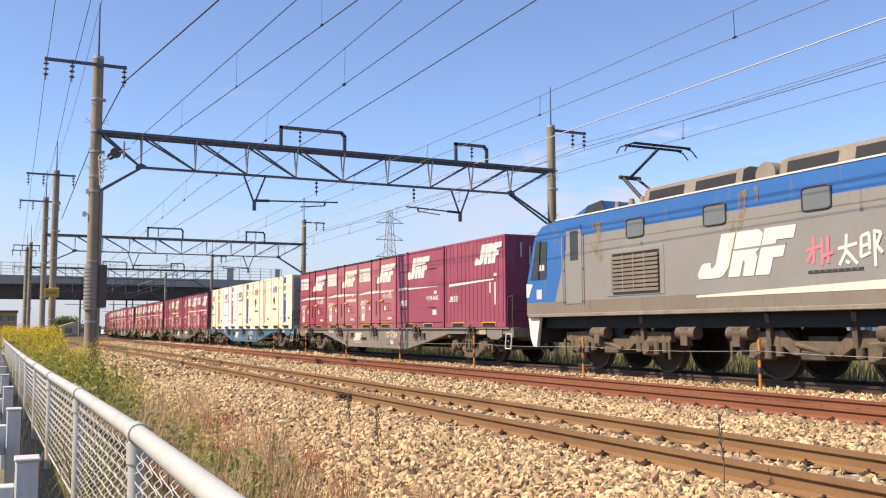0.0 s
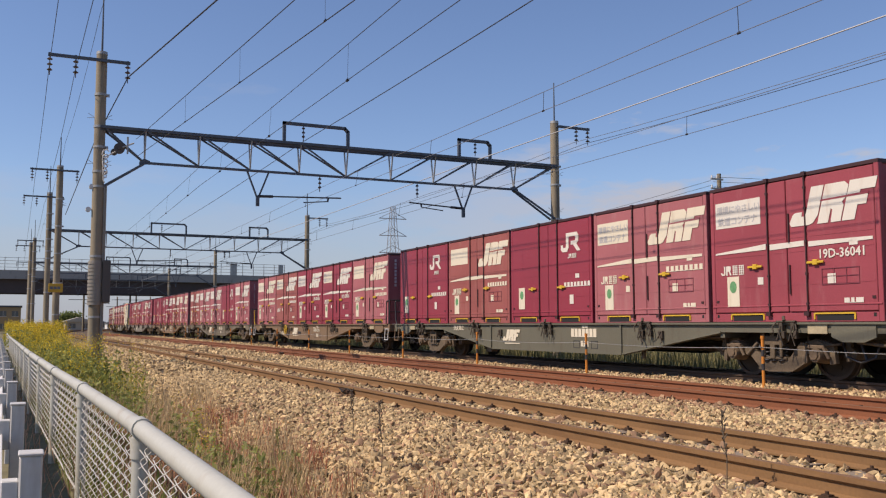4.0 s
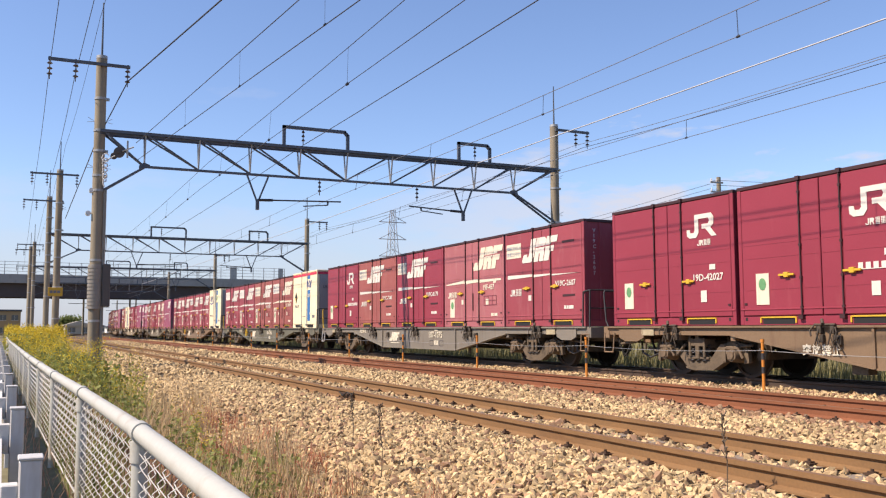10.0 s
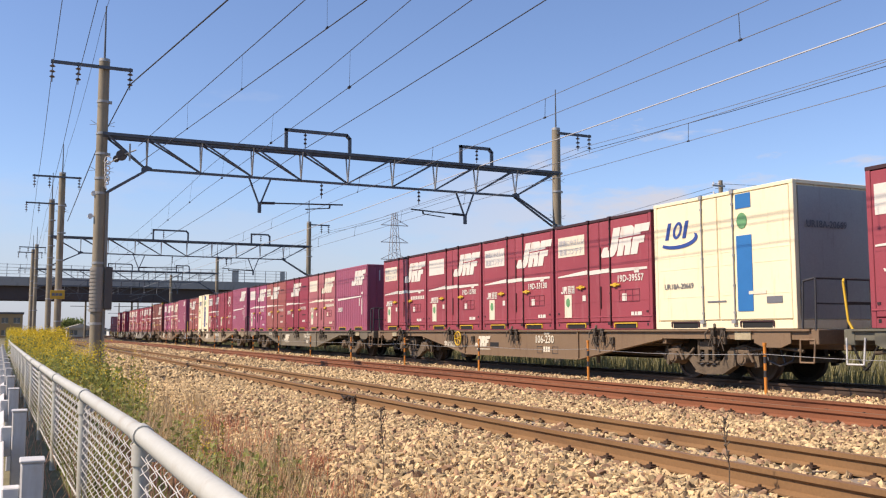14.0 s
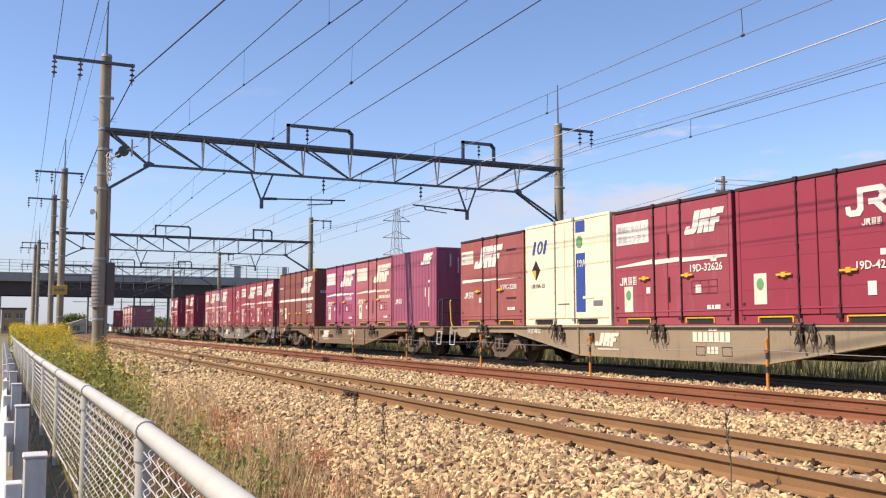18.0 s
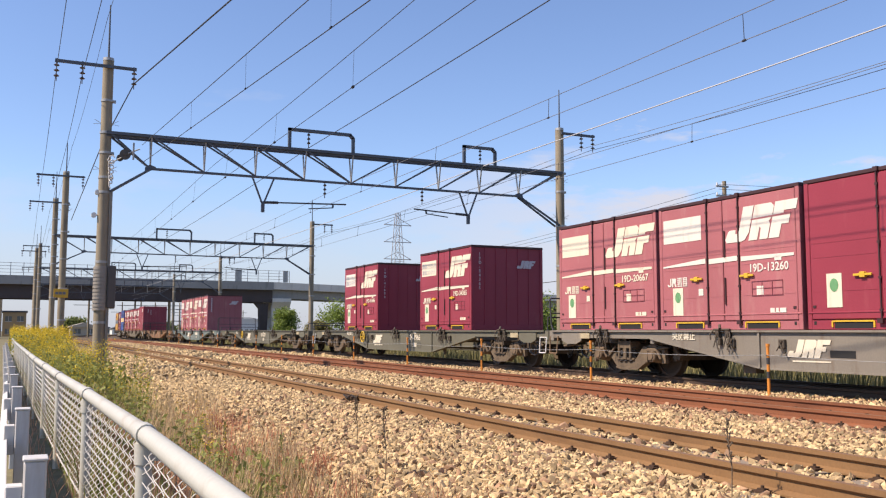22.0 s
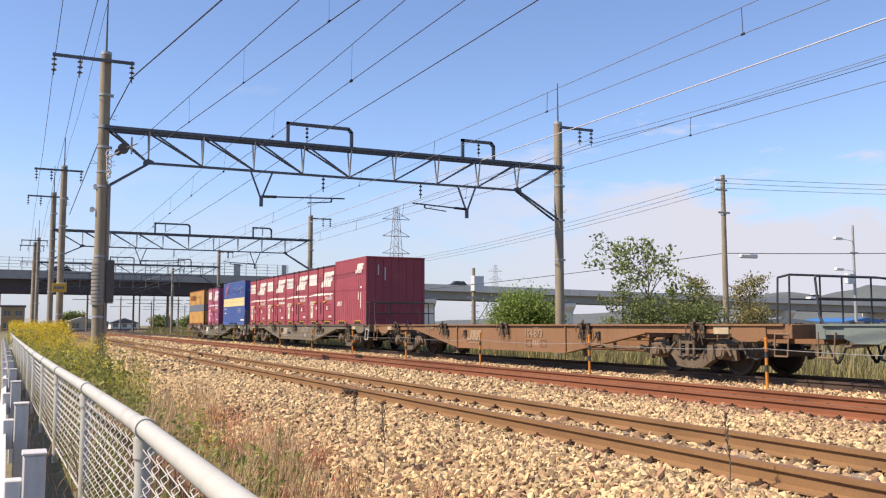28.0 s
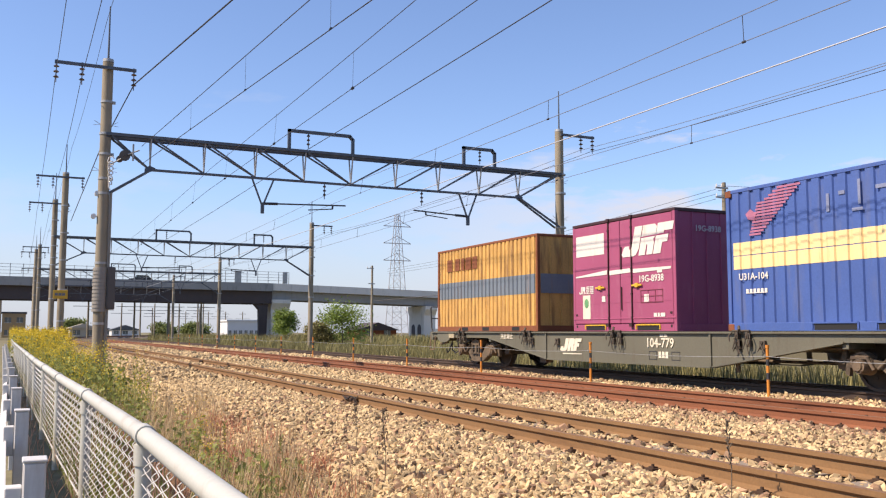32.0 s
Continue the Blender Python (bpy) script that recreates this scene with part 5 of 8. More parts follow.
def wagon(color, number="", wheel=False, words="grey", strap=False, fore=True, aft=False):
    w = thing("container_wagon", "%s flat container wagon on two bogies" % words, "railway wagon", "wagons of the goods train")
    for side in (-1, 1):
        for piece in ("side_sill", "top_flange", "bottom_flange 0", "bottom_flange 1", "bottom_flange 2"):
            part(piece.split()[0], sill_mesh(color, side, piece), None, w)
        for y in (-2.95, 2.95):
            part("stiffener", stiffener(color, side, 0.31 if abs(y) < 3 else 0.66), None, w, at=(0, y, 0))
    part("underframe", underframe_mesh(color), None, w)
    part("brake_gear", cached("brake_gear", gear_mesh, M["bogie"]), None, w)
    fm = cached("bogie", bogie_frame_mesh, M["bogie"])
    for y in (-7.1, 7.1):
        bg = bogie(w, y, fm, 0.43, 0.95, WHEELS)
        for dy in (-0.95, 0.95):
            part("axle_box", cached("axle_box", axle_box, M["axle_rust"]), None, bg, "rusty axle box", at=(0, dy, 0.43))
        for dy in (-0.17, 0.0, 0.17):
            part("coil_spring", cached("coil_spring", coil_spring, M["dark_steel"]), None, bg, at=(0, dy, 0))
    for k in range(-2, 3):
        part("container_lock", cached("container_lock", lock_mesh, M["lock_iron"]), None, w, at=(0, k * SLOT, 0))
    for y in (-4.3, -3.7, 2.4, 3.6):
        part("release_box", cached("release_box", side_box_mesh, M["lock_iron"]), None, w, at=(0, y, 0))

    def coupler():
        s = Shape()
        s.box(-0.12, -10.2, 0.74, 0.12, -9.9, 0.98, 0.02)
        s.box(-0.16, -10.2, 0.70, 0.02, -10.02, 1.02, 0.02)
        return s

    def hoses():
        s = Shape()
        pts = [(0, -9.9, 0.8), (0, -10.02, 0.62), (0.05, -10.1, 0.38), (0.08, -10.18, 0.30), (0.1, -10.2, 0.42)]
        s.path(pts, 0.022, 6)
        return s

    def steps():
        s = Shape()
        for y in (-9.75, ):
            s.path([(-1.25, y - 0.13, 0.80), (-1.28, y - 0.12, 0.42), (-1.28, y + 0.17, 0.42), (-1.25, y + 0.18, 0.80), (-1.25, y - 0.13, 0.80)], 0.017, 6)
        return s

    high = not number.startswith(("104-19", "104-20"))
    zt = 1.82 if high else 1.25

    def rail_():
        s = Shape()
        if not high:
            return s.path([(-1.24, -9.9, 0.95), (-1.22, -9.9, 1.3), (0.9, -9.9, 1.3), (0.9, -9.9, 0.95)], 0.018, 6)
        s.path([(-1.24, -9.62, 0.95), (-1.24, -9.66, 1.78), (-1.22, -9.9, 1.82), (-0.9, -9.9, 1.82), (0.9, -9.9, 1.82), (1.2, -9.9, 1.80), (1.22, -9.9, 0.95)], 0.02, 6)
        s.path([(-0.5, -9.9, 0.95), (-0.5, -9.9, 1.82)], 0.018, 6)
        s.path([(-1.24, -9.9, 0.95), (-1.22, -9.9, 1.82)], 0.02, 6)
        s.path([(-1.22, -9.9, 1.4), (1.2, -9.9, 1.4)], 0.015, 6)
        return s
    for turn in (0, math.pi):
        sg = -1 if turn else 1
        for nm, fn, mt, dx in (("coupler", coupler, "dark_steel", 0), ("brake_hose", hoses, "black", -0.5), ("brake_hose", hoses, "black", 0.45)):
            o = part(nm, cached(nm, fn, M[mt]), None, w, at=(dx * sg, 0, 0))
            o.rotation_euler = (0, 0, turn)
    ends = (M["white_paint"], "white step loop"), (M["wagon_brown"], "dull step loop")
    mt, lb = ends[0 if fore else 1]
    part("step", cached("step_front|%s" % fore, steps, mt), None, w, lb)
    mt, lb = ends[0 if aft else 1]
    part("step", cached("step_rear|%s" % aft, lambda: Shape().path([(-1.25, 9.55, 0.84), (-1.28, 9.57, 0.42), (-1.28, 9.88, 0.42), (-1.25, 9.9, 0.84)], 0.017, 6), mt), None, w, lb)
    part("end_handrail", cached("end_handrail|%s" % high, rail_, M["dark_steel"]), None, w, "thin handrail at the wagon end")
    def aft_rail():
        s = Shape()
        for z in (zt - 0.05, zt - 0.42):
            s.path([(-1.2, 9.95, z), (1.2, 9.95, z)], 0.017, 6)
        for x in (-0.6, 0.1, 1.2):
            s.path([(x, 9.95, 0.95), (x, 9.95, zt - 0.05)], 0.017, 6)
        return s
    part("end_handrail", cached("aft_handrail|%s" % high, aft_rail, M["dark_steel"]), None, w, "thin handrail at the wagon end")
    part("handrail_post", cached("handrail_post|%s|%s" % (strap, high), lambda: Shape().path([(-1.23, 9.78, 0.95), (-1.24, 9.86, 1.10), (-1.24, 9.93, zt - 0.1), (-1.2, 9.95, zt - 0.05)], 0.022, 6), M["yellow" if strap else "dark_steel"]), None, w,
         "yellow end handrail post" if strap else "dark end handrail post")
    for y, zc in ((-8.25, 0.86), (8.4, 0.86)):
        part("card_holder", cached("card_holder", lambda: Shape().box(-1.262, -0.2, -0.075, -1.236, 0.2, 0.075, 0.006), M["card_plate"]), None, w, "pale card holder", at=(0, y, zc))
    for y in (-8.95, 8.95):
        part("end_bracket", cached("end_bracket|" + color, lambda: Shape().prism([(-0.42, 0.93), (0.42, 0.93), (0.42, 0.74), (0.2, 0.66), (-0.2, 0.66), (-0.42, 0.74)], 0, -1.262, -1.236), M[color]), None, w, at=(0, y, 0))
    part("brake_pipe", cached("side_pipe", lambda: Shape().tube((-1.0, -6.0, 0.70), (-1.0, 6.0, 0.70), 0.025, n=6).tube((-1.1, -8.9, 0.66), (-1.1, -9.5, 0.6), 0.03, n=6).tube((-1.1, 8.9, 0.66), (-1.1, 9.5, 0.6), 0.03, n=6), M["bogie"]), None, w)
    for y in (-8.75, 8.75):
        def lever():
            s = Shape()
            s.path([(-0.9, 0.3, 0.66), (-0.95, 0.2, 0.42), (-0.98, -0.1, 0.33), (-0.95, -0.35, 0.42), (-0.9, -0.4, 0.66)], 0.02, 6)
            s.tube((-0.8, 0.1, 0.8), (-0.9, -0.15, 0.36), 0.025, n=6)
            return s
        part("brake_lever", cached("brake_lever", lever, M["dark_steel"]), None, w, at=(0, y, 0))
    if wheel:
        def hand():
            s = Shape()
            n = 16
            for i in range(n):
                a, b = 2 * math.pi * i / n, 2 * math.pi * (i + 1) / n
                s.tube((-1.33, 0.2 * math.cos(a), 0.2 * math.sin(a)), (-1.33, 0.2 * math.cos(b), 0.2 * math.sin(b)), 0.02, n=6, cap=False)
            for i in range(5):
                a = 2 * math.pi * i / 5
                s.tube((-1.31, 0, 0), (-1.33, 0.2 * math.cos(a), 0.2 * math.sin(a)), 0.014, n=5)
            s.tube((-1.23, 0, 0), (-1.35, 0, 0), 0.03, n=8)
            return s
        part("brake_wheel", cached("brake_wheel", hand, M["yellow"]), None, w, "yellow brake wheel", at=(0, 3.25, 0.74))
        # dark ring on the sill, modelled in place of the wheel's cast shadow
        part("brake_shadow_ring", cached("brake_ring_dark", lambda: Shape().path([(-1.26, 0.18 * math.cos(i * math.pi / 6), 0.18 * math.sin(i * math.pi / 6)) for i in range(13)], 0.018, 5), M["dark_steel"]),
             None, w, at=(0, 2.95, 0.68))
    mk = M["faint_mark"] if color == "wagon_rust" else (M["worn_white"] if number == "104-2777" else M["ivory"])
    o = logo(w, 0.78, 0.30, mk, (-1.245, 2.25, 0.52))
    if number or color != "wagon_rust":
        plate(w, "underline", [(-2.2, 0.44), (-1.4, 0.45), (-1.4, 0.47), (-2.2, 0.47)], mk, -1.24)
    if number:
        lettering(number, 0.27, mk, w, (-1.25, -1.0, 0.66))
        if number.startswith(("106", "107")) or number == "104-2777":
            part("slot_hole", cached("slot_hole", lambda: Shape().box(-1.239, 0.92, 0.53, -1.232, 1.42, 0.65, 0.003), M["black"]), None, w)
    else:
        bars(w, (-1.24, -1.0, 0.66), (0.12,) * 7, 0.19, mk)
    bars(w, (-1.24, -1.45, 0.90 - 0.03), (0.1, 0.1), 0.05, mk)
    for u in (1.08, 1.80):
        fr = Shape()
        for a, b, c_, d in ((u, 0.40, u + 0.26, 0.415), (u, 0.56, u + 0.26, 0.575), (u, 0.40, u + 0.015, 0.575), (u + 0.245, 0.40, u + 0.26, 0.575)):
            fr.box(-1.239, -c_, b, -1.233, -a, d)
        part("record_frame", fr, M["dark_steel"], w)
    bars(w, (-1.24, -1.40, 0.44), (0.08, 0.08, 0.08), 0.13, mk)
    if number.startswith("106"):
        lettering("突放禁止", 0.2, mk, w, (-1.25, 4.35, 0.50))
    else:
        lettering("突放禁止", 0.17, mk, w, (-1.25, 5.3, 0.80))
    return w


# ---- order of the train, from the locomotive back ----
D, JR_, V, RB, WH = container_d, container_jr, container_v, container_rib, container_white
TRAIN = [
    ("wagon_grey", "107-1224", False, "grey", [(1, lambda: RB("plum", True, words="faded plum")), (2, lambda: container_vb("V19B-6842")), (3, lambda: D("maroon_faded", "slogan", "19D-23732", words="faded maroon")),
                                 (4, lambda: D("maroon_faded", "plain", words="faded maroon")), (5, lambda: D("maroon", "slogan", "19D-38595"))]),
    ("wagon_blue", "104-2715", False, "blue", [(1, lambda: WH("navy_band", "navy_band", True, False, code="19A", number="UR19A-266")), (2, lambda: WH("", "red_band", True, False)), (3, lambda: WH("navy_band", "navy_band", False, True, base="cream_rusty", number="UR18A-20510")),
                                 (4, lambda: WH("red_band", "red_band", False, True, base="box_white", code="19A", number="UR18A-15615")), (5, lambda: WH("rose_band", "rose_band", True, False, code="19A"))]),
    ("wagon_olive", "", False, "olive-grey", [(1, lambda: D("maroon", "slogan", "19D-36041")), (2, lambda: D("maroon_faded", "slogan", words="faded maroon")), (3, lambda: JR_()), (4, lambda: D("maroon_brown", "plain", words="brownish-maroon")), (5, lambda: JR_())]),
    ("wagon_brown", "106-556", True, "brown", [(1, lambda: D("maroon_faded", "plain", words="faded maroon")), (2, lambda: D("maroon_red", "slogan", "19D-38076", words="red-maroon")), (3, lambda: D("maroon_red", "slogan", "19D-80056", words="red-maroon")), (4, lambda: D("maroon_brown", "slogan", tag=False, words="brownish-maroon")), (5, lambda: D("maroon_faded", "plain", words="faded maroon"))]),
    ("wagon_dun", "104-1205", False, "grey", [(1, lambda: D("maroon_faded", "plain", "19D-15193", words="faded maroon")), (2, lambda: JR_("19D-43890")), (3, lambda: D("maroon_faded", "plain", "19D-25181", words="faded maroon")), (4, lambda: D("maroon_faded", "plain", words="faded maroon")), (5, lambda: D("maroon_brown", "plain", words="brownish-maroon"))]),
    ("wagon_brown", "106-225", False, "brown-grey", [(1, lambda: D("maroon_faded", "plain", "19D-17163", words="faded maroon")), (2, lambda: D("maroon_brown", "plain", "19D-24363", words="brownish-maroon")), (3, lambda: D("maroon_red", "slogan", "19D-41021", words="red-maroon")), (4, lambda: JR_()), (5, lambda: JR_("19D-42027"))]),
    ("wagon_grey", "107-1075", False, "grey", [(1, lambda: V("maroon", "V19C-2607")), (2, lambda: D("maroon_faded", "none", "19F-457", words="faded maroon")), (3, lambda: V("maroon_red", "V19C-8179", words="red-maroon")), (4, lambda: V("maroon_brown", "V19C-7348", words="brownish-maroon")), (5, lambda: JR_())]),
    ("wagon_olive", "104-1846", True, "olive", [(1, lambda: WH("blue_band", "navy_band", True, False, "red_band", "cream", "20A", "UR20A-271")), (2, lambda: D("maroon_brown", "slogan", "19D-30308", words="brownish-maroon")), (3, lambda: D("maroon_brown", "slogan", "19D-35187", words="brownish-maroon")),
                                 (4, lambda: D("maroon", "plain")), (5, lambda: D("maroon", "plain", "19D-16119"))]),
    ("wagon_brown", "106-230", True, "rusty brown", [(1, lambda: WH("blue_band", "navy_band", False, True, number="UR18A-20669")), (2, lambda: D("maroon", "slogan", "19D-39557")), (3, lambda: D("maroon", "slogan", "19D-33130")), (4, lambda: D("maroon", "plain", "19D-10781")), (5, lambda: D("maroon", "slogan"))]),
    ("wagon_dun", "104-2267", False, "grey", [(1, lambda: RB("purple", True)), (2, lambda: D("maroon_faded", "plain", words="faded maroon")), (3, lambda: V("maroon_red", "V19C-7738", sign=False, words="red-maroon")), (4, lambda: V("maroon_brown", "V19C-1445", words="brown-maroon")), (5, lambda: D("violet", "plain", "19G-9123", words="violet-purple"))]),
    ("wagon_tan", "", False, "dusty tan", [(1, lambda: RB("purple", True)), (2, lambda: JR_("19D-42386")), (3, lambda: D("maroon", "slogan", "19D-32626", small=True)), (4, lambda: WH("navy_band", "navy_band", True, False, code="19A", number="UR19A-33")), (5, lambda: V("maroon_brown", "V19C-2208", words="brown-maroon"))]),
    ("wagon_brown", "106-718", False, "brown-grey", [(1, lambda: RB("purple", False, stripe=False)), (2, lambda: D("maroon_faded", "plain", words="faded maroon")), (3, lambda: D("violet", "plain", "19G-3546", words="faded violet")), (4.72, container_30a)]),
    ("wagon_grey", "107-1107", False, "grey", [(1, lambda: D("maroon", "slogan", "19D-33024")), (2, lambda: D("maroon", "slogan", "19D-35516")), (3, lambda: JR_("19D-44323")), (4, lambda: D("maroon_faded", "plain", "19D-13260", words="faded maroon")), (5, lambda: D("maroon_faded", "plain", "19D-20667", words="faded maroon"))]),
    ("wagon_olive", "104-1966", True, "olive", [(2, lambda: D("maroon_red", "slogan", "19D-34365", words="red-maroon")), (4, lambda: D("maroon_red", "slogan", "19D-41686", words="red-maroon"))]),
    ("wagon_olive", "104-2024", True, "empty olive", []),
    ("wagon_teal", "", False, "grey-teal", [(2, lambda: D("maroon_faded", "plain", words="faded maroon")), (3, lambda: D("maroon_faded", "plain", words="faded maroon")), (4, lambda: D("maroon_faded", "plain", words="faded maroon"))]),
    ("wagon_rust", "104-873", False, "empty rusty", []),
    ("wagon_dun", "104-2777", False, "brownish-grey", [(1, lambda: RB("maroon", False, stripe=False, words="maroon")), (2, lambda: D("maroon", "plain", "19D-16910")), (3, lambda: D("maroon", "slogan", "19D-36357")), (4, lambda: D("maroon", "plain")), (5, lambda: D("maroon", "slogan", "19D-32609"))]),
    ("wagon_olive", "104-779", False, "olive-green", [(1.31, container_blue), (2.97, lambda: D("violet", "plain", "19G-8938", words="violet-purple")), (4.68, container_ochre)]),
]
SHIFT = {3: -0.26, 4: 0.32, 5: 0.09, 6: -0.20, 7: -0.05, 9: 0.30, 10: -0.27, 11: 0.08}      # loads off the wagon's middle
MOVERS = []            # thing, distance behind the front of the train, height
for k, (color, number, hand, words, loads) in enumerate(TRAIN):
    u = 9.5 + k * 20.4 - (0.45 if k == 13 else 0.2 if k == 14 else 0.0)
    MOVERS.append((wagon(color, number, hand, words, strap=k in (3, 6, 7, 10), fore=k not in (6, 7, 8, 9, 10, 14, 16), aft=k in (3, 6, 7, 10, 13)), u, 0.0, 0.0))
    for slot, build in loads:
        MOVERS.append((build(), u, (slot - 3) * SLOT + SHIFT.get(k, 0.0), DECK))


# ---- overhead line ----
def insulator(n=3, r=0.06, drop=0.14):
    s = Shape()
    s.tube((0, 0, 0), (0, 0, -drop * (n + 0.6)), 0.015, n=6)
    for i in range(n):
        z = -drop * (i + 0.6)
        s.tube((0, 0, z + 0.045), (0, 0, z), 0.03, r, n=10)
        s.tube((0, 0, z), (0, 0, z - 0.02), r, r * 0.7, n=10)
    return s


INS = cached("insulator", insulator, M["insulator"])


def two_tone():
    me = insulator(3, 0.085, 0.16).mesh("insulator_pale")
    me.materials.append(M["porcelain"])
    me.materials.append(M["insulator"])
    for i, f in enumerate(me.polygons):
        f.material_index = 1 if f.normal.z < -0.2 or i < 8 else 0
    return me


INS_PALE = two_tone()


def mast(parent, x, top, rod, name="mast"):
    s = Shape()
    s.tube((x, 0, -0.9), (x, 0, top), 0.175, 0.158, n=18)
    p = part(name, s, M["pole_concrete"], parent, "grey-tan spun concrete mast")
    r = Shape().tube((x, 0, top - 0.3), (x, 0, rod), 0.035, 0.02, n=6)
    part("lightning_rod", r, M["steel"], p)
    for z in (top - 2.0, top - 3.4):
        for q in (-1, 1):
            part("bird_spike", cached("bird_spike|%d" % q, lambda: Shape().tube((q * 0.15, 0, 0), (q * 0.34, -0.05, 0.1), 0.008, n=4).tube((q * 0.15, 0, 0), (q * 0.36, 0.05, -0.02), 0.008, n=4), M["galv"]), None, p, at=(x, 0, z))
    cap_ = Shape().tube((x, 0, top - 0.06), (x, 0, top + 0.03), 0.165, 0.16, n=16)
    part("mast_cap", cap_, M["galv"], p)
    return p


def band(parent, x, z, r=0.18):
    s = Shape().tube((x, 0, z - 0.035), (x, 0, z + 0.035), r, n=16)
    s.box(x + r - 0.01, -0.04, z - 0.04, x + r + 0.07, 0.04, z + 0.04)
    return part("clamp_band", s, M["galv"], parent)


def crossarm(parent, x0, x1, z, xs, pale=True):
    s = Shape().box(x0, -0.24, z - 0.045, x1, -0.17, z + 0.045)
    a = part("crossarm", s, M["steel"], parent)
    for x in xs:
        part("bracket", cached("arm_bracket", lambda: Shape().box(-0.03, -0.03, -0.06, 0.03, 0.03, 0.06), M["steel"]), None, a, at=(x, -0.205, z))
        part("insulator", INS_PALE if pale else INS, None, a, "white and brown disc insulator string", at=(x, -0.205, z - 0.045))
    return a


TOP_Z, LOW_Z = 6.90, 5.92


def portal(y, dx=0.0, xl=2.09):
    pt = thing("line_portal", "concrete masts joined by a grey steel lattice beam", "line portal", "portals over the tracks", at=(dx, y, 0))
    xr = 18.25
    ml = mast(pt, xl, 9.2, 10.9)
    mr = mast(pt, xr, 8.62, 10.15)
    for z in (1.2, 3.0, 5.1, 5.55, 6.3, 6.92, 7.9):
        band(ml, xl, z)
    for z in (3.4, 4.9, 6.2, 6.92):
        band(mr, xr, z)
    crossarm(ml, xl - 1.5, xl + 0.8, 8.92, (xl - 1.45, xl - 0.74, xl + 0.73))
    crossarm(mr, 18.2, 19.7, 8.42, (19.1, 19.62))
    for sy in (-0.2, 0.2):
        s = Shape().box(xl, sy - 0.04, TOP_Z - 0.045, xr, sy + 0.04, TOP_Z + 0.045)
        s.box(xl, sy - 0.012 + (0.05 if sy < 0 else -0.05), TOP_Z - 0.1, xr, sy + 0.012 + (0.05 if sy < 0 else -0.05), TOP_Z - 0.05)
        part("top_chord", s, M["steel"], pt)
    n0 = 3.4
    step = (16.44 - n0) / 8
    part("bottom_chord", Shape().box(n0 - 0.15, -0.045, LOW_Z - 0.035, 16.6, 0.045, LOW_Z + 0.035), M["steel"], pt)
    for sy in (-0.2, 0.2):
        up = cached("lattice_post", lambda: Shape().bar((0, 0, 0), (0, 0.2, TOP_Z - LOW_Z - 0.04), 0.04, 0.04, (1, 0, 0)), M["galv"])
        for k in range(9):
            o = part("lattice_post", up, None, pt, at=(n0 + k * step, 0, LOW_Z + 0.02))
            o.scale = (1, 1 if sy > 0 else -1, 1)
        dg = cached("lattice_brace", lambda: Shape().bar((0, 0, 0), (-step + 0.06, 0.2, TOP_Z - LOW_Z - 0.06), 0.048, 0.048, (0, 1, 0)), M["steel"])
        for k in range(8):
            left = k < 4
            o = part("lattice_brace", dg, None, pt, at=(n0 + (k + 1) * step if left else n0 + k * step, 0, LOW_Z + 0.02))
            o.scale = (1 if left else -1, 1 if sy > 0 else -1, 1)
        e = Shape().bar((n0, 0, LOW_Z), (xl + 0.16, sy, TOP_Z - 0.05), 0.055, 0.055, (0, 1, 0))
        part("end_brace", e, M["steel"], pt)
        e = Shape().bar((16.44, 0, LOW_Z), (xr - 0.16, sy, TOP_Z - 0.05), 0.055, 0.055, (0, 1, 0))
        part("end_brace", e, M["steel"], pt)
        e = Shape().bar((n0, sy * 0.4, LOW_Z - 0.02), (xl + 0.15, sy * 0.8, 5.12), 0.06, 0.06, (0, 1, 0))
        part("knee_brace", e, M["steel"], pt)
        e = Shape().bar((16.44, sy * 0.4, LOW_Z - 0.02), (xr - 0.12, sy * 0.8, 4.9), 0.06, 0.06, (0, 1, 0))
        part("knee_brace", e, M["steel"], pt)
    for gx, q in ((n0, 1), (16.44, -1)):
        part("gusset_plate", Shape().prism([(gx - q * 0.16, LOW_Z - 0.10), (gx + q * 0.16, LOW_Z - 0.03), (gx + q * 0.16, LOW_Z + 0.06), (gx - q * 0.02, LOW_Z + 0.13), (gx - q * 0.16, LOW_Z + 0.02)], 1, -0.06, -0.05), M["steel"], pt)
    for a, b, ix in ((7.77, 9.98, 8.42), (14.2, 15.46, 14.85)):
        s = Shape()
        s.box(a - 0.05, -0.05, TOP_Z + 0.04, a + 0.05, 0.05, 7.64)
        s.box(a - 0.05, -0.05, 7.54, b - 0.08, 0.05, 7.64)
        s.bar((b - 0.12, 0, 7.59), (b, 0, 7.47), 0.1, 0.1, (0, 1, 0))
        s.box(b - 0.05, -0.05, TOP_Z + 0.04, b + 0.05, 0.05, 7.50)
        h = part("feeder_hoop", s, M["steel"], pt, "square steel hoop on the beam")
        part("insulator", INS, None, h, "dark disc insulator string", at=(ix, 0, 7.54))
    for vx, ax in ((6.92, 9.75), (14.36, 12.25)):
        s = Shape()
        s.bar((vx - 0.36, 0, LOW_Z), (vx - 0.02, 0, 5.05), 0.05, 0.05, (0, 1, 0))
        s.bar((vx + 0.36, 0, LOW_Z), (vx + 0.02, 0, 5.05), 0.05, 0.05, (0, 1, 0))
        s.box(vx - 0.05, -0.05, 4.78, vx + 0.05, 0.05, 5.1)
        v = part("drop_bracket", s, M["steel"], pt)
        sg = 1 if ax > vx else -1
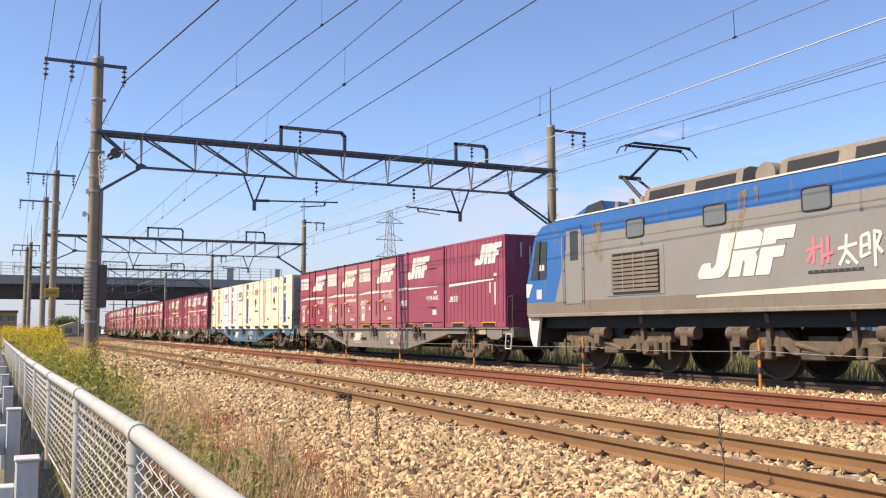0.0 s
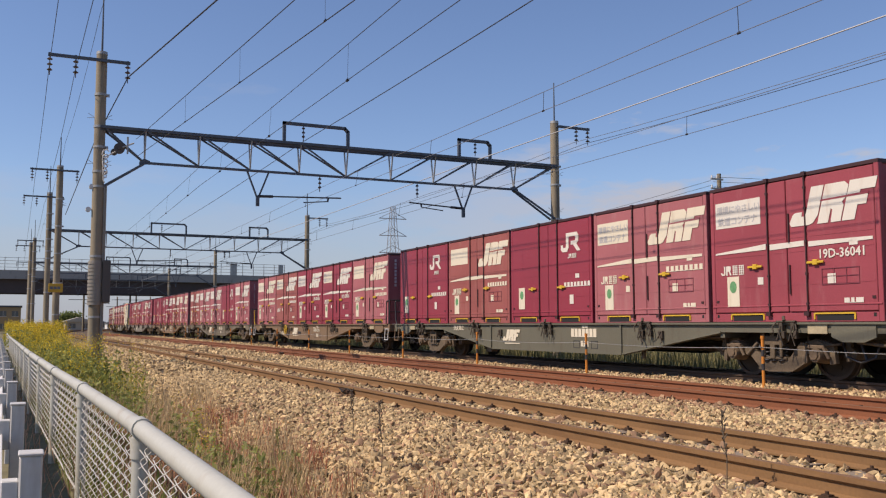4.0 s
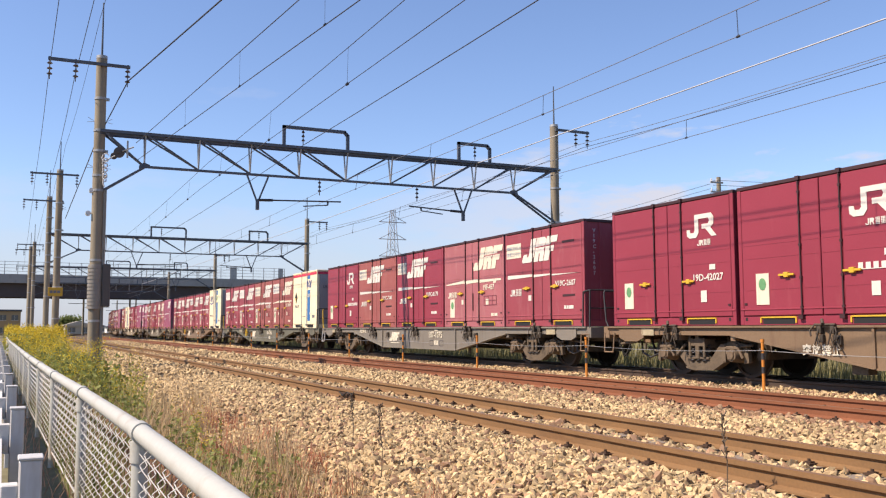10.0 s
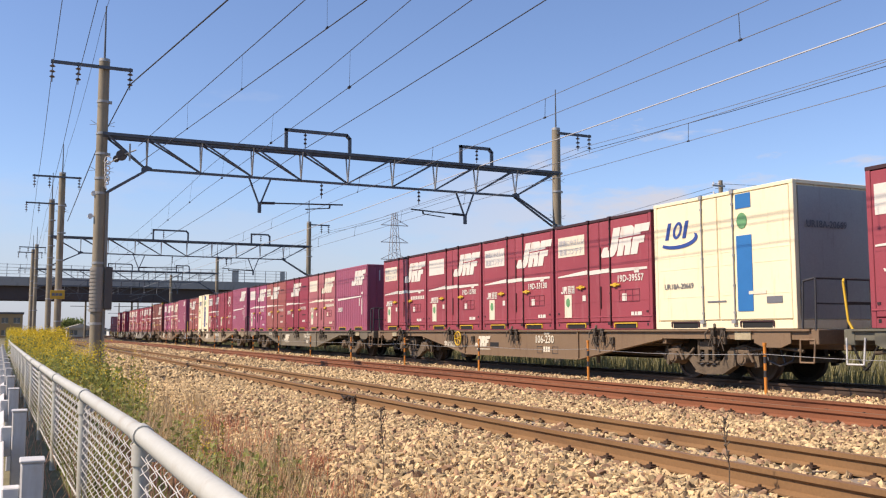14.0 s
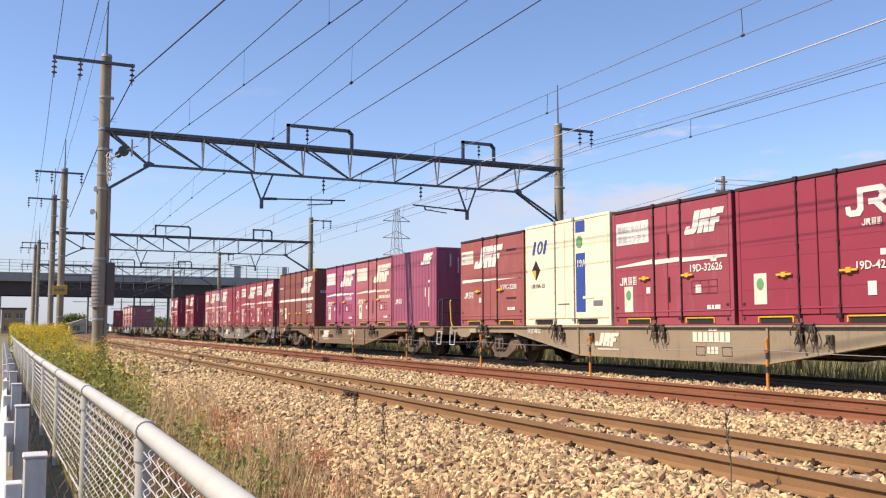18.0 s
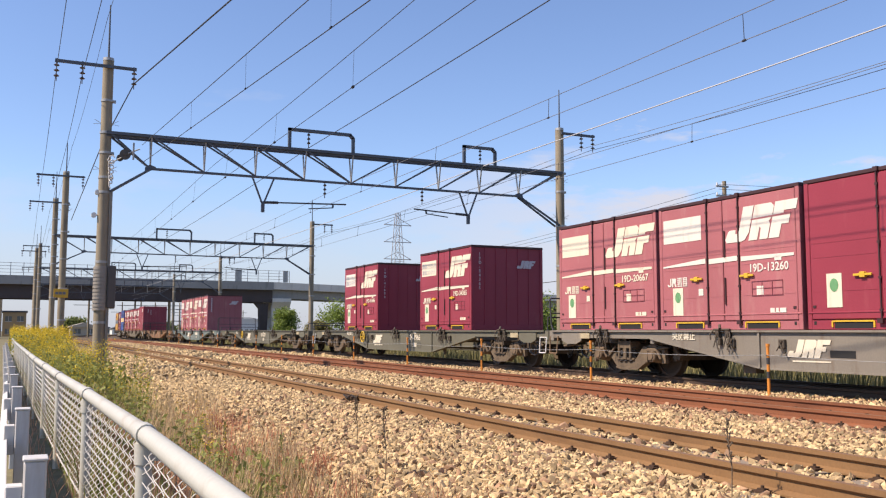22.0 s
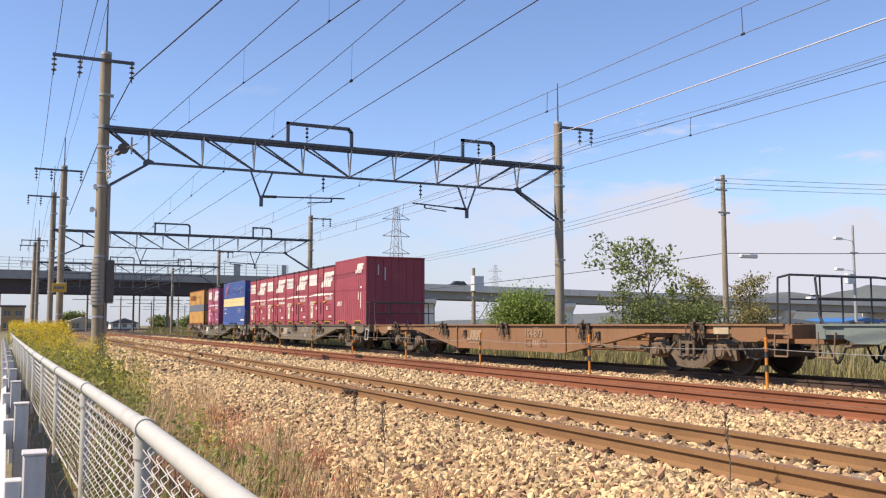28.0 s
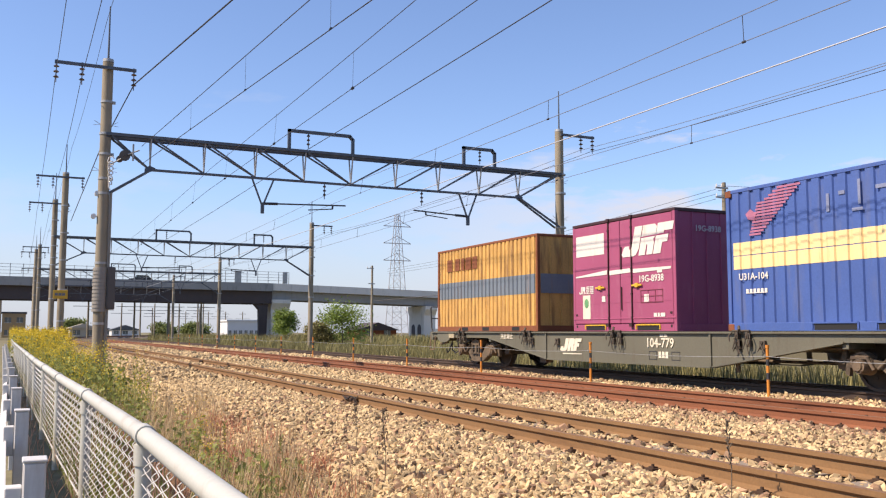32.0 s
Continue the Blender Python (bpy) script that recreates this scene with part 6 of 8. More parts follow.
        part("registration_arm", Shape().tube((vx, 0, 5.10), (vx + sg * 0.5, 0, 5.12), 0.045, n=8).tube((vx + sg * 0.5, 0, 5.12), (ax, 0, 5.2), 0.025, n=8)
             .tube((ax - sg * 0.45, 0, 5.18), (ax - sg * 0.47, 0, 5.05), 0.03, n=6).tube((ax - sg * 0.47, 0, 5.06), (ax - sg * 1.3, 0, 4.98), 0.018, n=6), M["dark_steel"], v)
        hx = 9.0 if sg > 0 else 12.55
        part("insulator", INS, None, v, "dark disc insulator string", at=(hx, 0, LOW_Z - 0.04))
    return pt, ml, mr


PY = (28.5, 60.6, 92.7, 124.8)
for i, y in enumerate(PY):
    pt, ml, mr = portal(y, 0.0 if y < BEND else 0.2, (2.09, 1.65, 1.35, 1.1)[i])
    if i == 0:
        # cable wrap, switch box, pulleys and conduits on the nearest mast
        s = Shape()
        for k in range(12):
            z = 1.55 + k * 0.11
            s.tube((2.09, 0, z), (2.09, 0, z + 0.08), 0.22, 0.22, n=18)
            s.tube((2.09, 0, z + 0.08), (2.09, 0, z + 0.11), 0.20, 0.20, n=18)
        part("cable_wrap", s, M["box_grey"], ml, "ribbed tan cable wrap")
        part("switch_box", Shape().box(2.27, -0.2, 1.62, 2.5, 0.2, 2.88, 0.02), M["box_dark"], ml, "dark brown-grey switch box")
        for x in (2.27, 2.31):
            part("conduit", Shape().tube((x, -0.1, -0.5), (x, -0.1, 5.1), 0.024, n=8), M["box_grey"], ml)
        for z, x in ((5.09, 1.91), (4.40, 1.83)):
            part("knob_insulator", Shape().tube((x, -0.08, z), (x, 0.08, z), 0.075, n=12).tube((x + 0.05, 0, z), (2.09, 0, z), 0.025, n=6), M["porcelain"], ml, "white knob insulator")
        part("tension_pulley", Shape().tube((2.64, -0.26, 6.27), (2.64, -0.16, 6.27), 0.16, n=20).tube((2.64, -0.3, 6.27), (2.64, -0.12, 6.27), 0.045, n=10).tube((2.5, -0.2, 6.16), (2.5, -0.1, 6.16), 0.10, n=14), M["box_dark"], ml, "dark tensioning pulley")
        coil = [(2.25 + 0.10 * math.cos(i * 1.1) * (1 - i / 60), -0.22 + 0.03 * math.sin(i * 0.7), 6.15 - i * 0.026 + 0.10 * math.sin(i * 1.1)) for i in range(34)]
        part("cable_coil", Shape().path(coil, 0.017, 5), M["porcelain"], ml, "white looped jumper cable")
        s = Shape().tube((2.72, -0.28, 6.3), (3.05, -0.3, 6.45), 0.022, n=6).box(2.84, -0.36, 6.1, 2.89, -0.31, 6.62)
        s.tube((2.2, -0.2, 5.95), (2.6, -0.24, 6.2), 0.02, n=6)
        part("tension_yoke", s, M["galv"], ml)

for y, top, x in ((49.5, 9.1, 1.79), (98.0, 9.2, 1.1)):
    sm = thing("line_mast", "single concrete line mast with crossarm", "line mast", "single masts beside the line", at=(x - 2.0, y, 0))
    p = mast(sm, 2.0, top, 10.6)
    crossarm(p, 0.6, 2.9, 8.85, (0.7, 1.4, 2.8))
    for z in (1.5, 3.1, 4.6, 6.0, 7.4):
        band(p, 2.0, z)
    if y < 60:
        sg = part("warning_plate", Shape().box(1.62, -0.26, 2.62, 2.3, -0.2, 3.06, 0.01), M["sign_yellow"], p, "yellow warning plate")
        bars(sg, (1.7, -0.264, 2.78), (0.14, 0.14, 0.14), 0.13, M["grey_text"], "end")


def wire(name, pts, r, material, label, sag=0.0, group="overhead wires"):
    s = Shape()
    out = []
    for a, b in zip(pts, pts[1:]):
        a, b = Vector(a), Vector(b)
        n = 8 if sag else 1
        for i in range(n):
            t = i / n
            p = a.lerp(b, t)
            p.z -= sag * 4 * t * (1 - t)
            out.append(p)
    out.append(Vector(pts[-1]))
    s.path(out, r, 5)
    return solid(name, s, M[material], label, "wire", group)


def catenary(x, zc, zm, label, skin="wire"):
    ys = [-36.0, -3.6] + list(PY)
    zig = [(x + (0.18 if i % 2 else -0.18), y, zc) for i, y in enumerate(ys)]
    wire("contact_wire", zig, 0.007, skin, label)
    wire("messenger_wire", [(x, y, zm + 0.12) for y in ys], 0.007, skin, "dark messenger wire above a contact wire", sag=0.12)
    for i, (y0, y1) in enumerate(zip(ys, ys[1:])):
        if y1 > 95 or y1 < -3:
            continue
        n = 6
        for k in range(n):
            t = (k + 0.5) / n
            xx = zig[i][0] * (1 - t) + zig[i + 1][0] * t
            zz = zm + 0.12 - 0.12 * 4 * t * (1 - t)
            s = Shape().tube((xx, y0 * (1 - t) + y1 * t, zc), ((xx + x) / 2, y0 * (1 - t) + y1 * t, zz), 0.003 if x < 9 else 0.006, n=5)
            s.tube((xx, y0 * (1 - t) + y1 * t - 0.03, zc), (xx, y0 * (1 - t) + y1 * t + 0.03, zc), 0.03 if x < 9 else 0.02, n=6)
            solid("dropper", s, M["wire"], "thin dropper wire with a small clamp", "wire", "droppers")


catenary(TRACKS[0], 5.37, 6.06, "dark contact wire over a rusty track")
catenary(TRACKS[1], 5.23, 5.62, "dark contact wire over the middle track", "wire_soft")
catenary(TRACKS[2], 5.08, 5.48, "dark contact wire over the goods train", "wire_soft")
ALLY = [-3.6] + list(PY)
wire("feeder_wire", [(8.42, y, 7.02) for y in ALLY], 0.012, "wire", "thick dark feeder wire on a hoop", 0.1)
wire("feeder_wire", [(14.85, y, 6.88) for y in ALLY], 0.017, "wire_pale", "thick pale feeder wire on a hoop", 0.05)
wire("feeder_wire", [(19.1, y, 7.9) for y in ALLY], 0.009, "wire_soft", "dark feeder wire on a mast arm", 0.3)
wire("feeder_wire", [(19.62, y, 7.9) for y in ALLY], 0.01, "wire", "dark feeder wire on a mast arm", 0.3)
LY = [-3.6, 28.5, 49.5, 60.6, 92.7, 124.8]
for x in (0.62, 1.33):
    wire("feeder_wire", [(x, y - 0.2, 8.45) for y in LY], 0.009, "wire", "thin feeder wire along the mast tops", 0.25)
wire("shield_wire", [(2.0, y, 10.4) for y in LY], 0.007, "wire", "thin shield wire between lightning rods", 0.3)
wire("anchored_wire", [(3.11, 28.2, 6.58), (4.84, 2.9, 6.27), (5.4, -6.0, 6.1)], 0.009, "wire", "catenary wire ending at a mast")
wire("anchored_wire", [(3.11, 28.2, 6.02), (4.9, 2.9, 5.41), (5.5, -6.0, 5.2)], 0.009, "wire", "contact wire ending at a mast")
for y in (22.0, 17.5, 13.0):
    t = (28.2 - y) / 25.3
    x = 3.11 + 1.76 * t
    solid("dropper", Shape().tube((x, y, 6.58 - 0.31 * t), (x, y, 6.02 - 0.61 * t), 0.003, n=5).tube((x, y - 0.03, 6.02 - 0.62 * t), (x, y + 0.03, 6.02 - 0.62 * t), 0.02, n=6),
          M["wire"], "thin dropper wire with a small clamp", "wire", "droppers")
wire("feeder_cable", [(2.83, 28.3, 8.48), (4.9, 13.0, 8.30), (7.2, -4.0, 8.1)], 0.02, "wire", "thick black feeder cable from a mast arm")
wire("feeder_cable", [(2.83, 28.3, 8.48), (2.25, 32.0, 7.3), (2.1, 49.3, 6.6)], 0.018, "wire", "thick black feeder cable between masts")

# ---- marker stakes with a line ----
def stake_mesh():
    s = Shape()
    s.tube((0, 0, -0.3), (0, 0, 0.72), 0.027, n=10)
    s.tube((0, 0, 0.70), (0, 0, 0.75), 0.034, n=10)
    return s


STAKE = cached("stake", stake_mesh, M["orange"])
STAKE_BAND = cached("stake_band", lambda: Shape().tube((0, 0, -0.055), (0, 0, 0.055), 0.0285, n=10), M["dark_steel"])
for k in range(-2, 14):
    st = thing("marker_stake", "slim orange marker stake with dark bands in ballast", "stake", "stakes between the tracks", at=(11.4, 11.42 + 5.2 * k, 0))
    part("shaft", STAKE, None, st)
    for z in (0.46, 0.23):
        part("dark_band", STAKE_BAND, None, st, at=(0, 0, z))
    part("hook", cached("stake_hook", lambda: Shape().path([(-0.03, 0, 0.54), (-0.06, 0, 0.56), (-0.06, 0, 0.6)], 0.006, 5), M["galv"]), None, st)
wire("marker_line", [(11.37, 11.42 + 5.2 * k, 0.56) for k in range(-2, 14)], 0.005, "galv", "pale line strung between marker stakes", 0.05, "marker line")


# ---- fence and guard rail ----
FZ = 0.607
FSTEP, FN = 2.12, 24
fence = thing("chain_link_fence", "white-painted tubular chain-link fence beside the road", "fence")
FY = [3.2 + FSTEP * (k - 2) for k in range(FN)]
for k, y in enumerate(FY):
    x = fence_x(y)
    p = part("post", cached("fence_post", lambda: Shape().tube((0, 0, -0.75), (0, 0, 0.0), 0.027, n=14), M["fence_paint"]), None, fence, at=(x, y, FZ - 0.0))
    part("collar", cached("fence_collar", lambda: Shape().tube((0, 0, -0.10), (0, 0, -0.03), 0.033, n=14).tube((0, -0.05, 0), (0, 0.05, 0), 0.036, n=14).box(0.02, -0.02, -0.09, 0.045, 0.02, -0.06), M["fence_paint"]), None, p)
    if k + 1 < FN:
        y1 = FY[k + 1]
        part("top_rail", Shape().tube((x, y, FZ), (fence_x(y1), y1, FZ), 0.0305, n=14), M["fence_paint"], fence)
        part("bottom_wire", Shape().tube((x, y, 0.03), (fence_x(y1), y1, 0.03), 0.006, n=5), M["mesh_wire"], fence)
        # woven wires: each one zigzags upright and hooks into the next
        s = Shape()
        cell, leg, r, d = 0.096, 0.046, 0.0017 if y < 9 else 0.0024, 0.011
        cols, turn = int(FSTEP / cell), int(0.57 / leg * 4)
        for c in range(cols):
            pts = []
            for j in range(turn + 1):
                q = j / 8 + 0.5 * (c % 2)                       # one spiral turn in eight steps
                w = abs(((q + 0.25) % 1.0) * 4 - 2) - 1
                yy = y + (c + 0.5 + 0.53 * w) * FSTEP / cols
                pts.append((fence_x(yy) + d * math.sin(2 * math.pi * q), yy, FZ - 0.03 - j * leg / 4))
            for p0, p1 in zip(pts, pts[1:]):
                s.tube(p0, p1, r, n=4 if y < 9 else 3, cap=False)
        tagged(part("chain_link", s, M["mesh_wire"], fence, "woven wire mesh"), kind="stuff")
guard = thing("guard_rail", "white roadside guard rail on square posts", "guard rail")
for k in range(-1, 16):
    y = 3.4 + 2.15 * k
    x = 0.062 - 0.0165 * (y - 3.4)
    p = part("post", cached("guard_post", lambda: Shape().box(-0.036, -0.05, -0.9, 0.036, 0.05, 0.0, 0.006), M["white_paint"]), None, guard, at=(x, y, 0.515))
    part("post_cap", cached("guard_cap", lambda: Shape().box(-0.04, -0.054, 0.0, 0.04, 0.054, 0.01, 0.003), M["white_paint"]), None, p)
    part("spacer", cached("guard_spacer", lambda: Shape().box(-0.09, -0.035, -0.24, -0.036, 0.035, -0.08, 0.004).tube((-0.06, -0.035, -0.2), (-0.06, -0.05, -0.2), 0.014, n=6), M["white_paint"]), None, p)
bm_ = Shape()
gp = [(0.0, 0.50), (-0.035, 0.46), (-0.035, 0.40), (0.0, 0.36), (-0.0, 0.30), (-0.035, 0.26), (-0.035, 0.20), (0.0, 0.16), (-0.006, 0.16), (-0.041, 0.20), (-0.041, 0.26), (-0.008, 0.30), (-0.008, 0.36), (-0.041, 0.40),
      (-0.041, 0.46), (-0.006, 0.50)]
n_ = len(gp)
v_, f_ = [], []
for y in (-3.0, 34.0):
    x = -0.012 - 0.0115 * (y - 2.5)
    v_ += [(x + a, y, b * 0.72) for a, b in gp]
bm_.add(v_, [(j, (j + 1) % n_, n_ + (j + 1) % n_, n_ + j) for j in range(n_)])
part("beam", bm_, M["white_paint"], guard, "white corrugated beam")
road = Shape().add([(-7, -60, -0.34), (-0.25, -60, -0.30), (-2.0, 90, -0.30), (-8.8, 90, -0.34)], [(0, 1, 2, 3)])
solid("road", road, M["asphalt"], "dusty tan roadside lane", "road", kind="structure")

# ---- overpass ----
YB = 168.0
ov = thing("road_overpass", "road overpass with brown girders and pale concrete parapets", "bridge")


def deck_z(x):
    pts = [(-160, 10.3), (0, 10.28), (45, 10.18), (76, 9.4), (176, 7.8), (300, 6.2), (420, 4.6)]
    for (a, za), (b, zb) in zip(pts, pts[1:]):
        if a <= x <= b:
            return za + (zb - za) * (x - a) / (b - a)
    return pts[0][1]


dx_ = [-160, -80, -20, 0, 20, 43]
s = Shape()
for a, b in zip(dx_, dx_[1:]):
    s.prism([(a, deck_z(a) - 3.85), (b, deck_z(b) - 3.85), (b, deck_z(b) - 1.5), (a, deck_z(a) - 1.5)], 1, YB, YB + 0.3)
    s.prism([(a, deck_z(a) - 3.85), (b, deck_z(b) - 3.85), (b, deck_z(b) - 1.5), (a, deck_z(a) - 1.5)], 1, YB + 7, YB + 7.3)
for k in range(20):
    x = -158 + k * 10
    s.box(x - 0.1, YB - 0.12, deck_z(x) - 3.8, x + 0.1, YB, deck_z(x) - 1.55)
part("steel_girder", s, M["girder"], ov, "dark brown steel girder")
for a, b in zip(dx_, dx_[1:]):
    for nm, z0, z1, y0, y1 in (("parapet", 1.5, 0.0, YB - 0.9, YB - 0.6), ("deck_slab", 1.5, 1.1, YB - 0.6, YB + 8), ("parapet", 1.5, 0.0, YB + 8, YB + 8.3)):
        part(nm, Shape().prism([(a, deck_z(a) - z0), (b, deck_z(b) - z0), (b, deck_z(b) - z1), (a, deck_z(a) - z1)], 1, y0, y1), M["concrete"], ov, "grey concrete parapet")
px_ = [43, 76, 110, 140, 176, 230, 300, 420]
for a, b in zip(px_, px_[1:]):
    # slab and beams below the pale parapet get their shade from the darker concrete
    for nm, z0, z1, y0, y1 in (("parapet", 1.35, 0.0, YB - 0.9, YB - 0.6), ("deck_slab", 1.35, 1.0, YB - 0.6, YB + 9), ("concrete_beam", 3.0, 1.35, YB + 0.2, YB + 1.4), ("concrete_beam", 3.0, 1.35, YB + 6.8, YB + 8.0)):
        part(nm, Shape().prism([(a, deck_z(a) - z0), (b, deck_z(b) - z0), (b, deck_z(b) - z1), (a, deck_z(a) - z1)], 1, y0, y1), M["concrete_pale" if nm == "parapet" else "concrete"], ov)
for x, w in ((44.7, 3.5), (76, 2.6), (110, 2.6), (143, 2.6), (176, 2.6), (214, 2.6)):
    zt = deck_z(x) - 3.05
    y0, y1 = YB + 0.3, YB + 8.0
    s = Shape().prism([(y0 - 1.0, zt), (y1 + 1.0, zt), (y1 + 1.0, zt - 0.7), (y1, zt - 1.9), (y1, -0.9), (y0, -0.9), (y0, zt - 1.9), (y0 - 1.0, zt - 0.7)], 0, x - w / 2, x + w / 2)
    p = part("pier", s, M["concrete_pale"], ov, "pale concrete wall pier")
    # flat dark arches on the solid face, painted shade of two openings
    for q in (2.3, 5.4):
        pts = [(y0 + q - 0.95, -0.8), (y0 + q + 0.95, -0.8), (y0 + q + 0.95, 1.7)] + [(y0 + q + 0.95 * math.cos(a), 1.7 + 0.95 * math.sin(a)) for a in [math.pi * i / 8 for i in range(1, 8)]] + [(y0 + q - 0.95, 1.7)]
        if x > 50:
            part("arched_niche", Shape().prism(pts, 0, x - w / 2 - 0.02, x - w / 2 + 0.05), M["girder"], p)
part("steel_column", Shape().prism([(39.6, 6.3), (42.4, 6.3), (42.3, 5.2), (42.1, -0.9), (40.8, -0.9), (40.6, 5.2)], 1, YB + 0.4, YB + 1.6), M["girder"], ov, "dark steel support column")
rail_post = cached("bridge_post", lambda: Shape().box(-0.05, -0.05, 0, 0.05, 0.05, 2.2), M["galv"])
for k in range(64):
    x = -80 + k * 2.0
    part("railing_post", rail_post, None, ov, at=(x, YB - 0.75, deck_z(x)))
s = Shape()
for dz in (0.55, 1.1, 1.65, 2.18):
    s.bar((-80, YB - 0.75, deck_z(-80) + dz), (46, YB - 0.75, deck_z(46) + dz), 0.05, 0.06)
part("railing", s, M["galv"], ov)
part("noise_panel", Shape().box(35.7, YB - 0.85, deck_z(36), 36.9, YB - 0.65, deck_z(36) + 2.2), M["galv"], ov, "solid railing panel")
part("noise_panel", Shape().box(44.8, YB - 0.85, deck_z(45), 45.7, YB - 0.65, deck_z(45) + 2.2), M["galv"], ov, "solid railing panel")


CARS = []              # car, place at 25 s, speed


def car(x, speed, color, van=False):
    """A car or small van that drives west over the bridge."""
    c = thing("van" if van else "car", "small %s driving over the road bridge" % (color + (" van" if van else " car")), "car", "cars on the bridge")
    col = M["wall_white"] if color == "white" else M["dark_steel"]
    h = 0.35 if van else 0.0
    body = [(-2.05, 0.35), (-2.1, 0.75), (-1.9, 0.92 + h), (-1.2, 1.0 + h), (2.0, 1.0 + h), (2.08, 0.6), (2.05, 0.35)]
    part("car_body", Shape().prism(body, 1, -0.82, 0.82), col, c)
    part("cabin", Shape().prism([(-1.25, 1.0 + h), (-0.7, 1.5 + h), (1.3 + h, 1.52 + h), (1.85, 1.0 + h)], 1, -0.72, 0.72), M["glass_dark"], c, "dark window band")
    part("roof", Shape().box(-0.7, -0.72, 1.5 + h, 1.3 + h, 0.72, 1.58 + h, 0.02), col, c)
    for a in (-1.3, 1.3):
        for b in (-0.78, 0.78):
            part("wheel", cached("car_wheel", lambda: Shape().tube((0, -0.1, 0), (0, 0.1, 0), 0.32, n=14), M["black"]), None, c, at=(a, b, 0.32))
    CARS.append((c, x, speed))
    return c


def drive(x, speed, t):
    """Rolls west along the deck; before its turn it stands at the deck's far end."""
    q = min(412.0, x - speed * (t - 25.0))
    slope = math.degrees(math.atan2(deck_z(q + 2) - deck_z(q - 2), 4.0))
    return pose(q, YB + 1.6, deck_z(q) - 0.65, 0, -slope, 0)


car(22.4, 16.5, "dark")
car(61.1, 18.4, "dark")
car(104.4, 17.8, "dark")
car(131.2, 16.0, "dark")
car(243.0, 18.9, "white", True)

# ---- buildings and poles far off ----
def house(name, x, y, w, d, h, wall, roof, label, gable=True, wins=2, rows=1, rise=0.2):
    t = thing(name, label, "building", at=(x, y, -0.8))
    b = Shape().box(-w / 2, 0, 0, w / 2, d, h)
    wl_ = part("wall", b, M[wall], t)
    if gable:
        part("roof", Shape().prism([(-w / 2 - 0.4, h), (w / 2 + 0.4, h), (w / 2 + 0.4, h + 0.15), (0, h + w * rise), (-w / 2 - 0.4, h + 0.15)], 1, -0.5, d + 0.5), M[roof], t)
    else:
        part("roof", Shape().box(-w / 2 - 0.25, -0.25, h, w / 2 + 0.25, d + 0.25, h + 0.4), M[roof], t)
    for r in range(rows):
        for i in range(wins):
            u = -w / 2 + w * (i + 0.5) / wins
            ww = min(1.6, w / wins * 0.55)
            wd = part("window", Shape().box(u - ww / 2, -0.06, 1.0 + r * 2.9, u + ww / 2, 0.02, 2.2 + r * 2.9), M["glass_grey"], wl_)
            part("window_frame", Shape().box(u - ww / 2 - 0.08, -0.1, 0.92 + r * 2.9, u + ww / 2 + 0.08, -0.05, 1.0 + r * 2.9).box(u - 0.03, -0.09, 1.0 + r * 2.9, u + 0.03, -0.05, 2.2 + r * 2.9), M["wall_white"], wd)
    return t


house("house", 13.8, 235, 6.0, 9, 2.6, "wall_cream", "wall_cream", "small cream house with a pale gabled roof", wins=2)
house("warehouse", -11, 210, 14, 12, 10.4, "wall_tan", "concrete", "tan three-storey building with a flat roof", False, 5, 3)
house("warehouse", -1.5, 232, 5, 9, 6.0, "wall_tan", "roof_tile", "narrow tan building with a dark roof", False, 2, 2)
house("depot_building", 51.6, 230, 8.2, 10, 4.5, "wall_white", "wall_white", "long white low depot building", False, 6, 1)
house("house", 33, 330, 9, 9, 2.4, "wall_white", "roof_tile", "distant white house with a dark roof", wins=3)
house("house", 27, 360, 9, 9, 2.4, "wall_cream", "roof_tile", "distant cream house with a dark roof", wins=2)
house("shed", 99, 96, 13, 10, 2.1, "wall_white", "galv", "white shed with a ribbed grey roof", wins=2, rise=0.06)
house("shed", 116, 96, 9, 9, 2.2, "wall_white", "roof_blue", "shed with a bright blue roof", wins=2, rise=0.08)
house("shed", 73, 190, 9, 9, 2.2, "rust", "girder", "rust-brown shed under the viaduct", wins=2)


def utility_pole(x, y, top, label, material="pole_concrete", arms=2, box=False, r=0.15):
    t = thing("utility_pole", label, "utility pole", "utility poles", at=(x, y, 0))
    part("shaft", Shape().tube((0, 0, -1.0), (0, 0, top), r * 1.25, r * 0.8, n=14), M[material], t)
    for i in range(arms):
        z = top - 0.35 - i * 0.55
        a = part("crossarm", Shape().box(-0.75, -0.2, z - 0.05, 0.15, -0.13, z + 0.05), M["galv"], t)
        for u in (-0.68, -0.3):
            part("insulator", cached("pin_insulator", lambda: Shape().tube((0, 0, 0), (0, 0, 0.16), 0.05, 0.03, n=8), M["porcelain"]), None, a, at=(u, -0.165, z + 0.05))
    part("pole_band", Shape().tube((0, 0, top - 2.3), (0, 0, top - 2.2), r * 1.15, n=14).box(-0.55, -0.2, top - 2.25, 0.3, -0.12, top - 2.15), M["galv"], t)
    if box:
        part("signal_box", Shape().box(-0.2, -0.5, top - 1.75, 0.62, 0.1, top - 0.6, 0.02), M["box_pale"], t, "pale blue-grey box on the pole")
        s = Shape()
        for k in range(6):
            s.box(-0.35, -0.25, 0.6 + k * 0.45, 0.35, -0.2, 0.64 + k * 0.45)
        s.bar((0.2, -0.2, top - 2.4), (1.3, -0.2, top - 2.4), 0.05, 0.05)
        s.bar((0.1, -0.2, top - 4.2), (1.3, -0.2, top - 2.4), 0.05, 0.05)
        part("step_irons", s, M["galv"], t)
    return t


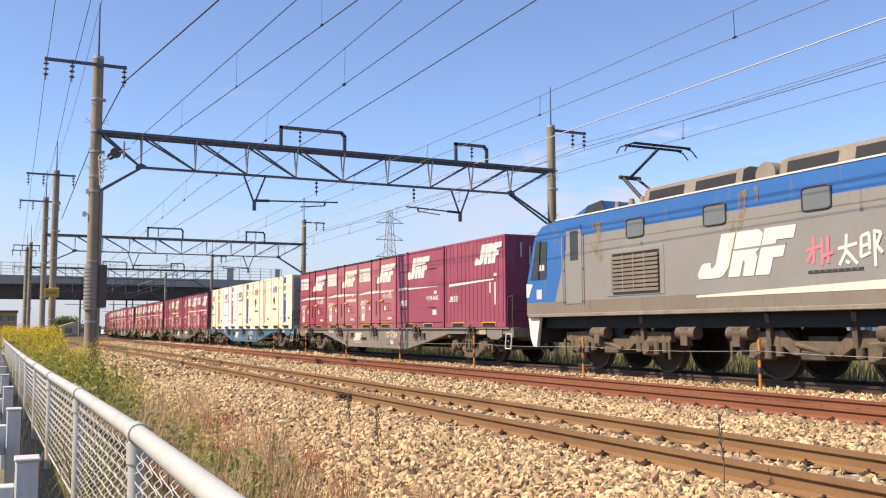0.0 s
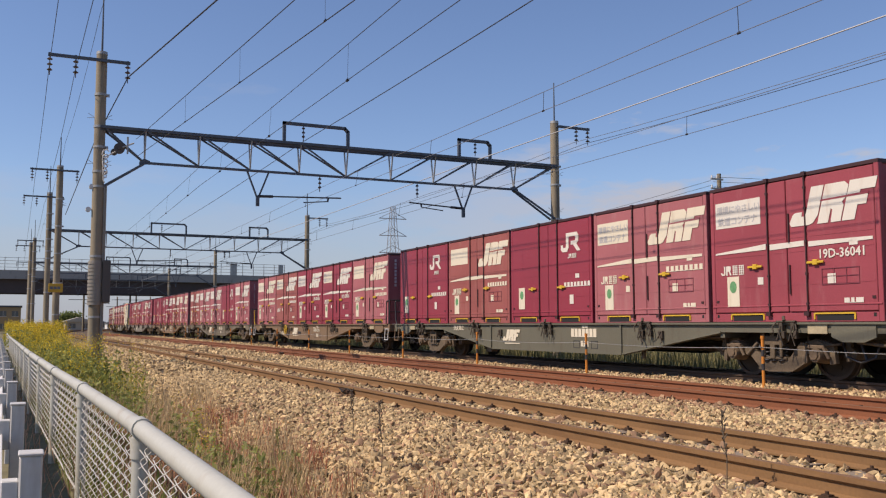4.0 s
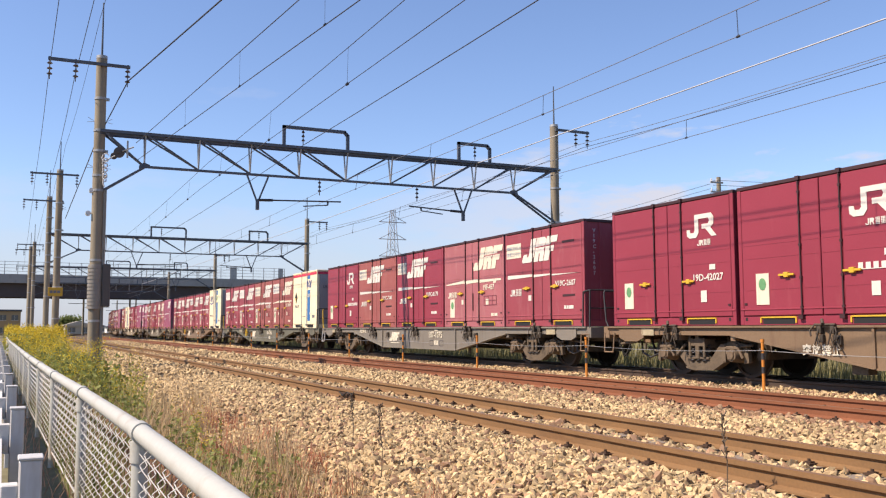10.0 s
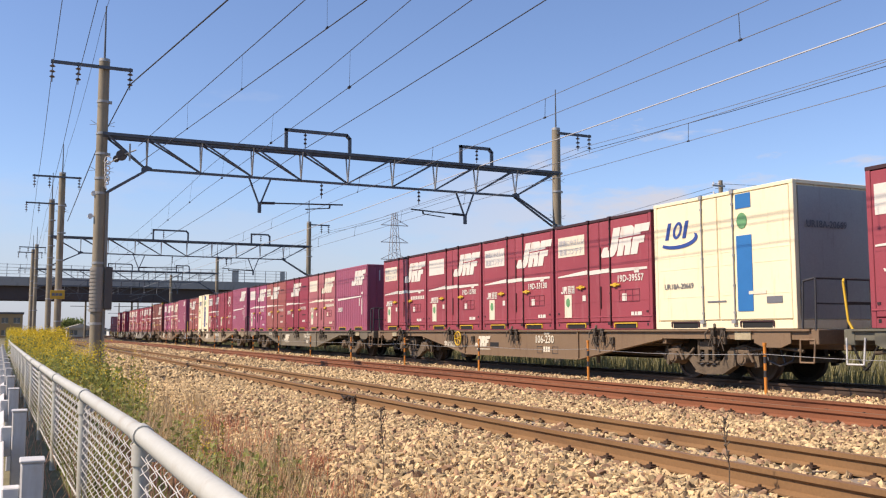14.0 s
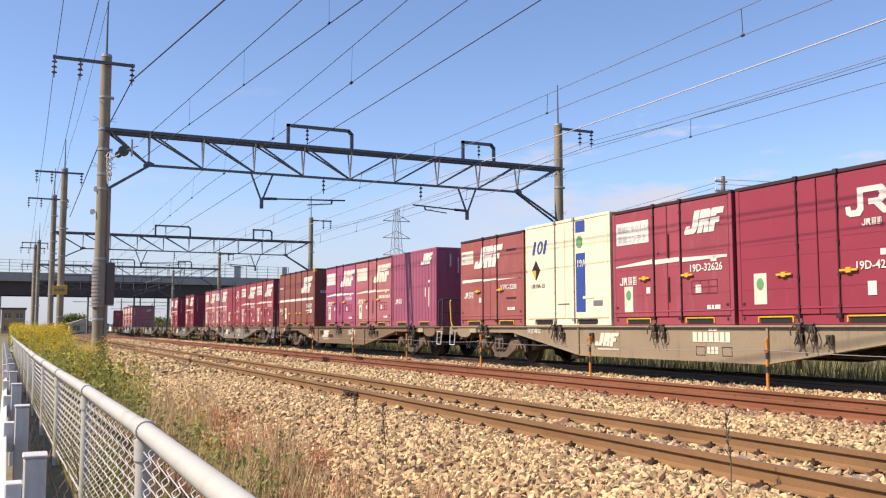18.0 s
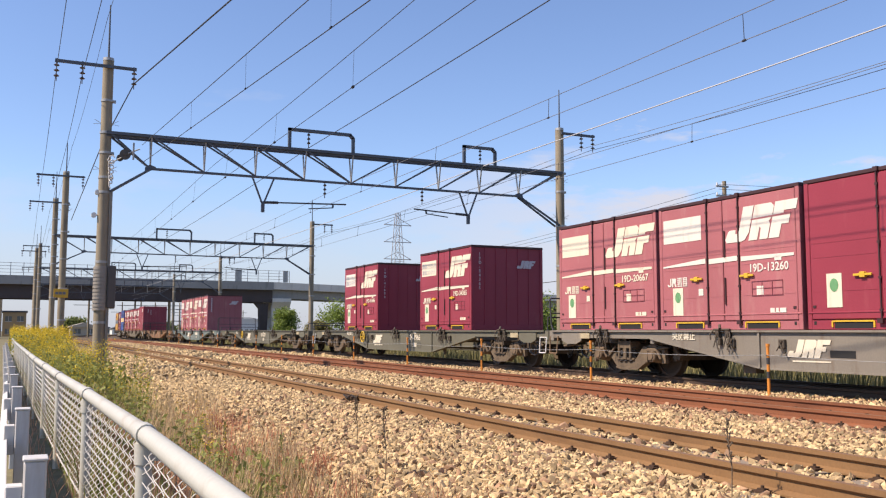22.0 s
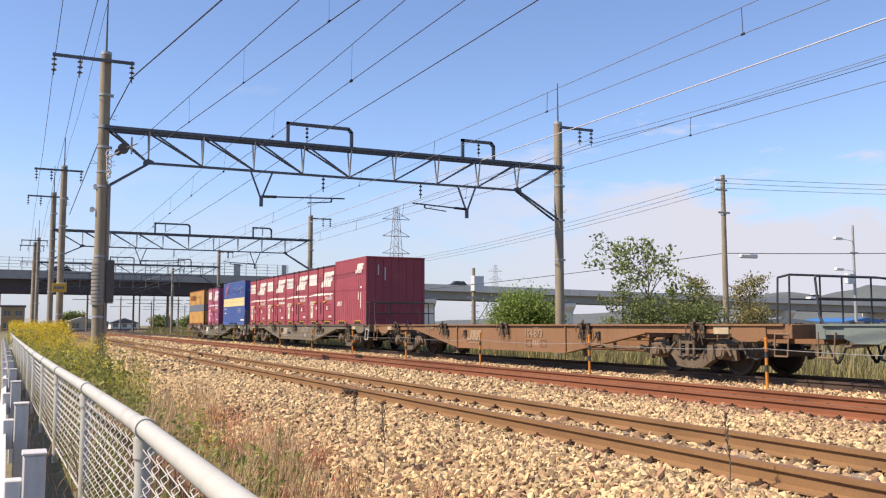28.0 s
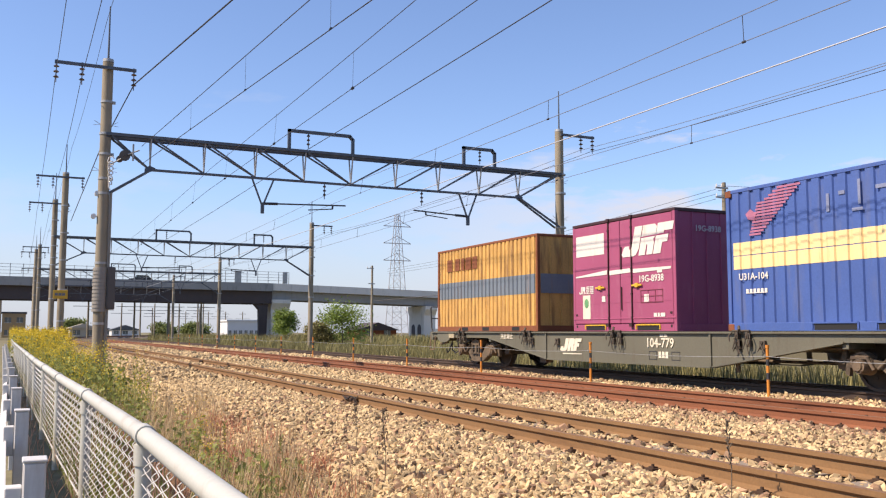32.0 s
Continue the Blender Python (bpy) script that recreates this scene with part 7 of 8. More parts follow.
utility_pole(36.2, 39.2, 9.55, "tall concrete utility pole with wires")
utility_pole(38.2, 101.5, 9.0, "concrete utility pole near the viaduct", arms=1)
utility_pole(30.8, 60.0, 5.25, "short pole with a pale equipment box", box=True, arms=0)
up4 = utility_pole(59.4, 50.0, 8.85, "thin street pole with lamps and a transformer box", "galv", 0, r=0.11)
for z in (7.6, 5.2):
    part("street_lamp", Shape().tube((0, 0, z), (-1.6, -0.2, z + 0.1), 0.03, n=6).box(-2.3, -0.35, z, -1.5, -0.05, z + 0.22, 0.04), M["wall_white"], up4, "pale street lamp head")
part("transformer_box", Shape().box(-0.9, -0.3, 4.2, -0.3, 0.2, 5.0, 0.03), M["box_pale"], up4)
for k in range(3):
    z = 9.3 - 0.28 * k
    wire("power_line", [(35.6, 39.0, z), (63, 33, z + 0.35)], 0.012, "wire", "power line to a utility pole", 0.15, "power lines")
    wire("power_line", [(35.5, 39.1, z - 0.2), (40.0, 101.0, 8.6 - 0.28 * k)], 0.012, "wire", "power line between utility poles", 0.5, "power lines")
wire("power_line", [(22.0, 58.0, 3.1), (36.2, 39.2, 5.05), (62, 34, 5.9)], 0.022, "wire", "low black cable on a utility pole", 0.15, "power lines")
solid("cable_closure", Shape().box(37.0, 38.75, 4.78, 38.3, 38.95, 5.02, 0.05), M["wall_white"], "white cable closure hung on a line", "cable box")


def pylon(x, y, h):
    t = thing("power_pylon", "tall lattice steel power pylon far away", "pylon", "pylons", at=(x, y, -0.8))
    w0, w1 = h * 0.075, h * 0.016
    for sx in (-1, 1):
        for sy in (-1, 1):
            part("leg", Shape().bar((sx * w0, sy * w0, 0), (sx * w1, sy * w1, h), 0.2, 0.2, (1, 0, 0)), M["pylon_steel"], t)
    n = 10
    for k in range(n):
        a, b = k / n, (k + 1) / n
        wa, wb = w0 + (w1 - w0) * a, w0 + (w1 - w0) * b
        for sy in (-1, 1):
            s = Shape()
            s.bar((-wa, sy * wa, h * a), (wb, sy * wb, h * b), 0.1, 0.1, (0, 1, 0))
            s.bar((wa, sy * wa, h * a), (-wb, sy * wb, h * b), 0.1, 0.1, (0, 1, 0))
            s.bar((-wb, sy * wb, h * b), (wb, sy * wb, h * b), 0.1, 0.1, (0, 1, 0))
            part("lattice_panel", s, M["pylon_steel"], t)
    for f in (0.62, 0.76, 0.9):
        part("arm", Shape().bar((-h * 0.12, 0, h * f), (h * 0.12, 0, h * f), 0.3, 0.3).bar((-h * 0.12, 0, h * f), (0, 0, h * (f + 0.06)), 0.2, 0.2).bar((h * 0.12, 0, h * f), (0, 0, h * (f + 0.06)), 0.2, 0.2), M["pylon_steel"], t)
    return t


pylon(138, 338, 50)
pylon(430, 790, 62)
for k, y in enumerate((176, 205, 240, 285, 330)):
    for x0 in (-3.0, 5.0, 11.0, 17.0):
        p, a = along(XT + x0 - 3, y)
        t = thing("line_mast", "distant concrete line mast beyond the overpass", "line mast", "masts beyond the overpass", at=p)
        part("shaft", cached("far_mast", lambda: Shape().tube((0, 0, -0.8), (0, 0, 8.2), 0.2, 0.15, n=10), M["pole_concrete"]), None, t)
        part("crossarm", cached("far_arm", lambda: Shape().box(-1.3, -0.05, 7.3, 1.3, 0.05, 7.42).box(-2.6, -0.03, 5.6, 2.6, 0.03, 5.7), M["steel"]), None, t)

# hills on the horizon
rnd = random.Random(4)
hill = Shape()
hv, hf = [], []
for i in range(61):
    a = radians(24 + i * 0.83)
    el = float(np.interp(math.degrees(a), [24, 30, 36, 42, 45, 46.5, 48, 50.5, 52, 60, 75], [0.3, 0.6, 0.9, 1.5, 1.95, 2.0, 1.8, 2.3, 2.2, 1.9, 1.5]))
    hh = 1950 * math.tan(radians(el)) / 1.35 + rnd.uniform(-2, 2)
    for rr, zz in ((1500, -2), (1750, hh * 0.8 * 1.35), (1950, hh * 1.35), (2200, -2)):
        hv.append((rr * math.sin(a), rr * math.cos(a), zz))
for i in range(60):
    for j in range(3):
        hf.append((i * 4 + j, i * 4 + j + 1, (i + 1) * 4 + j + 1, (i + 1) * 4 + j))
hill.add(hv, hf, True)
solid("hills", hill, M["hill"], "low wooded hills along the horizon", "hills", kind="structure")


# ---- loose stones, grass and weeds ----
rng = np.random.default_rng(7)
PHI = (1 + 5 ** 0.5) / 2
ICO_V = np.array([(-1, PHI, 0), (1, PHI, 0), (-1, -PHI, 0), (1, -PHI, 0), (0, -1, PHI), (0, 1, PHI), (0, -1, -PHI), (0, 1, -PHI), (PHI, 0, -1), (PHI, 0, 1), (-PHI, 0, -1), (-PHI, 0, 1)]) / 1.902
ICO_F = np.array([(0, 11, 5), (0, 5, 1), (0, 1, 7), (0, 7, 10), (0, 10, 11), (1, 5, 9), (5, 11, 4), (11, 10, 2), (10, 7, 6), (7, 1, 8), (3, 9, 4), (3, 4, 2), (3, 2, 6), (3, 6, 8), (3, 8, 9), (4, 9, 5), (2, 4, 11), (6, 2, 10), (8, 6, 7), (9, 8, 1)])


def mesh_np(name, verts, faces, material):
    me = bpy.data.meshes.new(name)
    n, k = len(faces), faces.shape[1]
    me.vertices.add(len(verts))
    me.vertices.foreach_set("co", verts.astype(np.float32).ravel())
    me.loops.add(n * k)
    me.loops.foreach_set("vertex_index", faces.astype(np.int32).ravel())
    me.polygons.add(n)
    me.polygons.foreach_set("loop_start", np.arange(0, n * k, k, dtype=np.int32))
    me.polygons.foreach_set("loop_total", np.full(n, k, dtype=np.int32))
    me.polygons.foreach_set("use_smooth", np.zeros(n, dtype=bool))
    me.update(calc_edges=True)
    me.validate()
    me.materials.append(material)
    return me


def turns(n):
    q = rng.normal(size=(n, 4))
    q /= np.linalg.norm(q, axis=1)[:, None]
    w, x, y, z = q.T
    return np.stack([np.stack([1 - 2 * (y * y + z * z), 2 * (x * y - z * w), 2 * (x * z + y * w)], 1),
                     np.stack([2 * (x * y + z * w), 1 - 2 * (x * x + z * z), 2 * (y * z - x * w)], 1),
                     np.stack([2 * (x * z - y * w), 2 * (y * z + x * w), 1 - 2 * (x * x + y * y)], 1)], 1)


def bed_height(x):
    return np.interp(x, [0.5, 0.95, 1.6, 2.1, 2.92, 3.5, 15.3, 16.1, 17.1], [-0.08, -0.22, -0.40, -0.42, -0.24, -0.175, -0.175, -0.24, -0.6])


def stones(name, x0, x1, y0, y1, per_m2, size, label, material="stone", keep=None):
    n = int((x1 - x0) * (y1 - y0) * per_m2)
    p = np.stack([rng.uniform(x0, x1, n), rng.uniform(y0, y1, n)], 1)
    if keep is not None:
        p = p[keep(p[:, 0], p[:, 1])]
    rails = np.min(np.abs(p[:, :1] - np.array([c + s * 0.566 for c in TRACKS for s in (-1, 1)])[None]), axis=1)
    p = p[rails > 0.085]
    n = len(p)
    sc = size * rng.uniform(0.55, 1.35, n)
    shape = ICO_V[None] * rng.uniform(0.45, 1.3, (n, 12, 1)) * np.stack([rng.uniform(0.8, 1.7, n), rng.uniform(0.6, 1.2, n), rng.uniform(0.35, 0.8, n)], 1)[:, None]
    v = np.einsum("nij,nkj->nki", turns(n), shape) * sc[:, None, None]
    v[:, :, 0] += p[:, :1]
    v[:, :, 1] += p[:, 1:]
    v[:, :, 2] += (bed_height(p[:, 0]) + rng.uniform(-0.25, 0.55, n) * sc)[:, None]
    f = (ICO_F[None] + (np.arange(n) * 12)[:, None, None]).reshape(-1, 3)
    me = mesh_np(name, v.reshape(-1, 3), f, M[material])
    return solid(name, me, None, label, "stones", kind="stuff")


edge = lambda x, y: x > 1.9 + 0.45 * np.sin(y * 0.9) + rng.uniform(-0.5, 0.5, len(x))
stones("ballast_stones", 1.6, 4.66, 4.2, 11.0, 1050, 0.031, "tan and ochre crushed ballast stones", keep=edge)
stones("ballast_stones", 1.6, 4.66, 11.0, 22.0, 560, 0.037, "tan crushed ballast stones beside the rails", keep=edge)
stones("ballast_stones", 1.6, 4.66, 22.0, 60.0, 90, 0.06, "tan crushed ballast stones farther along the line", keep=edge)
stones("brown_stones", 1.6, 4.66, 4.2, 16.0, 120, 0.037, "rust-brown ballast stones among tan ones", "stone_brown", keep=edge)
stones("brown_stones", 5.95, 8.82, 4.0, 18.0, 70, 0.037, "rust-brown ballast stones among tan ones", "stone_brown")
stones("brown_stones", 10.12, 12.5, 7.0, 34.0, 130, 0.045, "red-brown ballast stones beside the train", "stone_brown")
stones("soil_stones", 0.9, 2.4, 3.2, 14.0, 260, 0.022, "small pinkish-brown stones in the dry soil", "stone_brown")
stones("ballast_stones", 4.83, 5.80, 16.0, 50.0, 120, 0.05, "crushed stones between brown rails farther along")
stones("brown_stones", 4.83, 5.80, 4.0, 50.0, 40, 0.045, "rust-brown stones between brown rails", "stone_brown")
stones("ballast_stones", 4.83, 5.80, 3.0, 16.0, 260, 0.036, "crushed stones between brown rails")
tan = lambda x, y: x < 8.1 + rng.uniform(0.0, 0.75, len(x))
stones("ballast_stones", 5.95, 8.82, 4.0, 14.0, 600, 0.034, "tan crushed stones between two tracks", keep=tan)
stones("brown_stones", 8.15, 8.82, 4.0, 30.0, 330, 0.036, "rust-stained stones beside red rails", "stone_brown")
stones("brown_stones", 8.98, 9.95, 5.0, 40.0, 200, 0.04, "rust-stained stones between red rails", "stone_brown")
stones("brown_stones", 10.1, 10.7, 6.0, 40.0, 220, 0.04, "rust-stained stones beside red rails", "stone_brown")
stones("ballast_stones", 5.95, 8.82, 14.0, 34.0, 280, 0.043, "tan crushed stones between two tracks")
stones("ballast_stones", 5.95, 8.82, 34.0, 90.0, 45, 0.075, "tan crushed stones far along the line")
stones("ballast_stones", 10.12, 12.5, 7.0, 34.0, 260, 0.045, "pinkish crushed stones beside the train's track")
stones("ballast_stones", 10.12, 12.5, 34.0, 95.0, 55, 0.075, "pinkish crushed stones far along the line")
stones("ballast_stones", 12.6, 15.6, 8.0, 40.0, 90, 0.05, "crushed stones under the train's track")


def blades(name, pts, heights, width, lean, material, label, bend=0.35, z=None):
    """Grass: each blade is a bent strip of two quads."""
    n = len(pts)
    a = rng.uniform(0, 2 * np.pi, n)
    ln = rng.uniform(0.2, 1.0, n) * lean
    d = np.stack([np.cos(a), np.sin(a)], 1)
    side = np.stack([-d[:, 1], d[:, 0]], 1) * (width * rng.uniform(0.5, 1.2, n))[:, None]
    base = bed_height(pts[:, 0]) - 0.03 if z is None else z
    v = np.zeros((n, 6, 3))
    for i, (t, k) in enumerate(((0, 1.0), (0.55, 0.8), (1.0, 0.12))):
        off = d * (heights * ln * (t ** (1 + bend)))[:, None]
        for j, s in ((0, -1), (1, 1)):
            v[:, 2 * i + j, :2] = pts + off + s * k * side
            v[:, 2 * i + j, 2] = base + heights * t * (1 - 0.25 * ln * t)
    f = np.array([(0, 1, 3, 2), (2, 3, 5, 4)])
    f = (f[None] + (np.arange(n) * 6)[:, None, None]).reshape(-1, 4)
    return solid(name, mesh_np(name, v.reshape(-1, 3), f, M[material]), None, label, "grass", kind="stuff")


def scatter(x0, x1, y0, y1, n, keep=None):
    p = np.stack([rng.uniform(x0, x1, n), rng.uniform(y0, y1, n)], 1)
    return p[keep(p[:, 0], p[:, 1])] if keep else p


def clumps(x0, x1, y0, y1, count, each, spread):
    c = np.stack([rng.uniform(x0, x1, count), rng.uniform(y0, y1, count)], 1)
    return (c[:, None] + rng.normal(0, spread, (count, each, 2))).reshape(-1, 2)


def strip(p, slope=0.0205):
    return p[(p[:, 0] > 0.52 - slope * p[:, 1])]


# dry grass between the fence and the stones
p = strip(scatter(0.4, 2.3, 2.2, 26, 5200))
blades("dry_grass", p, rng.uniform(0.12, 0.42, len(p)), 0.004, 0.6, "straw", "dry straw-coloured grass along the fence")
p = strip(clumps(0.9, 2.7, 4.2, 16, 60, 40, 0.09))
blades("dry_grass", p, rng.uniform(0.2, 0.6, len(p)), 0.0035, 0.55, "straw", "tufts of dry grass at the ballast edge")
p = strip(clumps(0.9, 2.6, 4.5, 14, 52, 40, 0.11))
blades("reddish_weeds", p, rng.uniform(0.1, 0.38, len(p)), 0.005, 0.7, "weed_red", "reddish dry weeds at the ballast edge")
p = strip(clumps(0.6, 2.2, 3.0, 26, 34, 34, 0.09))
blades("green_grass", p, rng.uniform(0.12, 0.4, len(p)), 0.005, 0.7, "stalk", "green grass tufts along the fence")
p = scatter(0.0, 0.85, 2.0, 30, 9000, lambda x, y: (x > 0.45 - 0.0205 * y) & (x < 0.88 - 0.0205 * y))
blades("fence_growth", p, rng.uniform(0.14, 0.5, len(p)), 0.006, 0.5, "weed_leaf", "dull green growth at the fence foot")
p = scatter(0.0, 1.0, 2.0, 30, 4200, lambda x, y: (x > 0.45 - 0.0205 * y) & (x < 1.0 - 0.0205 * y))
p2_ = scatter(0.2, 1.45, 2.4, 26, 2600, lambda x, y: (x > 0.62 - 0.0205 * y) & (x < 1.45 - 0.0205 * y))
blades("dry_grass", p2_, rng.uniform(0.15, 0.45, len(p2_)), 0.004, 0.5, "straw_red", "reddish dry grass along the fence")
blades("fence_growth", p, rng.uniform(0.2, 0.58, len(p)), 0.004, 0.5, "straw_red", "reddish dry stalks at the fence foot")
p = strip(scatter(0.2, 1.9, 14, 60, 5200))
blades("green_grass", p, rng.uniform(0.25, 0.75, len(p)), 0.008, 0.5, "stalk", "tall green grass along the fence")
p = scatter(-0.1, 0.42, 2.0, 22, 900, lambda x, y: (x > 0.18 - 0.018 * y) & (x < 0.40 - 0.0205 * y))
blades("verge_grass", p, rng.uniform(0.05, 0.3, len(p)), 0.005, 0.8, "straw_red", "sparse dry grass between guard rail and fence", z=-0.10)
p = scatter(-6, -0.3, 8, 70, 5200, lambda x, y: x < -0.25 - 0.02 * y)
blades("verge_grass", p, rng.uniform(0.15, 0.6, len(p)), 0.012, 0.6, "straw", "dry grass beside the road", z=-0.36)
# grass strip beyond the train
p = scatter(15.3, 24, 9, 60, 18000)
blades("far_grass", p, rng.uniform(0.3, 0.95, len(p)) * np.interp(p[:, 0], [15.3, 16.6], [0.5, 1.0]), 0.014, 0.45, "leaf_dry", "tall yellow-green grass beyond the tracks", z=np.interp(p[:, 0], [15.3, 16.0, 17.2, 24], [-0.22, -0.26, -0.62, -0.7]))
p = scatter(15.8, 30, 60, 150, 12000)
blades("far_grass", p, rng.uniform(0.4, 1.1, len(p)) * np.interp(p[:, 0], [15.8, 18.5], [0.35, 1.0]), 0.03, 0.4, "leaf_dry", "tall yellow-green grass far along the line", z=np.interp(p[:, 0], [15.8, 17.2, 24], [-0.24, -0.62, -0.7]))
p = scatter(16, 75, 110, 235, 15000, lambda x, y: x > along(17.5, 0)[0].x + np.maximum(0, y - BEND) ** 2 / (2 * RADIUS))
blades("far_grass", p, rng.uniform(0.6, 1.7, len(p)), 0.06, 0.4, "leaf_dry", "tall reed-like grass before the overpass", z=-0.8)
p = scatter(24, 90, 20, 160, 14000)
blades("far_grass", p, rng.uniform(0.3, 1.0, len(p)), 0.04, 0.4, "leaf_dry", "rough grass of the waste land", z=-0.75)


def leafy(pts, n_each, r, size, verts=None, squash=1.0, flat=0.0):
    """Leaf quads scattered round the points."""
    k = len(pts)
    c = np.repeat(pts, n_each, axis=0) + rng.normal(0, 1, (k * n_each, 3)) * np.array([r, r, r * squash])
    n = len(c)
    q = np.array([(-0.5, 0, 0), (0.0, -0.28, 0.05), (0.5, 0, 0), (0.0, 0.28, 0.05)])
    v = np.einsum("nij,kj->nki", turns(n), q) * (size * rng.uniform(0.6, 1.4, n))[:, None, None] + c[:, None]
    f = (np.arange(n * 4).reshape(-1, 4))
    return v.reshape(-1, 3), f


def weed_field(name, pts, heights, leaf, top, label, flower=None, base=None, share=1.0):
    """Upright leafy weeds: a stem strip, leaves along it and a plume on top."""
    z0 = bed_height(pts[:, 0]) if base is None else np.full(len(pts), base)
    stem = np.stack([pts[:, 0], pts[:, 1], z0], 1)
    blades(name + "_stems", pts, heights, 0.006, 0.12, "stalk", "upright weed stems", z=z0 - 0.03)
    lv = []
    for t in (0.25, 0.4, 0.55, 0.7, 0.8):
        q = stem.copy()
        q[:, 2] += heights * t
        lv.append(q)
    v, f = leafy(np.concatenate(lv), 4, 0.045, leaf)
    solid(name, mesh_np(name, v, f, M["weed_leaf"] if flower else M["stalk"]), None, label, "weeds", kind="stuff")
    if flower:
        q = stem.copy()
        q[:, 2] += heights * 0.97
        q = q[rng.random(len(q)) <= share]
        v, f = leafy(q, 42, 0.055, top, squash=1.5)
        solid(name + "_flowers", mesh_np(name + "_flowers", v, f, M["goldenrod"]), None, "bright yellow goldenrod flower plumes", "flowers", kind="stuff")


def tall(p, lo, hi):
    return np.maximum(0.2, rng.uniform(lo, hi, len(p)) - bed_height(p[:, 0]))


g1 = scatter(-0.5, 1.5, 29, 60, 800, lambda x, y: x > 0.5 - 0.0205 * y)
weed_field("goldenrod", g1, tall(g1, 0.35, 1.06), 0.075, 0.045, "dense goldenrod weeds with narrow leaves", True, share=0.8)
g2 = scatter(0.2, 1.9, 12, 29, 75, lambda x, y: x > 0.55 - 0.0205 * y)
weed_field("goldenrod", g2, tall(g2, 0.2, 0.72), 0.06, 0.016, "goldenrod weeds beside the fence", True)
g3 = np.array([(1.30, 6.9), (1.42, 7.3), (1.2, 6.4), (1.55, 7.8), (1.1, 6.0), (1.35, 7.6), (1.8, 10.0), (1.62, 9.1)])
weed_field("goldenrod", g3, rng.uniform(0.4, 0.6, len(g3)), 0.045, 0.012, "small goldenrod plants beside the fence", True)
g7 = scatter(0.1, 1.7, 13, 28, 460, lambda x, y: (x > 0.62 - 0.0205 * y) & (x < 1.55 - 0.012 * y))
weed_field("goldenrod", g7, tall(g7, 0.15, 0.72), 0.075, 0.026, "tall goldenrod clump before a concrete mast", True, share=0.4)
g8 = np.array([(1.05, 9.4), (1.12, 9.8), (0.98, 9.0), (1.2, 10.3), (1.02, 8.4), (1.3, 11.2), (1.42, 12.0), (0.92, 7.9)])
weed_field("goldenrod", g8, rng.uniform(0.55, 0.8, len(g8)), 0.05, 0.012, "slender goldenrod plants beside the fence", True)
g6 = strip(scatter(0.5, 1.9, 9, 28, 36))
weed_field("goldenrod", g6, rng.uniform(0.45, 0.8, len(g6)), 0.055, 0.014, "scattered goldenrod plants in dry grass", True)
g4 = strip(clumps(0.8, 2.3, 4.2, 13, 16, 5, 0.07))
weed_field("weeds", g4, rng.uniform(0.12, 0.3, len(g4)), 0.06, 0.0, "low green broad-leaved weeds")
g5 = strip(clumps(0.8, 1.9, 5.6, 12, 7, 4, 0.09))
weed_field("mugwort", g5, rng.uniform(0.25, 0.5, len(g5)), 0.06, 0.0, "bushy green mugwort along the fence")


def lone_weed(x, y, h, dark=True):
    s = Shape()
    z = float(bed_height(x))
    s.path([(x, y, z - 0.05), (x + 0.01, y, z + h * 0.4), (x - 0.012, y + 0.01, z + h * 0.75), (x - 0.02, y + 0.01, z + h)], 0.004, 5)
    for i in range(14):
        t = 0.45 + 0.55 * i / 14
        a = i * 2.4
        s.tube((x - 0.01, y, z + h * t), (x - 0.01 + 0.022 * math.cos(a), y + 0.022 * math.sin(a), z + h * t + 0.035), 0.003, 0.006, n=5)
    return solid("dry_weed", s, M["bark"] if dark else M["stalk"], "single dead brown weed stalk in the ballast", "weed", "lone weeds")


lone_weed(2.72, 6.9, 0.62)
lone_weed(3.10, 8.65, 0.52)
lone_weed(4.35, 4.72, 0.55)
lone_weed(2.30, 8.5, 0.34, False)
lone_weed(2.05, 9.9, 0.4, False)


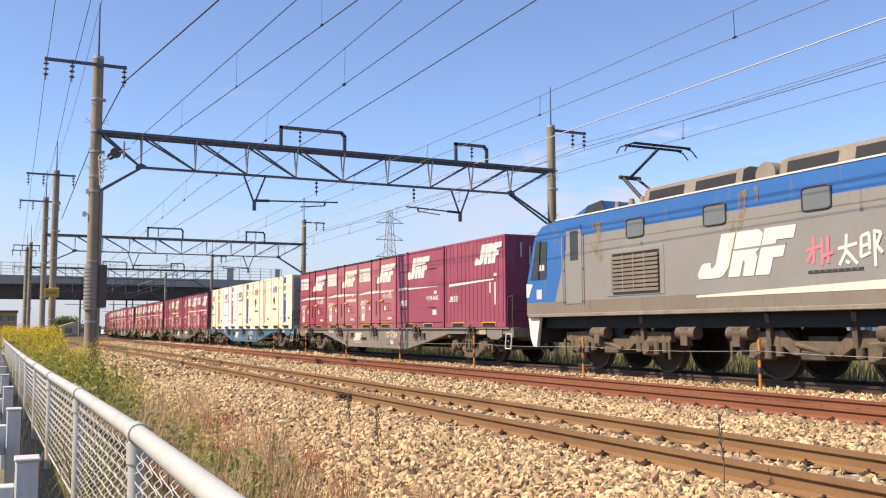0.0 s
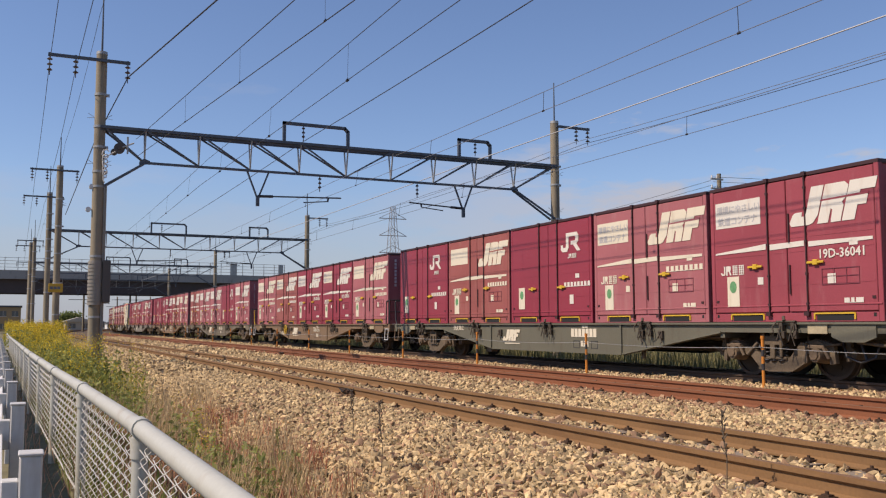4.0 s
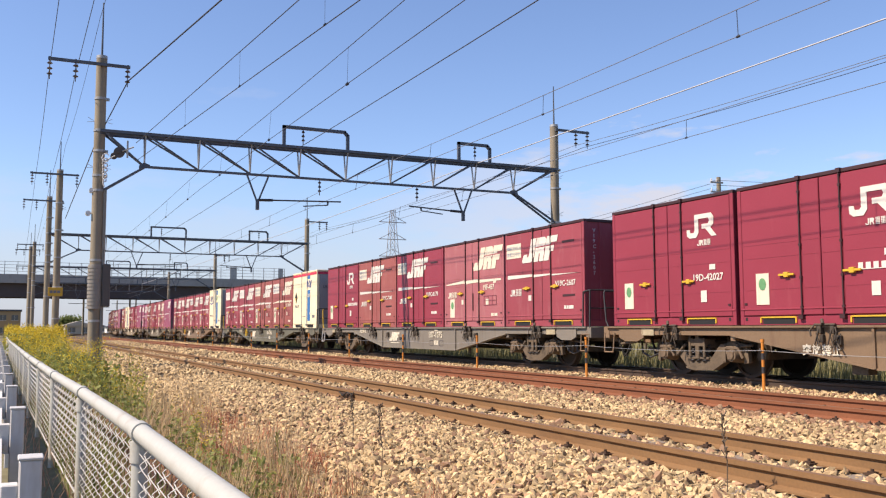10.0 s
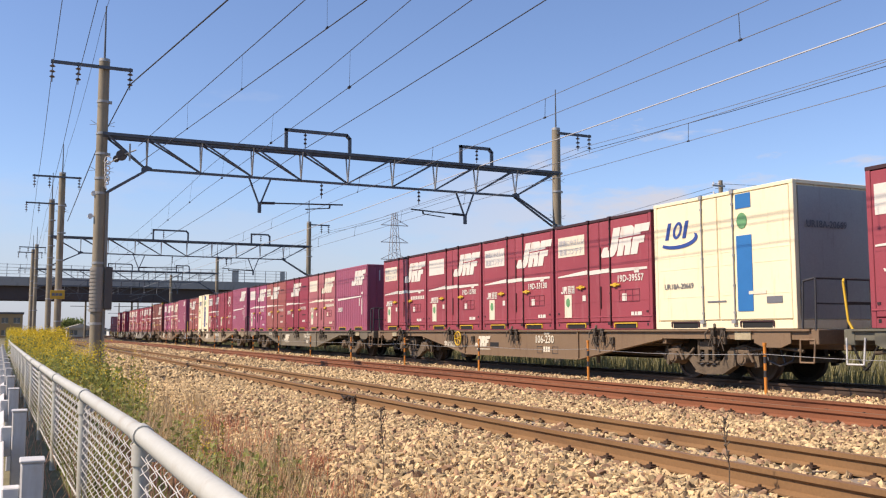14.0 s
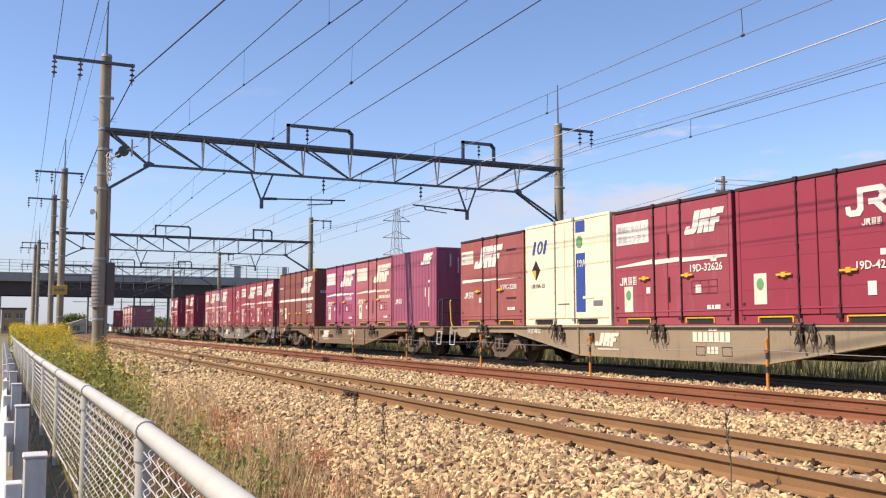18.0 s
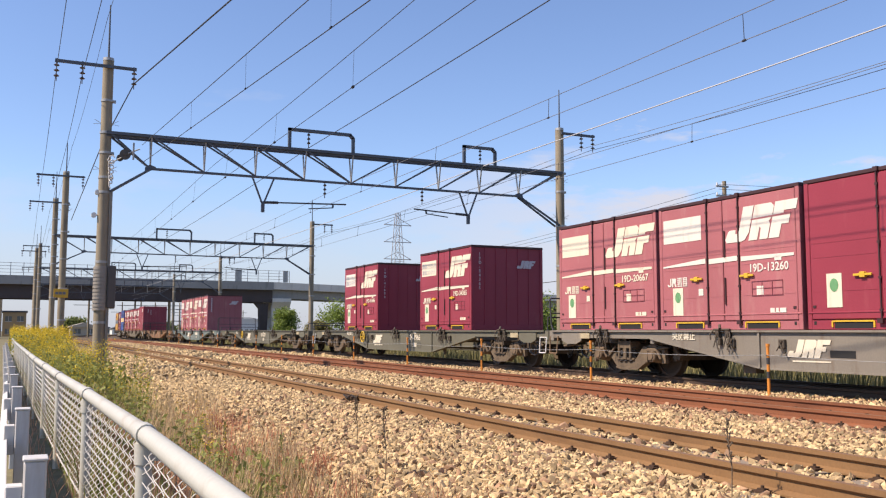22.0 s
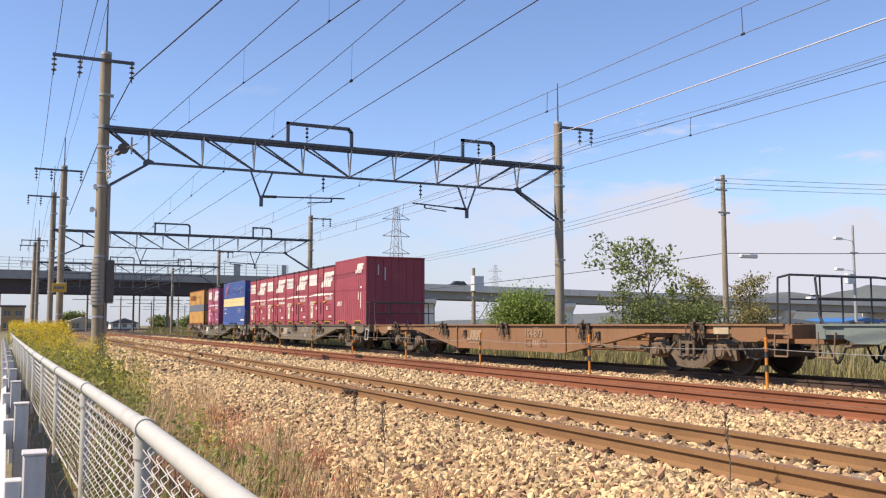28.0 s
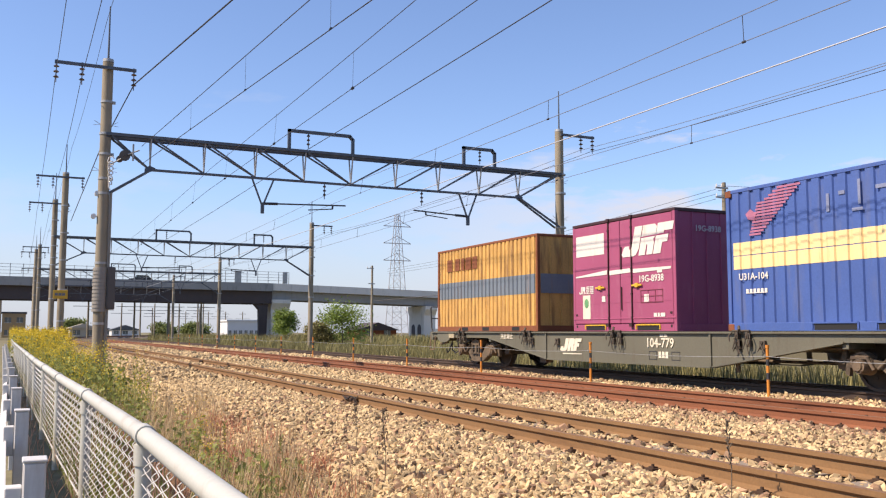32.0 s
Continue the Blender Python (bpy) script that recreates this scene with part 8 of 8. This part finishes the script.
# ---- trees and bushes ----
def tree(x, y, h, spread, label, limbs=7, leaves=70, leaf=0.13, material="leaf", seed=1, z=-0.75, open_=0.25, trunk=0.09, low=0.3):
    r = random.Random(seed)
    t = thing("tree", label, "tree", at=(x, y, z))
    tr = Shape()
    tr.tube((0, 0, -0.1), (0.05 * h * r.uniform(-1, 1) * 0.4, 0, h * 0.55), trunk, trunk * 0.6, n=8)
    tr.tube((0.0, 0, h * 0.52), (r.uniform(-0.2, 0.2), 0, h * 0.9), trunk * 0.6, trunk * 0.15, n=6)
    tips = []
    for i in range(limbs):
        a = 2 * math.pi * i / limbs + r.uniform(-0.4, 0.4)
        z0 = h * r.uniform(low, 0.72)
        z1 = min(h, z0 + h * r.uniform(0.12, 0.38))
        rr = spread * r.uniform(0.5, 1.0) * (1.15 - 0.6 * (z1 / h))
        p0, p1 = Vector((0, 0, z0)), Vector((rr * math.cos(a), rr * math.sin(a), z1))
        tr.tube(p0, p1, trunk * 0.42, trunk * 0.12, n=5)
        for k in range(3):
            q = p0.lerp(p1, r.uniform(0.45, 0.9))
            e = q + Vector((r.uniform(-1, 1), r.uniform(-1, 1), r.uniform(0.1, 0.9))) * spread * 0.28
            tr.tube(q, e, trunk * 0.15, trunk * 0.05, n=4)
            tips.append(e)
        tips.append(p1)
    part("trunk", tr, M["bark"], t, "brown trunk with thin limbs")
    tips.append(Vector((0, 0, h * 0.95)))
    pts = np.array([tuple(q) for q in tips])
    v, f = leafy(pts, leaves, spread * open_ * 0.5, leaf, squash=0.75)
    v[:, 2] = np.maximum(v[:, 2], 0.05)
    part("crown", mesh_np("crown", v, f, M[material]), None, t, "open crown of small leaves")
    return t


tree(31.0, 39.5, 6.0, 4.2, "tall sprawling green tree with an open layered crown", 11, 34, 0.22, "leaf", 3, open_=0.13, low=0.3, trunk=0.08)
tree(28.5, 38.5, 3.9, 1.5, "slender green sapling beside the tracks", 7, 34, 0.15, "leaf", 5, open_=0.2, trunk=0.05)
tree(33.6, 38.8, 4.3, 1.8, "yellowing thin-leaved sapling by the pole", 8, 34, 0.15, "leaf_dry", 9, open_=0.27, trunk=0.05)
tree(39.2, 40.5, 4.6, 1.7, "yellow-green autumn sapling in rough grass", 9, 38, 0.16, "leaf_dry", 12, open_=0.28, trunk=0.05)
tree(29.8, 37.5, 2.7, 2.0, "low spreading green shrub in rough grass", 12, 110, 0.14, "leaf", 21, open_=0.4, trunk=0.05, low=0.12)
tree(32.4, 37.2, 2.5, 2.0, "low spreading green shrub in rough grass", 12, 110, 0.14, "leaf", 22, open_=0.4, trunk=0.05, low=0.12)
tree(38.0, 39.0, 2.6, 1.8, "low yellowing shrub in rough grass", 12, 90, 0.14, "leaf_dry", 23, open_=0.4, trunk=0.05, low=0.12)
tree(26.2, 45.0, 3.0, 2.2, "round bright green bush in rough grass", 16, 170, 0.15, "leaf_bright", 31, open_=0.46, trunk=0.06, low=0.12)
tree(28.3, 46.0, 2.5, 1.4, "small green bush in rough grass", 12, 120, 0.15, "leaf_bright", 32, open_=0.45, trunk=0.05, low=0.12)
tree(27.2, 80.0, 3.7, 2.7, "wide open yellow-green bush by the tracks", 18, 60, 0.2, "leaf_bright", 42, open_=0.42, trunk=0.06, low=0.12)
tree(24.8, 80.0, 2.3, 1.4, "wide yellow-green bush by the tracks", 14, 90, 0.2, "leaf_dry", 43, open_=0.42, trunk=0.06, low=0.12)
tree(44.2, 163.0, 5.6, 2.7, "conical dark green bush at a bridge pier", 18, 90, 0.32, "leaf_bright", 57, open_=0.36, low=0.1)
tree(40.0, 290.0, 3.0, 4.0, "distant dark green tree beyond the overpass", 16, 90, 0.7, "leaf", 51, open_=0.4, low=0.15)
tree(53.0, 310.0, 3.2, 5.0, "distant dark green tree beyond the overpass", 16, 90, 0.7, "leaf", 53, open_=0.4, low=0.15)
tree(15.5, 330.0, 4.6, 4.5, "distant dark green tree beyond the overpass", 16, 90, 0.8, "leaf", 54, open_=0.4, low=0.15)


# ---- electric locomotive ----
def locomotive():
    t = thing("electric_locomotive", "blue and grey electric locomotive with a raised pantograph", "locomotive")
    W = 1.43
    E = 8.66
    prof = [(-E, 1.30), (-E, 2.05), (-E + 0.40, 3.20), (-E + 0.75, 3.44), (-E + 1.7, 3.54), (E - 1.7, 3.54), (E - 0.75, 3.44), (E - 0.40, 3.20), (E, 2.05), (E, 1.30)]
    part("body", Shape().prism(prof, 0, -W, W), M["loco_blue"], t, "blue steel body shell")
    x = -W
    # lower side and grey side plates with slanted ends
    part("lower_side", Shape().prism([(-E + 0.01, 1.26), (E - 0.01, 1.26), (E - 0.01, 1.58), (-E + 0.01, 1.58)], 0, x - 0.01, x + 0.02), M["loco_dirty"], t, "dusty tan-grey lower side")
    part("grey_side", Shape().prism([(-7.35, 1.582), (7.35, 1.582), (6.75, 3.06), (-6.75, 3.06)], 0, x - 0.008, x + 0.02), M["loco_grey"], t, "grey side panel with tan rust streaks")
    part("roof_line", Shape().box(x - 0.014, -7.3, 3.515, x + 0.05, 7.3, 3.545), M["white"], t, "white line along the roof edge")
    part("seam", Shape().box(x - 0.014, -6.6, 2.86, x, 6.6, 2.885), M["loco_roof"], t)
    part("sill", Shape().box(x - 0.03, -E + 0.1, 1.22, x + 0.05, E - 0.1, 1.30, 0.01), M["loco_roof"], t)
    # cab end
    part("windscreen", Shape().prism([(E + 0.004, 2.12), (E - 0.34, 3.10), (E - 0.38, 3.10), (E - 0.04, 2.12)], 0, -1.28, 1.28), M["glass_dark"], t, "dark windscreen")
    part("cab_window", Shape().prism([(E - 0.20, 2.15), (E - 0.92, 2.15), (E - 0.98, 3.06), (E - 0.48, 3.10)], 0, x - 0.012, x + 0.02), M["glass_dark"], t, "dark cab side window")
    part("window_rim", Shape().bar((x - 0.014, E - 0.58, 2.15), (x - 0.014, E - 0.68, 3.09), 0.03, 0.04, (1, 0, 0)), M["dark_steel"], t)
    part("white_nose", Shape().prism([(E + 0.006, 1.72), (E + 0.006, 2.06), (E - 0.30, 2.04), (E - 0.10, 1.72)], 0, x - 0.012, x + 0.3), M["white"], t, "white nose flash")
    part("number_box", Shape().box(x - 0.013, E - 0.72, 1.66, x, E - 0.48, 1.90), M["pale_purple"], t)
    bars(t, (x - 0.01, E - 0.62, 2.0 + 0.36), (0.09, 0.11), 0.14, M["pale_purple"])
    door = part("cab_door", Shape().box(x - 0.022, 6.22, 1.50, x + 0.01, 6.84, 3.34, 0.015), M["loco_grey"], t, "grey cab door")
    part("door_window", Shape().box(x - 0.028, 6.34, 2.52, x - 0.02, 6.66, 3.20, 0.0), M["glass_dark"], door)
    part("door_top", Shape().box(x - 0.026, 6.22, 3.22, x - 0.023, 6.84, 3.34), M["loco_blue"], door)
    s = Shape()
    for y in (6.14, 6.92):
        s.path([(x - 0.07, y, 1.55), (x - 0.07, y, 3.1)], 0.018, 6)
        for z in (1.55, 2.3, 3.1):
            s.tube((x, y, z), (x - 0.07, y, z), 0.014, n=6)
    part("grab_rail", s, M["galv"], t)
    # louvre
    lv = part("louvre_frame", Shape().box(x - 0.02, 3.34, 1.63, x, 5.26, 2.62, 0.008), M["loco_grey"], t, "grey louvre frame")
    part("louvre_back", Shape().box(x - 0.024, 3.48, 1.70, x - 0.016, 5.04, 2.54), M["black"], lv)
    slat = cached("louvre_slat", lambda: Shape().prism([(-0.002, 0.0), (-0.05, -0.02), (-0.05, 0.03), (-0.002, 0.055)], 1, -0.78, 0.78), M["loco_dirty"])
    for k in range(9):
        part("louvre_slat", slat, None, lv, at=(x - 0.02, 4.26, 1.73 + k * 0.087))
    for y in (3.9, 4.26, 4.62):
        part("louvre_bar", Shape().box(x - 0.075, y - 0.012, 1.72, x - 0.066, y + 0.012, 2.50), M["loco_grey"], lv)
    for y in (4.24, 1.88, -0.46, -2.8):
        w = part("side_window", Shape().box(x - 0.02, y - 0.29, 2.85, x - 0.008, y + 0.29, 3.23, 0.005), M["glass_grey"], t, "grey rounded engine-room window")
        part("rubber_seal", Shape().path([(x - 0.02, y - 0.29, 2.88), (x - 0.02, y - 0.22, 2.85), (x - 0.02, y + 0.22, 2.85), (x - 0.02, y + 0.29, 2.88), (x - 0.02, y + 0.29, 3.20), (x - 0.02, y + 0.22, 3.23), (x - 0.02, y - 0.22, 3.23), (x - 0.02, y - 0.29, 3.20), (x - 0.02, y - 0.29, 2.88)], 0.016, 5), M["dark_steel"], w)
    logo(t, 2.02, 0.80, M["white"], (x - 0.014, 2.22, 1.86), body=M["loco_grey"])
    part("cream_stripe", Shape().prism([(2.43, 1.52), (2.43, 1.56), (-1.7, 1.66), (-6.5, 1.66), (-6.5, 1.52)], 0, x - 0.016, x - 0.009), M["ivory"], t, "cream stripe widening forwards")
    for pts in ([(-5.75, 3.3), (-5.4, 3.3), (-5.45, 2.75), (-5.3, 2.5), (-5.5, 2.4), (-5.7, 2.6), (-5.85, 2.8)], [(-1.35, 3.35), (-1.05, 3.4), (-1.1, 3.0), (-1.25, 2.6), (-1.4, 1.9), (-1.65, 1.85), (-1.55, 2.3), (-1.5, 2.8), (-1.3, 3.05)],
                [(-0.9, 3.42), (-0.78, 3.42), (-0.8, 3.15), (-0.88, 3.15)]):
        plate(t, "paint_stain", pts, M["loco_stain"], x - 0.0085, label="tan rust stain", depth=0.003)
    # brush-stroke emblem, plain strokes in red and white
    for mt, u, ss in (("pink", 0.21, ((0, 0.28, 0.34, 0.34), (0.15, 0.06, 0.16, 0.5), (0.14, 0.28, 0.02, 0.08), (0.32, 0.02, 0.34, 0.46), (0.44, 0.05, 0.45, 0.48), (0.34, 0.16, 0.55, 0.22))),
                      ("white", 0.84, ((0, 0.26, 0.36, 0.32), (0.17, 0.48, 0.15, 0.2), (0.16, 0.22, 0.02, 0.0), (0.16, 0.22, 0.36, 0.0), (0.14, 0.06, 0.22, 0.02))),
                      ("white", 1.22, ((0.06, 0.42, 0.2, 0.46), (0.04, 0.1, 0.06, 0.42), (0.2, 0.2, 0.2, 0.46), (0.05, 0.26, 0.2, 0.29), (0.04, 0.1, 0.22, 0.16), (0.3, -0.06, 0.3, 0.5), (0.3, 0.48, 0.42, 0.44), (0.42, 0.44, 0.33, 0.26), (0.33, 0.26, 0.43, 0.14)))):
        s = Shape()
        for i, (a, b, c_, d) in enumerate(ss):
            xo = x - 0.012 - 0.0012 * i
            s.bar((xo, -u - a, 1.92 + b), (xo, -u - c_, 1.92 + d), 0.005, 0.052, (0, 0.3, 1) if abs(d - b) < abs(c_ - a) else (0, 1, 0.2))
        part("brush_emblem", s, M[mt], t, "brush-stroke emblem")
    bars(t, (x - 0.012, -0.24, 1.82), (0.1,) * 9, 0.05, M["dark_steel"], gap=0.02)
    # roof: cab fairing, ventilator boxes, rails
    part("roof_deck", Shape().box(-1.15, -7.0, 3.54, 1.15, 7.0, 3.60), M["loco_roof"], t)
    part("cab_fairing", Shape().prism([(E - 0.75, 3.44), (6.6, 3.84), (6.05, 3.88), (5.9, 3.55), (E - 1.7, 3.54)], 0, -0.95, 0.95), M["loco_blue"], t, "blue roof fairing over the cab")
    part("fairing_end", Shape().prism([(6.62, 3.83), (6.05, 3.89), (5.88, 3.56), (6.9, 3.56)], 0, -0.97, -0.95), M["dark_steel"], t)
    for a, b in ((1.5, 4.35), (-2.2, 0.6), (-6.0, -2.6)):
        s = Shape().prism([(-1.12, 3.58), (-1.06, 3.86), (-0.9, 3.93), (0.9, 3.93), (1.06, 3.86), (1.12, 3.58)], 1, a, b)
        bx = part("roof_ventilator", s, M["loco_roof"], t, "dirty grey roof ventilator box")
        n = max(1, int((b - a) / 1.3))
        for k in range(n):
            c0 = a + (b - a) * (k + 0.12) / n
            c1 = a + (b - a) * (k + 0.88) / n
            part("vent_grille", Shape().add([(-1.119, c0, 3.63), (-1.119, c1, 3.63), (-1.079, c1, 3.82), (-1.079, c0, 3.82)], [(0, 1, 2, 3)]).add([(-1.10, c0, 3.63), (-1.10, c1, 3.63), (-1.06, c1, 3.82), (-1.06, c0, 3.82)], [(0, 1, 2, 3)]),
                 M["black"], bx)
    part("roof_drum", Shape().tube((-1.0, 1.04, 3.68), (1.0, 1.04, 3.68), 0.24, n=18), M["loco_roof"], t)
    for y in (5.6, 5.1, 4.7, 0.75):
        part("roof_insulator", Shape().tube((-0.85, y, 3.58), (-0.85, y, 3.80), 0.09, 0.06, n=10), M["loco_roof"], t)
    # single-arm pantograph
    pg = part("pantograph", Shape().tube((-0.35, 5.2, 3.72), (-0.2, 6.25, 4.5), 0.045, n=8).tube((0.35, 5.2, 3.72), (0.2, 6.25, 4.5), 0.03, n=8)
              .tube((0, 6.25, 4.5), (0, 5.2, 5.0), 0.035, n=8).tube((-0.1, 6.3, 4.42), (0, 5.3, 4.95), 0.018, n=6).tube((-0.3, 6.25, 4.5), (0.3, 6.25, 4.5), 0.05, n=8)
              .box(-0.5, 5.0, 3.62, 0.5, 5.6, 3.74), M["dark_steel"], t, "dark raised single-arm pantograph")
    for y in (5.05, 5.35):
        part("contact_strip", Shape().box(-0.8, y - 0.03, 5.03, 0.8, y + 0.03, 5.075).path([(-0.8, y, 5.05), (-0.95, y, 5.0), (-1.05, y, 4.85)], 0.015, 6).path([(0.62, y, 5.05), (0.85, y, 5.0), (1.0, y, 4.85)], 0.015, 6), M["black"], pg)
    # underframe, steps, bogies
    part("underframe", Shape().box(-1.2, -E + 0.3, 0.95, 1.2, E - 0.3, 1.26), M["black"], t)
    for y in (E - 0.25, -E + 0.25):
        part("skirt", Shape().prism([(y - 0.28, 1.26), (y + 0.28, 1.26), (y + 0.18, 0.72), (y + 0.05, 0.50), (y - 0.10, 0.50)], 0, -1.38, -1.30), M["concrete_pale"], t, "dirty pale corner skirt")
        part("buffer_beam", Shape().box(-1.3, y - 0.1, 0.6, 1.3, y + 0.1, 1.2), M["dark_steel"], t)
        part("coupler", Shape().box(-0.14, y - 0.4, 0.75, 0.14, y + 0.4, 1.0, 0.03), M["dark_steel"], t)
    for y in (5.9, 3.0, 1.6, -1.6, -3.0, -5.9):
        part("brake_cylinder", Shape().tube((-1.18, y - 0.29, 0.85), (-1.18, y + 0.25, 0.85), 0.13, n=12).box(-1.3, y - 0.1, 0.6, -1.15, y + 0.1, 0.95, 0.01), M["bogie"], t)
    for y in (4.4, 0.9, -0.9, -4.4):
        part("side_stay", Shape().bar((-1.2, y, 1.2), (-1.05, y + 0.1, 0.62), 0.1, 0.08, (1, 0, 0)), M["bogie"], t)

    def frame_():
        s = Shape()
        for sx in (-1, 1):
            a, b = min(sx * 0.92, sx * 1.06), max(sx * 0.92, sx * 1.06)
            s.prism([(-1.9, 0.66), (-1.9, 0.86), (-0.7, 0.90), (-0.5, 0.72), (0.5, 0.72), (0.7, 0.90), (1.9, 0.86), (1.9, 0.66), (0.7, 0.62), (0.5, 0.48), (-0.5, 0.48), (-0.7, 0.62)], 0, a, b)
            for y in (-1.25, 1.25):
                s.box(a - 0.03, y - 0.26, 0.38, b + 0.03, y + 0.26, 0.72, 0.03)
                s.tube((sx * 1.08, y, 0.56), (sx * 1.20, y, 0.56), 0.15, 0.12, n=14)
                for q in (-0.42, 0.42):
                    s.tube((sx * 1.0, y + q, 0.45), (sx * 1.0, y + q, 0.86), 0.085, n=10)
            s.tube((sx * 1.12, -0.35, 0.5), (sx * 1.12, 0.35, 0.66), 0.05, n=8)
            s.box(min(sx * 0.9, sx * 1.16), -0.25, 0.40, max(sx * 0.9, sx * 1.16), 0.25, 0.56, 0.02)
        s.box(-0.9, -0.3, 0.4, 0.9, 0.3, 0.8)
        s.tube((-1.1, -1.9, 0.32), (-1.1, -1.9, 0.7), 0.035, n=6)
        s.tube((-1.1, 1.9, 0.32), (-1.1, 1.9, 0.7), 0.035, n=6)
        return s
    fm = cached("loco_bogie", frame_, M["bogie"])
    for y in (-5.55, 0.0, 5.55):
        bogie(t, y, fm, 0.56, 1.25, LOCO_WHEELS, "motor_bogie")
    return t


MOVERS.append((locomotive(), -10.13, 0.0, 0.0))


# ---- what moves ----
def run(t):
    """Metres that the train has gone since its first container passed the camera."""
    q = t / 10.0
    return (((-0.491 * q + 4.1638) * q - 13.4004) * q + 135.5101) * q - 20.9411


def ride(u, dy, z, t):
    p, a = along(XT, u - run(t))
    m = Matrix.Translation(p) @ Matrix.Rotation(-a, 4, "Z")
    return m @ Matrix.Translation((0, dy, z))


def spin(wheels, half, r):
    for which, dy in (("front", -half), ("rear", half)):
        first, *rest = wheels[which]
        walk(first, [(i / FPS, pose(0, dy, r, math.degrees((run(i / FPS) - run(0)) / r))) for i in range(32 * FPS + 1)])
        for o in rest:
            o.rotation_mode = "QUATERNION"
            o.animation_data_create()
            o.animation_data.action = first.animation_data.action
            o.animation_data.action_slot = first.animation_data.action_slot


def motions():
    for ob, x, speed in CARS:
        walk(ob, [(t / 2, drive(x, speed, t / 2)) for t in range(65)])
    for ob, u, dy, z in MOVERS:
        walk(ob, [(t, ride(u, dy, z, t)) for t in range(33)])
    spin(WHEELS, 0.95, 0.43)
    if LOCO_WHEELS["front"]:
        spin(LOCO_WHEELS, 1.25, 0.56)


motions()
